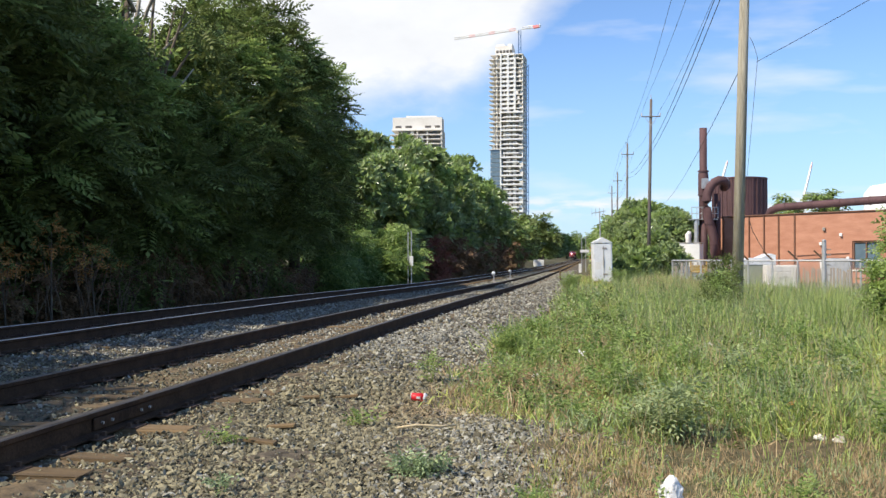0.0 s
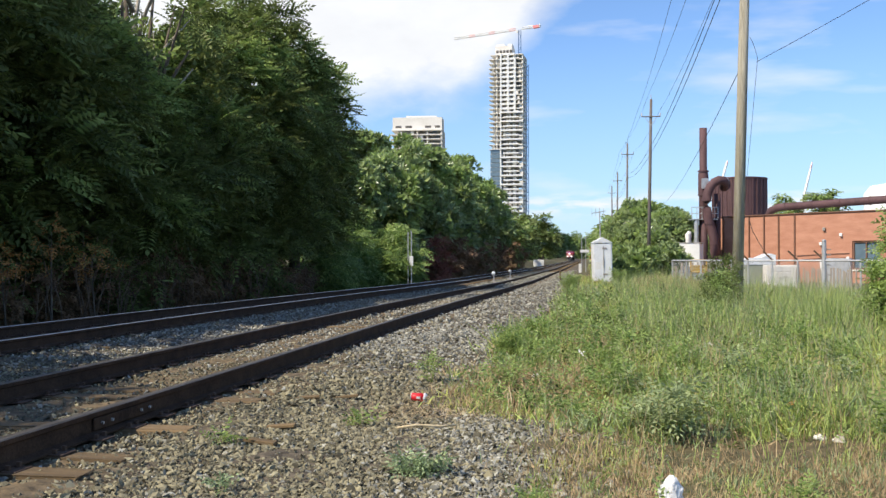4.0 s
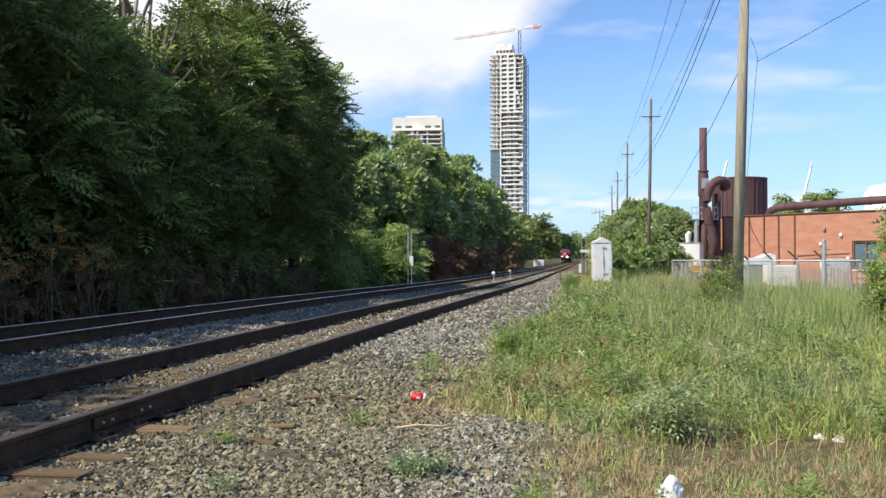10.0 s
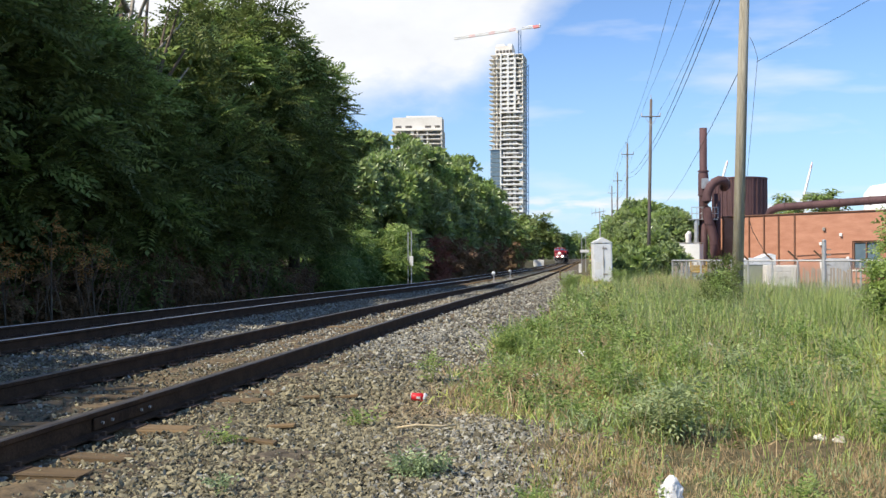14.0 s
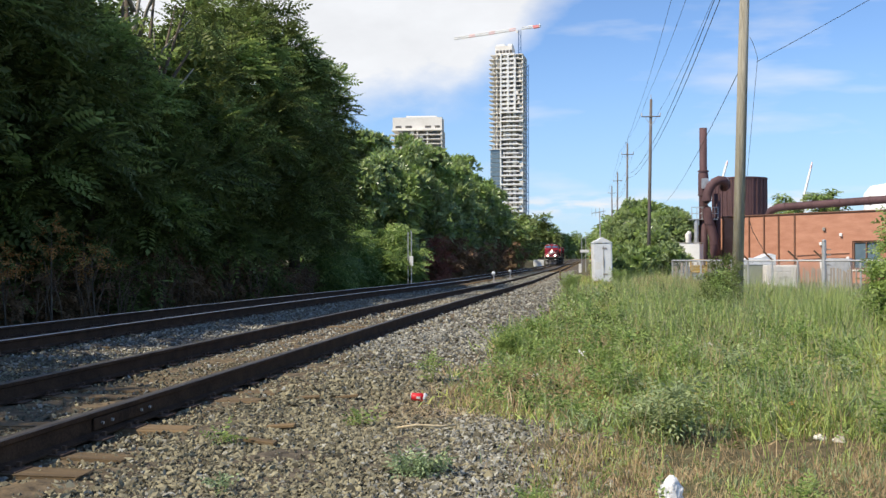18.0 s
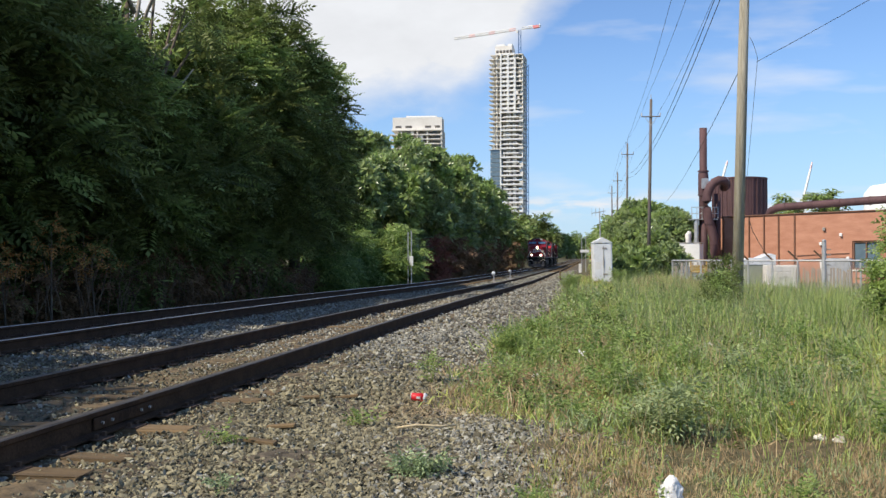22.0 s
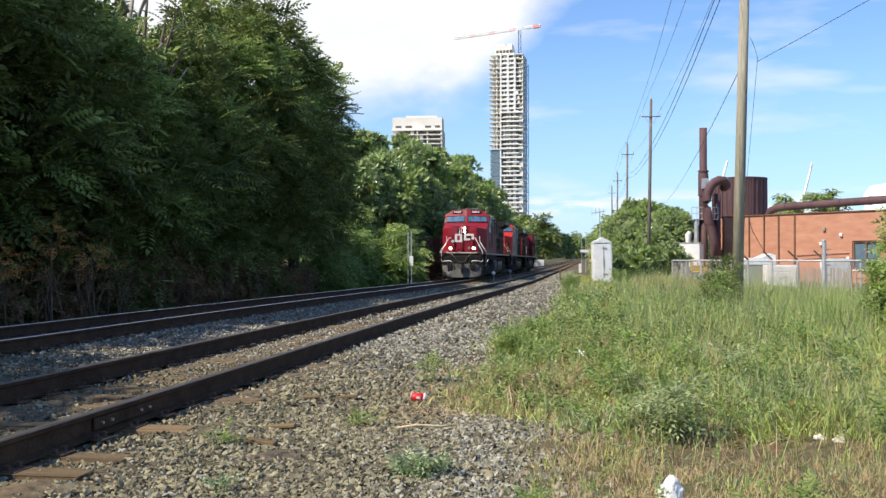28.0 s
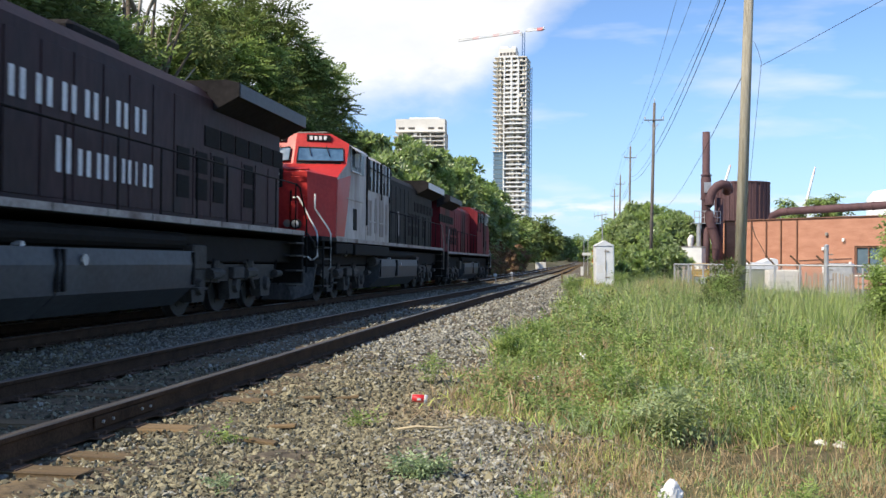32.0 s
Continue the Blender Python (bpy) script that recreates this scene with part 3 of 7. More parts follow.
def frond_template(pairs, length, leaf, width, droop):
    """A feather of leaflets along a stalk that points to +y; each leaflet is one folded pair of faces."""
    v, f = [], []
    for i in range(pairs):
        t = (i + 0.6) / pairs
        y, z = length * t, -droop * t * t
        for s in (-1, 1):
            tip = (s * leaf * (1.05 - 0.35 * t), y + leaf * 0.35, z - leaf * 0.25)
            mid = (s * leaf * 0.5, y + leaf * 0.18 + width / 2, z - leaf * 0.05)
            mid2 = (s * leaf * 0.5, y + leaf * 0.18 - width / 2, z - leaf * 0.05)
            b = len(v)
            v += [(0, y, z), mid2, tip, mid]
            f.append((b, b + 1, b + 2, b + 3))
    b = len(v)
    v += [(0, length, -droop), (width / 2, length + leaf * 0.5, -droop * 1.1), (0, length + leaf, -droop * 1.3), (-width / 2, length + leaf * 0.5, -droop * 1.1)]
    f.append((b, b + 1, b + 2, b + 3))
    return np.array(v), np.array(f)


FROND = frond_template(4, 0.5, 0.2, 0.11, 0.15)
WOOD_FROND = frond_template(6, 0.6, 0.2, 0.092, 0.18)
TUFT = frond_template(2, 0.35, 0.26, 0.17, 0.08)
SPRIG = frond_template(3, 0.22, 0.085, 0.038, 0.04)


def rosette_template(leaves, length, width, spread):
    """A star of long leaves round a shoot that points to +y."""
    v, f = [], []
    for i in range(leaves):
        a = 2 * math.pi * i / leaves + 0.4 * (i % 2)
        s = spread * (1.0 if i % 2 else 0.72)
        d = Vector((math.sin(s) * math.cos(a), math.cos(s), math.sin(s) * math.sin(a)))
        q = Vector((-math.sin(a), 0, math.cos(a))) * width / 2
        b = len(v)
        v += [d * 0.03, d * length * 0.55 + q, d * length - Vector((0, length * 0.12, 0)), d * length * 0.55 - q]
        f.append((b, b + 1, b + 2, b + 3))
    return np.array([tuple(p) for p in v]), np.array(f)


ROSETTE = rosette_template(8, 0.55, 0.17, 1.15)


def leaf_cloud(rng, lobes, count, template, size, hang=0.7):
    """Sprays of leaves on and in rounded lobes (x, y, z, radius), pointing outwards and a little down."""
    lob = np.array(lobes)
    weight = lob[:, 3] ** 2
    pick = rng.choice(len(lob), count, p=weight / weight.sum())
    d = rng.normal(size=(count, 3))
    d /= np.linalg.norm(d, axis=1)[:, None]
    d[:, 2] = np.where(d[:, 2] < -0.35, -d[:, 2], d[:, 2])
    r = lob[pick, 3] * (0.72 + 0.33 * rng.random(count))
    p = lob[pick, :3] + d * r[:, None] * np.array([1, 1, 0.82])
    yaw = np.arctan2(-d[:, 0], d[:, 1]) + rng.normal(0, 0.5, count)
    pitch = np.arcsin(np.clip(d[:, 2], -1, 1)) * 0.6 - hang + rng.normal(0, 0.38, count)
    rot = rotations(pitch, rng.normal(0, 0.45, count), yaw)
    v, f = scatter(*template, p, rot, size * rng.uniform(0.7, 1.3, (count, 1)) * np.ones((1, 3)))
    return v, f, pick


def tree_lobes(rng, height, spread, base, count, clumps=6):
    """Rounded masses of foliage: a broad crown, fuller in the middle, with an uneven top."""
    lobes = []
    for i in range(count):
        t = (i + 0.5) / count
        z = base + (height - base) * (t ** 0.9)
        w = spread * (0.72 + 0.28 * math.sin(math.pi * t)) * (1.0 - 0.75 * max(0, t - 0.62) / 0.38)
        a = i * 2.399 + rng.uniform(-0.5, 0.5)
        d = w * rng.uniform(0.25, 0.9)
        rad = (0.33 * (26 / count) ** 0.4 * spread) * rng.uniform(0.7, 1.3) * (1.1 - 0.3 * t)
        c = np.array([d * math.cos(a), d * math.sin(a), z - rad * 0.5])
        # each mass carries smaller clumps, mostly on its upper and outer side
        for k in range(clumps):
            q = rng.normal(size=3)
            q[2] = abs(q[2]) * 0.9 - 0.35
            q /= np.linalg.norm(q)
            s = c + q * rad * rng.uniform(0.45, 1.05) * np.array([1, 1, 0.85])
            lobes.append((s[0], s[1], s[2], rad * rng.uniform(0.26, 0.5)))
    return lobes


def boughs(rng, height, spread, base, count, lump=0.27):
    """Leafy boughs over an egg-shaped crown: distinct rounded clumps with dark gaps between them."""
    lobes = []
    mid, half = (height + base) / 2, (height - base) / 2
    for i in range(count):
        c = 1 - 1.95 * (i + 0.5) / count
        a = i * 2.399 + rng.uniform(-0.35, 0.35)
        w = math.sqrt(max(0.0, 1 - c * c)) if c > 0 else 1 + 0.22 * c
        k = rng.uniform(0.62, 1.06)
        taper = 1.0 - 0.22 * max(0.0, c)
        lobes.append((k * spread * w * math.cos(a) * taper, k * spread * w * math.sin(a) * taper, mid + k * half * c, spread * lump * rng.uniform(0.6, 1.35)))
    return lobes


def tree(name, label, at, height, spread, seed, fronds=1500, template=None, size=1.0, base=None, lobes=26, leaf=None, light_part=0.12, group="trees beside the line", limbs=6, clumps=6, lump=0.0, hang=0.7):
    rng = np.random.default_rng(seed)
    rr = random.Random(seed)
    z0 = float(ground_height(at[0], at[1])) - 0.05
    t = thing(name, label, "tree" if name != "shrub" else "shrub", (at[0], at[1], z0), group=group)
    base = height * 0.16 if base is None else base
    lob = boughs(rng, height, spread, base, lobes, lump) if lump else tree_lobes(rng, height, spread, base, lobes, clumps)
    r0 = 0.02 * height + 0.02 if name != "shrub" else 0.006 * height + 0.006
    lean = Vector((rr.uniform(-0.06, 0.06) * height, rr.uniform(-0.06, 0.06) * height, 0))
    pts = [Vector((0, 0, 0)), lean * 0.3 + Vector((0, 0, height * 0.25)), lean * 0.7 + Vector((0, 0, height * 0.5)), lean + Vector((0, 0, height * 0.82))]
    bm = bmesh.new()
    tube(bm, pts, [r0 * 1.25, r0, r0 * 0.65, r0 * 0.2], 8)
    part("trunk", bm, M_BARK, t)
    for i in range(limbs):
        l = lob[(i * len(lob)) // max(1, limbs) + rr.randrange(0, 2)]
        s = 0.25 + 0.5 * i / max(1, limbs)
        a = pts[0].lerp(pts[3], s)
        e = a.lerp(Vector(l[:3]), 0.85)
        mid = a.lerp(e, 0.5) + Vector((0, 0, -0.03 * height))
        bm = bmesh.new()
        tube(bm, [a, mid, e], [r0 * 0.45, r0 * 0.28, r0 * 0.08], 6)
        part("limb", bm, M_BARK, t)
    template = FROND if template is None else template
    v, f, bough = leaf_cloud(rng, lob, fronds, template, size, hang)
    per = len(template[1])
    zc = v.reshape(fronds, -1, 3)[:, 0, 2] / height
    # sunlight put into the leaf colour: whole boughs lighter, more so near the top
    sunny = np.where(rng.random(len(lob)) < 0.3, 2.3, 0.45)[bough]
    idx = np.repeat((rng.random(fronds) < sunny * light_part * (0.4 + 1.5 * np.clip(zc, 0, 1) ** 2)).astype(int), per)
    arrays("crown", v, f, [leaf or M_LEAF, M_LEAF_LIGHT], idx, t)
    return t


LABEL_NEAR = "tall dense green tree with feathery compound leaves by the track"
sway_trees = []


def build_woods():
    # the dark wood nearest the camera
    near = [(-14.6, 16.5, 10.5, 3.2), (-14.0, 21, 10.3, 3.0), (-18.0, 23.5, 12.0, 4.0), (-14.1, 25.5, 8.0, 2.9), (-18.2, 29.0, 10.4, 3.5), (-14.2, 31, 8.6, 3.0),
            (-17.3, 35.5, 9.4, 3.4), (-14.1, 37, 11.4, 3.3), (-15.4, 41, 13.4, 3.5), (-14.2, 46, 11.2, 2.8), (-18.2, 46, 9.0, 2.6), (-22.5, 34, 12.0, 4.4), (-22, 43, 9.5, 4.0)]
    for i, (x, y, h, s) in enumerate(near):
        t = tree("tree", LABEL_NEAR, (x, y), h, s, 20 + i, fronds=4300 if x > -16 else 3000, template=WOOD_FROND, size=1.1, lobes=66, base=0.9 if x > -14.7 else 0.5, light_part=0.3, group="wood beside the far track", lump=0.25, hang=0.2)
        sway_trees.append((t, h))
    # the wood goes on beside and behind the tripod; its shade falls over the tracks
    # the tall unseen ones farther back are added to shade the wood itself
    for i, (x, y, h, s) in enumerate([(-14.6, 11.5, 7.6, 3.0), (-19.6, 10.5, 13.0, 3.7), (-20.0, 4.0, 13.0, 3.7), (-14.6, 6.0, 8.4, 3.0), (-14.3, 1.5, 10.8, 3.2), (-14.6, -4.0, 11.0, 3.5), (-21.2, 17, 13.0, 3.8), (-23, 23.5, 12.5, 4.0), (-22.0, 28.5, 8.5, 3.8), (-21.5, 37.5, 8, 3.8)]):
        tree("tree", LABEL_NEAR, (x, y), h, s, 50 + i, fronds=1300, template=FROND, size=1.7, lobes=40, base=2.0, light_part=0.12, group="wood beside the far track", lump=0.32)
    bare = tree("tree", "thin tree with bare pale branches above the wood", (-13.6, 27.6), 12.4, 2.6, 55, fronds=260, template=WOOD_FROND, size=1.0, lobes=12, base=6.4, light_part=0.3, limbs=10, group="wood beside the far track", lump=0.3)
    for k in range(9):
        a, z = k * 2.4, 4.6 + 0.62 * k
        tip = Vector((1.9 * math.cos(a), 1.9 * math.sin(a), z + 2.6))
        fork = Vector((0.7 * math.cos(a), 0.7 * math.sin(a), z + 1.2))
        part("bare_branch", tube(bmesh.new(), [(0, 0, z), fork, tip], [0.075, 0.055, 0.02], 6), M_BARK_PALE, bare, "bare pale branch")
        part("bare_branch", tube(bmesh.new(), [fork, fork + Vector((0.5 * math.cos(a + 1.2), 0.5 * math.sin(a + 1.2), 0.9))], [0.04, 0.012], 5), M_BARK_PALE, bare, "bare pale branch")
    sway_trees.append((bare, 12.4))
    # the lighter row beyond it
    row = [(-17.2, 64, 8.0, 3.2), (-15.2, 69, 8.2, 3.0), (-17.5, 75, 10.2, 3.7), (-15.2, 80, 10.0, 3.4), (-16.6, 90, 12.4, 4.0), (-15.4, 99, 11.6, 3.8),
           (-17.6, 109, 13.4, 4.4), (-15.6, 119, 12.0, 4.0), (-16.8, 131, 14.0, 4.4), (-15.4, 144, 12.0, 4.0), (-17.0, 158, 13.5, 4.6)]
    for i, (x, y, h, s) in enumerate(row):
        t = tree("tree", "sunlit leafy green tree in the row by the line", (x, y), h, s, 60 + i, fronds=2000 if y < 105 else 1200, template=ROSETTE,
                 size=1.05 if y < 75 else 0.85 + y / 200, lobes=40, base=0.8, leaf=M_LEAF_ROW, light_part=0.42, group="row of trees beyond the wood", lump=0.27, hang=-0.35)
        if y < 100:
            sway_trees.append((t, h))
    far = [(-18.5, 180, 13, 3.6), (-17, 205, 10.5, 4), (-18.5, 235, 11.5, 4.5), (-18.5, 265, 12.5, 4.6), (-20.5, 300, 13.5, 5), (-15.8, 345, 16.5, 4.8), (-18, 395, 14, 5.5)]
    for i, (x, y, h, s) in enumerate(far):
        tree("tree", "distant green tree at the end of the row", (x, y), h, s, 90 + i, fronds=700, template=TUFT, size=2.2 + y / 200, lobes=26, base=1.0, light_part=0.3, limbs=3, group="row of trees beyond the wood", lump=0.3)
    # trees across the line, behind the relay box and the yard
    right = [(4.6, 86, 4.6, 2.4), (7.4, 90, 5.6, 2.6), (4.7, 99, 7.0, 2.6), (7.9, 104, 5.8, 2.5), (6.0, 112, 7.2, 3.1), (10.2, 122, 7.8, 3.0), (5.7, 124, 8.2, 2.8),
             (8.0, 136, 8.6, 3.4), (5.4, 80, 3.4, 1.9), (11.6, 142, 9.4, 3.4), (6.6, 165, 9.6, 3.6), (9.0, 210, 13, 4.5)]
    for i, (x, y, h, s) in enumerate(right):
        tree("tree", "bright green leafy tree behind the relay box", (x, y), h, s, 120 + i, fronds=1500, template=ROSETTE, size=0.55 + y / 260, lobes=34, base=0.3, leaf=M_LEAF_ROW, light_part=0.3, group="trees beyond the field", lump=0.3, hang=-0.2)


build_woods()


def far_woods():
    """Wooded skyline that closes the view."""
    rng = np.random.default_rng(77)
    lobes = []
    for i in range(420):
        y = rng.uniform(420, 900)
        x = rng.choice([-1, 1]) * rng.uniform(9, 260) + (0 if y < 700 else rng.uniform(-30, 30))
        if abs(x + 6) < 12 and y < 780:
            x = -24 if x < -6 else 14
        h = rng.uniform(9, 15) + 2.5
        for k in range(3):
            lobes.append((x + rng.uniform(-4, 4), y + rng.uniform(-4, 4), float(rise(y)) + h * (0.25 + 0.28 * k), h * 0.28))
    v, f, _ = leaf_cloud(rng, lobes, 26000, TUFT, 7.0)
    per = len(TUFT[1])
    ob = arrays("far_woods", v, f, [M_LEAF, M_LEAF_LIGHT], np.repeat((rng.random(26000) < 0.3).astype(int), per))
    tagged(ob, "distant green woods along the skyline", "woods", kind="stuff")


far_woods()


def end_of_view():
    rr = random.Random(41)
    spots = [(x, 690 + rr.uniform(-30, 40)) for x in range(-26, 22, 6)] + [(3.5 + rr.uniform(0, 5), y) for y in (255, 300, 345, 395, 450, 510)] + [(9.5 + rr.uniform(0, 5), y) for y in (280, 330, 380, 440)]
    for i, (x, y) in enumerate(spots):
        h = rr.uniform(11.5, 14.5) + (4.5 if y > 600 else 0)
        # lighter leaves paint the pale haze of distance into these trees
        tree("tree", "distant green tree where the line ends from view", (x, y), h, 4.6, 400 + i, fronds=330, template=TUFT, size=3.2 + y / 160, lobes=22, base=0.8, leaf=M_LEAF_ROW, light_part=0.8, limbs=2, group="trees at the line's end", lump=0.3)


end_of_view()


def shrub(label, at, height, spread, seed, fronds, leaf, light=0.3, template=None, size=1.0, group="shrubs along the bank", base=0.15):
    return tree("shrub", label, at, height, spread, seed, fronds=fronds, template=template, size=size, base=base, lobes=14, leaf=leaf, light_part=light, group=group, limbs=4)


def thicket(at, height, seed):
    """Bare brown stems and side twigs at the foot of the wood, with a few withered leaves."""
    rr, rng = random.Random(seed), np.random.default_rng(seed)
    z0 = float(ground_height(*at)) - 0.03
    t = thing("twig_thicket", "bare brown twigs with a few withered leaves under the wood", "shrub", (at[0], at[1], z0), group="twig thickets along the bank")
    tips = []
    for k in range(9):
        a, d, h = rr.uniform(0, 6.28), rr.uniform(0.1, 0.7), height * rr.uniform(0.5, 1.0)
        tip = Vector((d * math.cos(a), d * math.sin(a), h))
        foot = Vector((tip.x * 0.35 + rr.uniform(-0.3, 0.3), tip.y * 0.35 + rr.uniform(-0.4, 0.4), 0))
        mid = foot.lerp(tip, 0.55) + Vector((rr.uniform(-0.1, 0.1), rr.uniform(-0.1, 0.1), 0))
        bm = tube(bmesh.new(), [foot, mid, tip], [0.016, 0.011, 0.004], 5)
        for j in range(3):
            p = mid.lerp(tip, 0.3 * j)
            q = p + Vector((rr.uniform(-0.35, 0.35), rr.uniform(-0.35, 0.35), rr.uniform(0.05, 0.4)))
            tube(bm, [p, q], [0.007, 0.003], 4)
            tips.append((q.x, q.y, q.z, 0.1))
        part("stem", bm, M_TWIG, t)
    v, f, _ = leaf_cloud(rng, tips, 46, SPRIG, 0.9, 0.3)
    arrays("leaves", v, f, [M_LEAF_BROWN], None, t)
    return t


def understorey():
    rr = random.Random(8)
    y, i = 13.5, 0
    while y < 47:
        x = -11.9 - rr.uniform(0.0, 0.9)
        h = rr.uniform(1.3, 2.8)
        if i % 5 == 1:
            shrub("dense dark green shrub at the foot of the wood", (x, y), h, h * 0.5, 200 + i, 260, M_LEAF, 0.1, size=0.7)
        else:
            shrub("sparse brown-twigged shrub in the wood's shade", (x - 0.4, y), h * 0.8, h * 0.45, 200 + i, 170, M_LEAF_BROWN, 0.05, size=0.6)
        thicket((x + rr.uniform(0.0, 0.5), y + 0.8), rr.uniform(1.2, 2.6), 600 + i)
        y += rr.uniform(1.7, 2.4)
        i += 1
    for k in range(26):
        shrub("dense dark green shrub deep in the wood", (-16.2 - 2.6 * (k % 2), 11.0 + 1.45 * k), 2.8 + 0.5 * (k % 3), 1.7, 900 + k, 260, M_LEAF, 0.05, size=1.35, group="shrubs in the wood")
    for k, (x, y, h) in enumerate(((-10.9, 18.6, 2.6), (-10.9, 20.4, 2.0), (-11.0, 17.2, 1.9))):
        shrub("half-dead shrub with dry brown leaves at the wood's edge", (x, y), h, 0.4, 260 + 400 * k, 70, M_LEAF_DRY, 0.15, template=SPRIG, size=0.85, base=1.3)
    for k, (x, yy, h) in enumerate(((-13.4, 55.5, 3.4), (-13.0, 57.0, 3.0), (-14.2, 58.5, 4.4), (-11.6, 56.4, 2.0), (-12.6, 60.0, 3.8))):
        shrub("bright yellow-green shrub by the far track", (x, yy), h, 1.3, 720 + k, 620, M_LEAF_SHRUB, 0.35)
    for k, (x, yy, h) in enumerate(((-12.4, 45.0, 1.6), (-12.6, 47.6, 2.0), (-13.2, 50.0, 2.6), (-12.9, 52.6, 3.0), (-13.8, 54.0, 3.8), (-15.5, 52.0, 4.6), (-16.5, 57.0, 5.0))):
        shrub("leafy green shrub beyond the wood's edge", (x, yy), h, 1.4, 740 + k, 560, M_LEAF_SHRUB, 0.2)
    shrub("bright yellow-green shrub by the far track", (-11.4, 58.5), 3.6, 1.6, 262, 700, M_LEAF_SHRUB, 0.4)
    shrub("bright yellow-green shrub by the far track", (-12.4, 62.5), 4.2, 1.8, 263, 700, M_LEAF_SHRUB, 0.4)
    shrub("bright green shrub by the far track", (-12.2, 59.5), 2.6, 1.4, 264, 600, M_LEAF_SHRUB, 0.25)
    shrub("shrub with dark red leaves by the far track", (-11.2, 71.5), 3.6, 1.2, 265, 380, M_LEAF_RED, 0.0, size=1.0)
    for k in range(12):
        yy = 77 + k * 7.5
        shrub("dry brown thicket along the bank", (-11.0 - rr.uniform(0, 0.5), yy), rr.uniform(3.0, 4.6), 1.5, 270 + k, 420, M_LEAF_BROWN if k % 5 < 4 else M_LEAF, 0.04, template=TUFT, size=1.0)
    shrub("orange-brown dead shrub near the line's far end", (3.2, 236.0), 5.5, 3.0, 290, 300, M_LEAF_DRY, 0.1, template=TUFT, size=2.5)


understorey()

# ---- towers, poles, yard ----


def tower(label, side, depth, width, deep, floors, storey, turn, glazed, crown):
    """A high-rise under construction: a core, open slabs on columns, balconies and glass on the finished storeys."""
    x, y = ahead(side, depth)
    t = thing("tower", label, "high-rise", (x, y, 0), 8.45 + turn, group="towers under construction")
    w, d, h = width / 2, deep / 2, storey
    # the core's darker grey paints in the shade inside the open storeys
    part("core", boxm(-w * 0.55, w * 0.55, -d * 0.5, d * 0.55, 0, floors * h, 0), M_DARK, t, "concrete core in a shade-darkened grey behind open storeys")
    slab = boxm(-w, w, -d - 0.6, d, -0.28, 0.28)
    slab_me = bpy.data.meshes.new("slab")
    slab.to_mesh(slab_me)
    slab.free()
    slab_me.materials.append(M_CONCRETE)
    parapet = bmesh.new()
    box(parapet, -w * 0.36, w * 0.98, -d - 1.6, -d - 1.45, -0.3, 0.95)
    box(parapet, -w * 0.36, w * 0.98, -d - 1.6, -d, -0.3, -0.05)
    par_me = bpy.data.meshes.new("balcony")
    parapet.to_mesh(par_me)
    parapet.free()
    par_me.materials.append(M_WHITE)
    small = bmesh.new()
    box(small, -w * 0.2, w * 0.75, -d - 0.9, -d - 0.8, -0.2, 0.8)
    box(small, -w * 0.2, w * 0.75, -d - 0.9, -d, -0.2, -0.05)
    small_me = bpy.data.meshes.new("balcony")
    small.to_mesh(small_me)
    small.free()
    small_me.materials.append(M_WHITE)
    wing = bmesh.new()
    box(wing, -w - 1.0, -w * 0.45, -d - 1.0, -d * 0.2, -0.16, 0.16)
    wing_me = bpy.data.meshes.new("wing_slab")
    wing.to_mesh(wing_me)
    wing.free()
    wing_me.materials.append(M_CONCRETE)
    wall = boxm(-width / 6 * 0.2, width / 6 * 0.2, -d + 0.5, -d + 0.75, 0.14, h - 0.14)
    wall_me = bpy.data.meshes.new("infill_wall")
    wall.to_mesh(wall_me)
    wall.free()
    wall_me.materials.append(M_CONCRETE)
    rr = random.Random(int(depth * abs(side) * 100))
    for i in range(1, floors + 1):
        for name, me, when in (("slab", slab_me, True), ("balcony", par_me if i % 2 else small_me, i <= glazed + 9 and glazed > 0), ("wing_slab", wing_me, i <= floors - 1 and not 8 <= i <= glazed)):
            if when:
                o = new(name, me)
                o.parent = t
                o.matrix_basis = pose(0, 1.2 if name == "slab" and 8 <= i <= glazed else 0, i * h)
        for k in range(6):
            if i < floors and rr.random() < (0.7 if k in (3, 4) else 0.42):
                o = new("infill_wall", wall_me)
                o.parent = t
                o.matrix_basis = pose(-w + (k + 0.5) * width / 6 + rr.uniform(-0.4, 0.4), rr.uniform(0, 0.4), i * h)
    # pale spandrels and piers on the unfinished upper storeys
    if glazed:
        sp = boxm(-w * 0.33, w * 0.5, -d - 0.75, -d - 0.55, 0.0, 1.25)
        sp_me = bpy.data.meshes.new("spandrel")
        sp.to_mesh(sp_me)
        sp.free()
        sp_me.materials.append(M_WHITE)
        for i in range(glazed + 10, floors + 1):
            o = new("spandrel", sp_me)
            o.parent = t
            o.matrix_basis = pose(0, 0, i * h - 0.5)
        for cx_ in (-0.35, 0.1, 0.52):
            part("pier", boxm(cx_ * w - 0.5, cx_ * w + 0.5, -d - 1.0, -d, (glazed + 9) * h, (floors - (1 if cx_ > 0.5 else 0)) * h + 0.5), M_WHITE, t, "pale concrete pier")
        part("pier", boxm(-0.36 * w - 0.4, -0.36 * w + 0.4, -d - 1.0, -d, 8 * h, (glazed + 9) * h), M_WHITE, t, "pale concrete pier")
        for i in range(glazed + 8, floors):
            if rr.random() < 0.6:
                a = w * rr.uniform(0.55, 0.8)
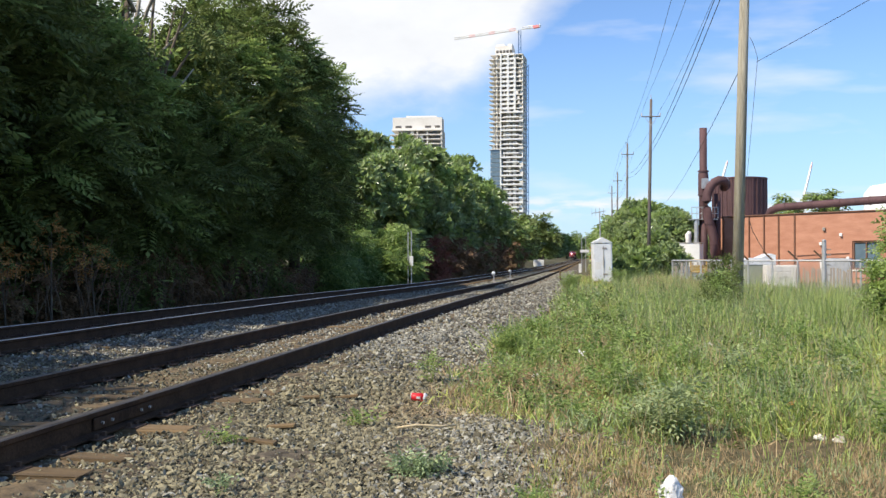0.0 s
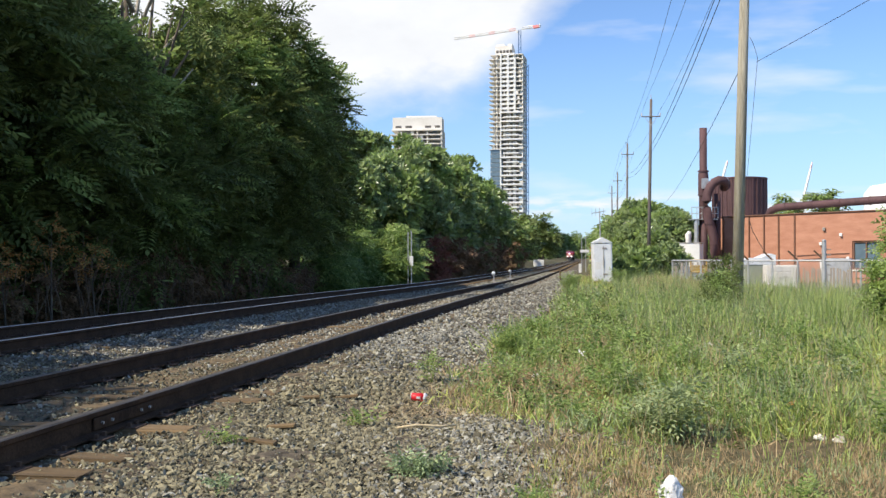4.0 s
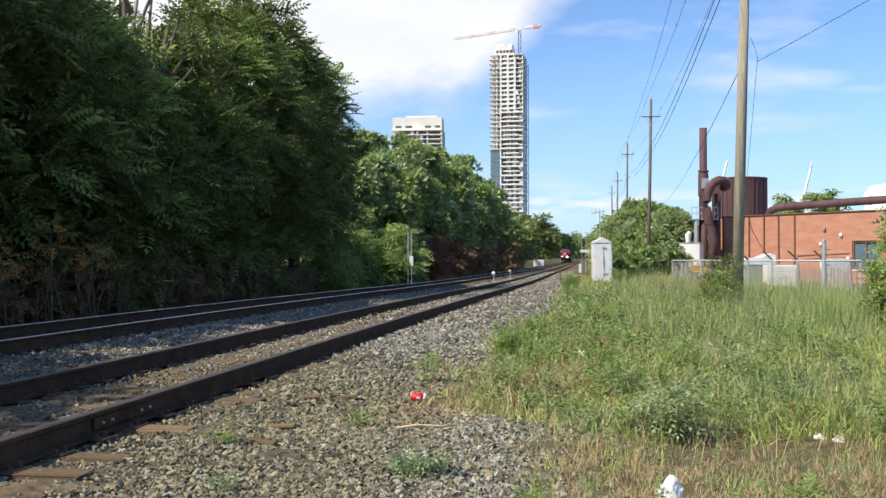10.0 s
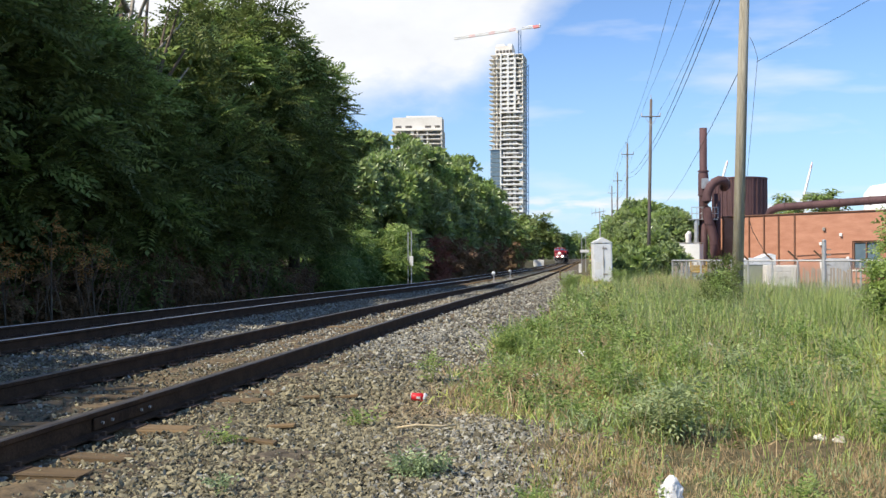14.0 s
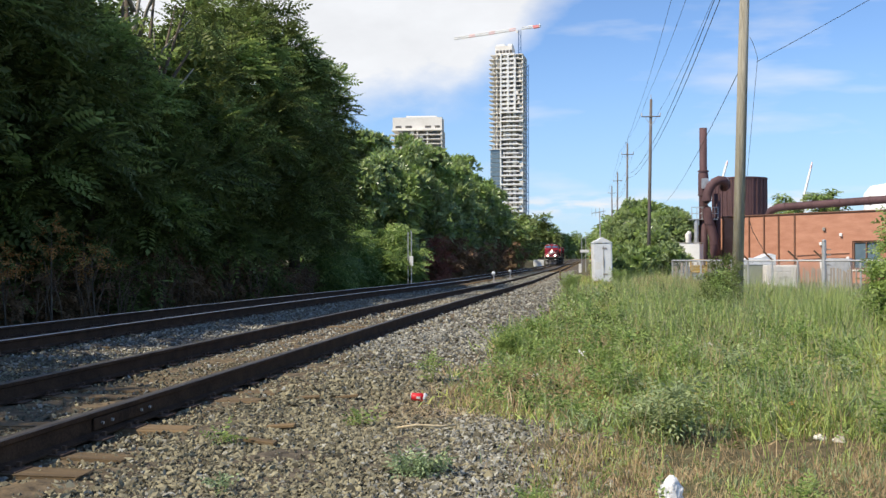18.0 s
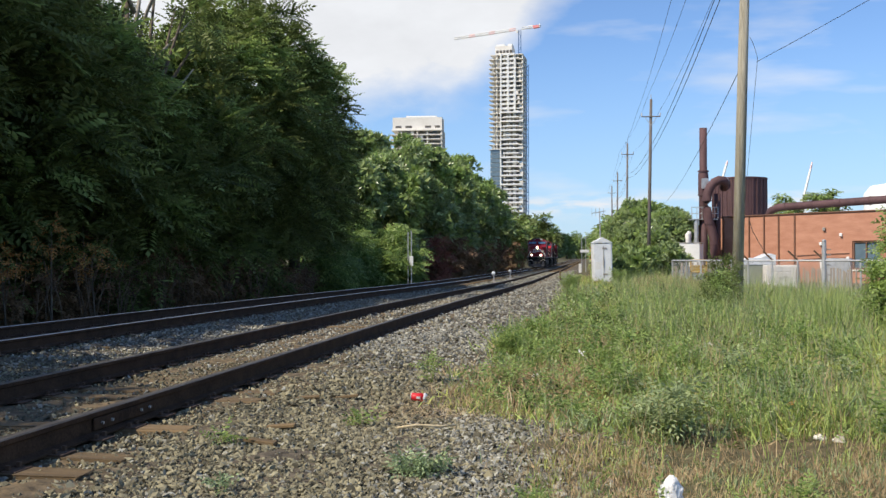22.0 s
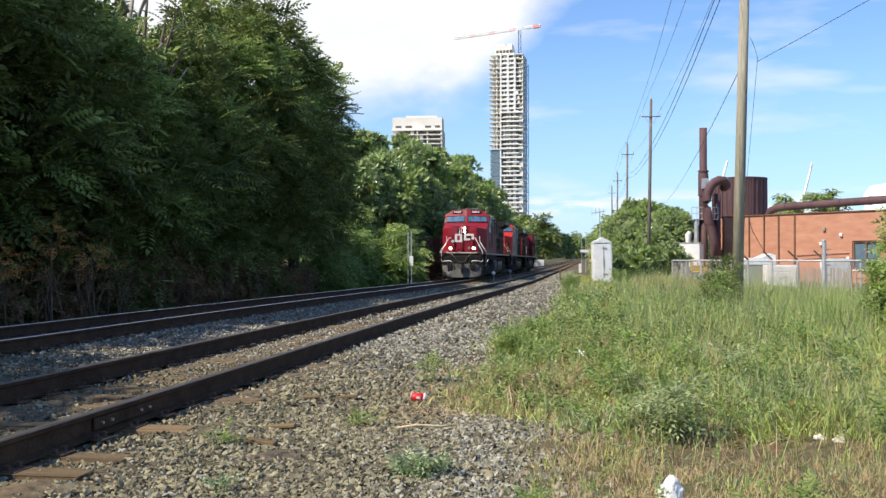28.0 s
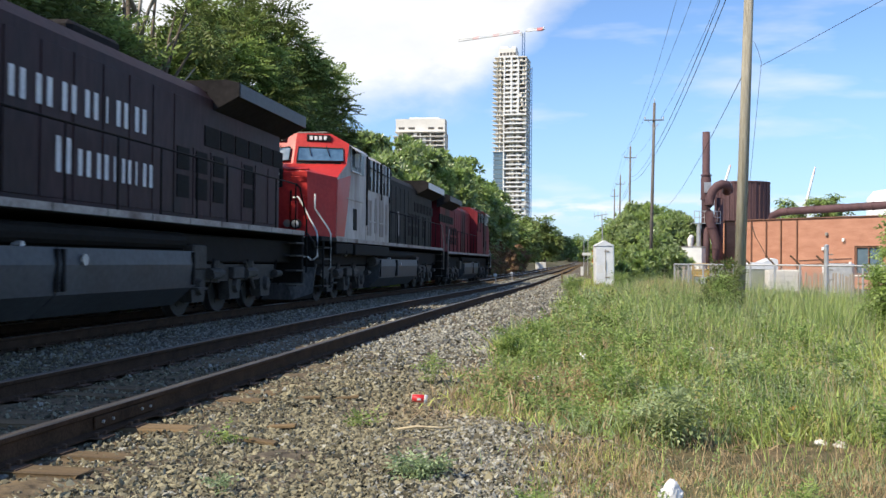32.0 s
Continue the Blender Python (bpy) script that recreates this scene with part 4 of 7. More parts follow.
                part("terrace_wall", boxm(a, a + w * rr.uniform(0.08, 0.2), -d - 0.9, -d - 0.6, i * h, i * h + rr.uniform(0.9, 2.4)), M_CONCRETE, t)
    for cx_ in (-0.62, 0.02, 0.42, 0.97):
        part("column", boxm(cx_ * w - 0.35, cx_ * w + 0.35, -d + 0.05, -d + 0.6, 0, floors * h), M_CONCRETE, t)
    for cy in (-0.5, 0.0, 0.5, 0.95):
        part("column", boxm(w - 0.5, w - 0.05, cy * d - 0.35, cy * d + 0.35, 0, floors * h), M_CONCRETE, t)
    # glazing on the finished storeys, one pane after another
    if glazed:
        pane = boxm(-1.4, 1.4, -0.06, 0.06, 0.2, h - 0.2)
        pane_me = bpy.data.meshes.new("pane")
        pane.to_mesh(pane_me)
        pane.free()
        pane_me.materials.append(M_GLASS_BLUE)
        for i in range(8, glazed + 1):
            for k in range(8):
                if k > 2:
                    continue
                o = new("pane", pane_me)
                o.parent = t
                o.matrix_basis = pose(-w + width / 8 * (k + 0.5), -d + 0.3 - (0.35 if k < 3 else 0), i * h)
    part("penthouse", boxm(-w * crown[0], w * crown[1], -d * 0.8, d * 0.6, floors * h, floors * h + crown[2], 0), M_CONCRETE, t)
    if glazed:
        part("lift_overrun", boxm(-w * 0.7, -w * 0.2, -d * 0.5, d * 0.3, floors * h + crown[2], floors * h + crown[2] + 1.8), M_WHITE, t)
        part("lift_overrun", boxm(w * 0.0, w * 0.27, -d * 0.5, d * 0.3, floors * h + crown[2], floors * h + crown[2] + 1.8), M_WHITE, t)
    low, high = (0.25, 0.55) if glazed else (0.2, 0.37)
    for k, wide in enumerate((0.16, 0.16, 0.16, 0.16, 0.16) if glazed else (0.24, 0.26, 0.0, 0.24, 0.2)):
        a = -w * crown[0] + (k + 0.3) * (crown[0] + crown[1]) * w / 5
        if wide:
            # dark solid blocks stand in for the shade inside the openings
            part("opening", boxm(a, a + w * wide, -d * 0.8 - 0.05, -d * 0.8 + 0.4, floors * h + crown[2] * low, floors * h + crown[2] * high), M_OPENING, t)
    if not glazed:
        part("parapet", boxm(-w * 0.45, w * 0.75, -d * 0.6, d * 0.3, floors * h + crown[2], floors * h + crown[2] + 1.3), M_WHITE, t)
    return t


tall = tower("tall unfinished concrete tower with white balconies and glazed lower storeys", 0.0680, 640, 21.2, 19, 46, 2.93, -13, 24, (0.74, 0.3, 6.2))
short = tower("lower unfinished concrete tower with a pale top storey", -0.0250, 640, 33.0, 20, 29, 2.95, -6, 0, (0.98, 0.98, 8.6))


def hoist():
    x, y = ahead(0.0872, 630)
    t = thing("construction_hoist", "slim blue steel hoist mast on the tower's side", "hoist", (x, y, 0), 8.45)
    for dx in (-0.6, 0.6):
        for dy in (-0.6, 0.6):
            part("leg", rod(bmesh.new(), (dx, dy, 0), (dx, dy, 128), 0.16, sides=4), M_CRANE_BLUE, t)
    bm = bmesh.new()
    for i in range(64):
        s = 1 if i % 2 else -1
        rod(bm, (-0.6 * s, -0.6, i * 2), (0.6 * s, -0.6, i * 2 + 2), 0.1, sides=4)
    part("lacing", bm, M_CRANE_BLUE, t)
    # edge protection: thin standards along the right face of the tower
    for i in range(44):
        part("tie_beam", boxm(-3.2, 0.6, -0.3, 0.3, i * 2.93 + 1, i * 2.93 + 1.25), M_GALV, t)


hoist()


def tower_crane():
    x, y = ahead(0.0791, 645)
    t = thing("tower_crane", "red and white tower crane with a blue mast above the tower", "crane", (x, y, 0))
    for dx in (-0.8, 0.8):
        for dy in (-0.8, 0.8):
            part("mast_leg", rod(bmesh.new(), (dx, dy, 118), (dx, dy, 154), 0.17, sides=4), M_CRANE_BLUE, t)
    bm = bmesh.new()
    for i in range(18):
        s = 1 if i % 2 else -1
        rod(bm, (-0.8 * s, -0.8, 118 + i * 2), (0.8 * s, -0.8, 120 + i * 2), 0.12, sides=4)
        rod(bm, (-0.8, -0.8 * s, 118 + i * 2), (-0.8, 0.8 * s, 120 + i * 2), 0.12, sides=4)
    part("mast_lacing", bm, M_CRANE_BLUE, t)
    jib = Vector((-0.90, 0.43, 0)).normalized()
    side = Vector((0.43, 0.90, 0)).normalized()
    mats = [M_WHITE, M_CRANE_PINK]

    def section(a, b, slot, name):
        bm = bmesh.new()
        base = Vector((0, 0, 154.5))
        for s in (-0.7, 0.7):
            rod(bm, base + jib * a + side * s, base + jib * b + side * s, 0.22, sides=4)
        rod(bm, base + jib * a + Vector((0, 0, 1.5)), base + jib * b + Vector((0, 0, 1.5)), 0.25, sides=4)
        n = max(1, int((b - a) / 1.5))
        for i in range(n):
            p, q = a + (b - a) * i / n, a + (b - a) * (i + 1) / n
            for s in (-0.7, 0.7):
                rod(bm, base + jib * p + side * s, base + jib * (p + q) / 2 + Vector((0, 0, 1.5)), 0.13, sides=4)
                rod(bm, base + jib * (p + q) / 2 + Vector((0, 0, 1.5)), base + jib * q + side * s, 0.13, sides=4)
        part(name, bm, mats[slot], t, "red lattice section" if slot else "white lattice section")
    stops = [3, 8, 19, 24, 35, 40, 52]
    for i in range(len(stops) - 1):
        section(stops[i], stops[i + 1], (i + 1) % 2, "jib_section")
    section(-15.5, -14.6, 0, "counter_jib")
    section(-10.4, -1.5, 0, "counter_jib")
    part("counterweight", _weight(jib), M_CRANE_RED, t, "red counterweight")
    part("cab", boxm(-2.3, -0.9, -2.3, -0.9, 152, 154.2, 0.1), M_WHITE, t)


def _weight(jib):
    bm = bmesh.new()
    c = jib * -12.5
    r = bmesh.ops.create_cube(bm, size=1.0, matrix=Matrix.Translation((c.x, c.y, 154.8)) @ Matrix.Rotation(math.atan2(jib.y, jib.x), 4, "Z") @ Matrix.Diagonal((4.2, 1.6, 2.0, 1)))
    bmesh.ops.bevel(bm, geom=list(bm.edges), offset=0.15, segments=1, affect="EDGES")
    return bm


tower_crane()


def luffing_boom(side, depth, top, length, lean):
    x, y = ahead(side, depth)
    t = thing("crane_boom", "slender white crane boom with a red tip far off", "crane", (x, y, 0), 8.45, group="far crane booms")
    a, b = Vector((-lean, 0, top - length)), Vector((0, 0, top))
    c = a.lerp(b, 0.8)
    part("boom", rod(bmesh.new(), a, c, 0.55, 0.5, 4), M_WHITE, t)
    part("tip", rod(bmesh.new(), c, b, 0.5, 0.3, 4), M_CRANE_PINK, t, "red boom tip with haze-paled colour")
    part("mast", boxm(-lean - 1, -lean + 1, -1, 1, 0, top - length), M_WHITE, t)


luffing_boom(0.3802, 420, 43.5, 17, 4.2)
luffing_boom(0.2930, 420, 44.0, 8, 2.4)


def utility_pole(y, top, lean, r, arms, label):
    x = 3.95
    z0 = float(ground_height(x, y)) - 0.05
    t = thing("utility_pole", label, "utility pole", (x, y, z0), group="line of utility poles")
    part("pole", tube(bmesh.new(), [(0, 0, 0), (lean * 0.5, 0, (top - z0) * 0.5), (lean, 0, top - z0)], [r, r * 0.88, r * 0.74], 14), M_POLE_LIGHT if y == POLES[0][0] else M_POLE, t)
    for k, (za, half) in enumerate(arms):
        zz = za - z0
        c = lean * zz / (top - z0)
        part("crossarm", boxm(c - half, c + half, -0.15, -0.07, zz - 0.035, zz + 0.035, 0.01), M_POLE, t)
        for sx in (-0.95, 0.95):
            part("insulator", rod(bmesh.new(), (c + sx * half, -0.115, zz + 0.06), (c + sx * half, -0.115, zz + 0.24), 0.05, 0.03, 8), M_GALV, t)
        for sx in (-1, 1):
            part("brace", rod(bmesh.new(), (c + sx * half * 0.6, -0.115, zz - 0.05), (c, -0.16, zz - 0.6), 0.015, sides=6), M_GALV, t)
    part("cap_pin", rod(bmesh.new(), (lean, 0, top - z0), (lean, 0, top - z0 + 0.3), 0.03, sides=6), M_GALV, t)
    return t


POLES = [(26.9, 11.8, 0.33), (65.0, 11.6, 0.2), (100.5, 12.95, 0.1), (133.0, 12.9, 0.1), (160.0, 13.1, 0.0)]
for i, (py, ptop, plean) in enumerate(POLES):
    utility_pole(py, ptop, plean, 0.152 if i == 0 else 0.12, [(ptop - 0.9, 0.95)] if i == 0 else [(ptop - 1.15, 0.62)],
                 "tall weathered timber utility pole standing in weeds" if i == 0 else "weathered timber utility pole with a crossarm and wires")

utility_pole(-16.0, 11.9, 0.0, 0.15, [(11.0, 0.95)], "weathered timber utility pole with a crossarm and wires")


def wire(name, label, a, b, sag, r=0.012, steps=14):
    a, b = Vector(a), Vector(b)
    pts = [a.lerp(b, i / steps) - Vector((0, 0, sag * 4 * (i / steps) * (1 - i / steps))) for i in range(steps + 1)]
    ob = part(name, tube(bmesh.new(), pts, r, 5), M_CABLE)
    return tagged(ob, label, "wire", "overhead wires")


def build_wires():
    spans = [(-16.0, 11.9)] + [(p[0], p[1]) for p in POLES]
    for (ya, za), (yb, zb) in zip(spans, spans[1:]):
        for near_dx, dx, near_dz, dz in ((-0.95, -0.7, -0.85, -0.85), (0.05, 0.02, 0.3, 0.3), (0.58, 0.7, -0.85, -0.85), (0.03, 0.16, -2.2, -3.1), (0.08, 0.2, -2.5, -3.5)):
            wire("overhead_wire", "thin dark overhead wire between the utility poles", (3.95 + (near_dx if ya < 30 else dx), ya, za + (near_dz if ya < 30 else dz)), (3.95 + (near_dx if yb < 30 else dx), yb, zb + (near_dz if yb < 30 else dz)), 0.4, 0.008 if dz > -2 else 0.013)
    # service drops
    wire("service_drop", "thin dark service wire from the pole to the yard", (4.05, 26.9, 6.15), (*ahead(0.2273, 90), 6.3), 0.5, 0.01)
    wire("service_drop", "thin dark service wire from the pole towards the field", (4.48, 26.9, 6.34), (7.2, 12.9, 6.42), 0.05, 0.007)
    wire("down_wire", "slack dark cable hanging beside the pole", (4.28, 26.7, 6.97), (4.48, 26.7, 6.4), -0.06, 0.006, 6)
    wire("down_wire", "slack dark cable hanging beside the pole", (4.48, 26.7, 6.4), (4.14, 26.7, 2.6), 0.0, 0.006, 6)


build_wires()

# ---- factory yard ----
YARD_Z = -0.95


def factory():
    ax, ay = ahead(0.2872, 88)
    bx, by = ahead(0.4558, 75.6)
    ang = math.degrees(math.atan2(by - ay, bx - ax))
    t = thing("factory", "low orange-red brick factory with dark coping and roof ducts", "factory", (ax, ay, YARD_Z), ang)
    L, H, D = 38.0, 5.86, 22.0
    w0, w1 = 12.6, 15.0           # the window's span along the wall
    bm = bmesh.new()
    box(bm, 0, w0, 0, 0.35, 0, H)
    box(bm, w1, L, 0, 0.35, 0, H)
    box(bm, w0, w1, 0, 0.35, 0, 1.25)
    box(bm, w0, w1, 0, 0.35, 3.55, H)
    part("front_wall", bm, M_BRICK, t)
    part("end_wall", boxm(-0.35, -0.002, 0, D, 0, H), M_BRICK, t)
    part("back_wall", boxm(-0.35, L, D, D + 0.35, 0, H), M_BRICK, t)
    part("roof", boxm(0.002, L, 0.352, D - 0.002, H - 0.4, H - 0.15), M_DARK, t, "dark flat roof")
    part("coping", boxm(-0.45, L, -0.12, 0.45, H, H + 0.1, 0.02), M_BRONZE, t, "dark metal coping")
    for px in (0.15, 2.93, 4.45, 5.9, 7.45):
        part("pilaster", boxm(px - 0.055, px + 0.055, -0.13, -0.002, 0, H - 0.05, 0.01), M_BRONZE, t, "thin brown downpipe strip")
    win = part("window", boxm(w0 + 0.14, w1 - 0.14, 0.2, 0.24, 1.39, 3.41), M_GLASS_BLUE, t, "dull blue-grey window")
    fr = bmesh.new()
    for b in ((w0, w0 + 0.14, 1.25, 3.55), (w1 - 0.14, w1, 1.25, 3.55), (w0 + 0.14, w1 - 0.14, 1.25, 1.39), (w0 + 0.14, w1 - 0.14, 3.41, 3.55), (w0 + 1.1, w0 + 1.2, 1.39, 3.41)):
        box(fr, b[0], b[1], 0.08, 0.26, b[2], b[3])
    part("window_frame", fr, M_BRONZE, win)
    part("sill", boxm(w0 - 0.1, w1 + 0.1, -0.1, 0.1, 1.12, 1.24, 0.01), M_CONCRETE, win)
    for lx, lz in ((10.1, 4.4), (11.6, 3.9), (9.8, 3.2), (12.2, 2.0)):
        part("wall_fitting", boxm(lx, lx + 0.22, -0.2, -0.002, lz, lz + 0.28, 0.03), M_WHITE if lz != 4.4 else M_DARK, t)
    part("wall_conduit", tube(bmesh.new(), [(2.95, -0.06, 5.5), (3.3, -0.06, 4.5), (4.3, -0.06, 3.0), (5.6, -0.06, 1.5)], 0.028, 5), M_CABLE, t)
    for k, z in enumerate((2.35, 2.0)):
        part("wall_conduit", tube(bmesh.new(), [(7.6, -0.06, z), (9.6, -0.06, z + 0.12), (12.4, -0.06, z + 0.2)], 0.022, 5), M_CABLE, t)
    duct = part("roof_duct", tube(bmesh.new(), [(3.2, 2.3, 5.9), (3.5, 2.3, 6.4), (4.3, 2.3, 6.68), (16, 2.3, 6.9), (34, 2.3, 7.1)], 0.33, 14), M_MAROON, t, "long rust-maroon duct on the roof")
    for k in range(8):
        part("flange", rod(bmesh.new(), (5 + k * 2.6, 2.3, 6.69 + 0.019 * k * 2.6), (5.1 + k * 2.6, 2.3, 6.692 + 0.019 * k * 2.6), 0.37, sides=14), M_MAROON, duct)
    return t


factory()


def stack():
    x, y = ahead(0.2680, 86)
    t = thing("smokestack", "rusted maroon steel smokestack with a curved duct at its foot", "smokestack", (x, y, YARD_Z), 8.45)
    part("shaft", tube(bmesh.new(), [(0, 0, 0), (0, 0, 7.6), (0, 0, 7.9), (0, 0, 9.6), (0, 0, 9.9), (0, 0, 13.7)], [0.38, 0.38, 0.45, 0.45, 0.33, 0.33], 16), M_MAROON, t)
    for z in (2.4, 4.9, 7.7, 9.8):
        part("band", rod(bmesh.new(), (0, 0, z), (0, 0, z + 0.12), 0.48 if 7 < z < 10 else 0.4, sides=16), M_MAROON, t)
    part("sign_plate", boxm(-0.3, 0.3, -0.56, -0.5, 8.3, 9.2), M_GALV, t, "faded pale plate on the collar")
    part("duct", tube(bmesh.new(), [(2.0, 0.6, 8.5), (1.85, -0.3, 8.75), (1.55, -0.8, 8.95), (1.15, -0.95, 9.0), (0.72, -0.95, 8.82), (0.36, -0.95, 8.42), (0.12, -0.95, 7.85), (0.02, -0.95, 7.2), (0.02, -0.95, 6.5), (0.14, -0.95, 5.7), (0.42, -0.95, 4.8), (0.66, -0.95, 3.9), (0.74, -0.95, 2.6), (0.7, -0.95, 0)], 0.4, 16), M_MAROON, t, "thick curved maroon duct")
    for z, x in ((7.2, 0.02), (5.2, 0.28), (3.4, 0.7)):
        part("duct_flange", rod(bmesh.new(), (x, -0.95, z - 0.05), (x, -0.95, z + 0.05), 0.45, sides=16), M_MAROON, t)
    part("second_pipe", tube(bmesh.new(), [(1.35, 0.4, 0), (1.35, 0.4, 7.9)], 0.3, 12), M_MAROON, t)
    part("third_pipe", tube(bmesh.new(), [(-0.1, -0.7, 0), (-0.1, -0.6, 3.5), (0.0, -0.2, 5.5)], 0.3, 12), M_MAROON, t)
    plat = part("platform", boxm(-1.2, 1.1, -0.7, 0.7, 5.55, 5.62), M_GALV, t, "grey steel access platform")
    for px in (-1.2, -0.75, -0.3, 0.3, 0.8, 1.1):
        part("baluster", rod(bmesh.new(), (px, -0.68, 5.62), (px, -0.68, 6.65), 0.03, sides=6), M_GALV, plat)
    for z in (6.1, 6.65):
        part("guard_rail", rod(bmesh.new(), (-1.2, -0.68, z), (1.1, -0.68, z), 0.03, sides=6), M_GALV, plat)
    part("leg", rod(bmesh.new(), (-0.75, -0.5, 0), (-0.75, -0.5, 5.55), 0.2, sides=10), M_GALV, t, "grey steel support pipe")


stack()


def silo():
    x, y = ahead(0.3052, 93)
    t = thing("silo", "rusted maroon corrugated steel silo behind the brick wall", "silo", (x, y, YARD_Z), 8.45)
    bm = bmesh.new()
    pts = [(2.52 * math.cos(2 * math.pi * i / 16 + 0.1), 2.52 * math.sin(2 * math.pi * i / 16 + 0.1)) for i in range(16)]
    prism(bm, pts, "z", 0, 9.7)
    part("shell", bm, M_MAROON, t)
    for i in range(32):
        a = 2 * math.pi * i / 32
        part("rib", boxm(-0.05, 0.05, -0.06, 0.06, 0, 9.75), M_MAROON, t).matrix_basis = pose(2.5 * math.cos(a), 2.5 * math.sin(a), 0, 0, 0, math.degrees(a))
    part("rim", rod(bmesh.new(), (0, 0, 9.65), (0, 0, 9.8), 2.58, sides=32), M_MAROON, t)
    part("inlet", rod(bmesh.new(), (-2.05, -2.1, 9.4), (-1.55, -1.5, 9.4), 0.34, sides=14), M_GALV, t, "pale grey duct inlet")


silo()


def yard_things():
    x, y = ahead(0.2480, 82)
    t = thing("storage_container", "white steel storage container in the yard", "container", (x, y, YARD_Z), 8.45 - 22)
    part("body", boxm(-1.55, 1.45, -1.2, 1.2, 0.3, 3.4, 0.04), M_WHITE, t)
    part("lid", boxm(-1.6, 1.5, -1.25, 1.25, 3.4, 3.47, 0.02), M_DARK, t, "dark flat lid")
    for k in range(2):
        part("skid", boxm(-1.5, 1.4, -1.0 + k * 1.8, -0.8 + k * 1.8, 0, 0.3), M_DARK, t)
    x, y = ahead(0.2525, 84.5)
    t = thing("vent_hood", "small pale domed vent behind the container", "vent", (x, y, YARD_Z), 8.45)
    part("body", tube(bmesh.new(), [(0, 0, 0), (0, 0, 4.2), (0.1, 0, 4.5)], [0.28, 0.28, 0.15], 12), M_CONCRETE, t)
    x, y = ahead(0.4680, 112)
    t = thing("storage_tank", "large round white storage tank behind the factory", "tank", (x, y, YARD_Z), 8.45)
    part("shell", tube(bmesh.new(), [(0, 0, 0), (0, 0, 9.7), (0, 0, 10.6), (0, 0, 11.0)], [3.6, 3.6, 2.9, 0.5], 32), M_WHITE, t)
    # cream blocks, cabinets and a tarpaulin heap behind the fence
    for kind, s, d, wd, h, m, lab in (("yard_block", 0.3475, 62, 1.02, 1.68, M_CONCRETE, "cream concrete block stored in the yard"), ("cabinet", 0.4075, 60, 0.7, 2.1, M_GALV, "grey electrical cabinet by the brick wall"), ("cabinet", 0.395, 61, 0.35, 2.0, M_WHITE, "small white cabinet by the brick wall")):
        x, y = ahead(s, d)
        t = thing(kind, lab, "block" if kind == "yard_block" else "cabinet", (x, y, YARD_Z), 8.45 - (4 if kind == "yard_block" else 30))
        part("body", boxm(-wd, wd, -0.5, 0.5, 0, h, 0.04), m, t)
        if kind == "cabinet":
            part("door", boxm(-wd * 0.85, wd * 0.85, -0.53, -0.5, 0.15, h - 0.12, 0.01), m, t)
        else:
            for row in range(2):
                for col in range(4):
                    part("panel", boxm(-0.94 + col * 0.48, -0.52 + col * 0.48, -0.525, -0.5, 0.9 + row * 0.38, 1.22 + row * 0.38, 0.01), m, t)
    x, y = ahead(0.3215, 64)
    t = thing("covered_trailer", "grey-green trailer under a sloping white tarpaulin", "trailer", (x, y, YARD_Z), 8.45)
    part("body", boxm(-1.0, 1.0, -0.8, 0.8, 0.35, 1.72, 0.05), M_TRAILER, t)
    tarp = bmesh.new()
    prism(tarp, [(-1.08, 1.7), (1.05, 1.7), (1.05, 2.32), (0.75, 2.42), (0.1, 2.15), (-0.75, 2.12), (-1.08, 1.95)], "y", -0.85, 0.85)
    part("tarpaulin", tarp, M_ALU, t, "white tarpaulin")
    for k in (-0.7, 0.7):
        part("wheel", rod(bmesh.new(), (k, -0.82, 0.35), (k, -0.62, 0.35), 0.35, sides=16), M_DARK, t)
    x, y = ahead(0.2630, 51.6)
    t = thing("loading_frame", "bright yellow steel guard frame by the fence", "guard frame", (x, y, YARD_Z + 0.05), 8.45)
    for px in (-0.42, 0.42):
        part("post", rod(bmesh.new(), (px, 0, 0), (px, 0, 1.95), 0.045, sides=8), M_YELLOW, t)
    for z in (1.3, 1.62, 1.93):
        part("rail", rod(bmesh.new(), (-0.42, 0, z), (0.42, 0, z), 0.05, sides=8), M_YELLOW, t)
    part("panel", boxm(-0.38, 0.38, -0.02, 0.02, 1.35, 1.6, 0.005), M_YELLOW, t)


yard_things()


def chain_mesh_material():
    m = material("chain_mesh", (0.32, 0.33, 0.33), (0.5, 0.5, 0.5), 0.6, 0.5, bump=0)
    return m


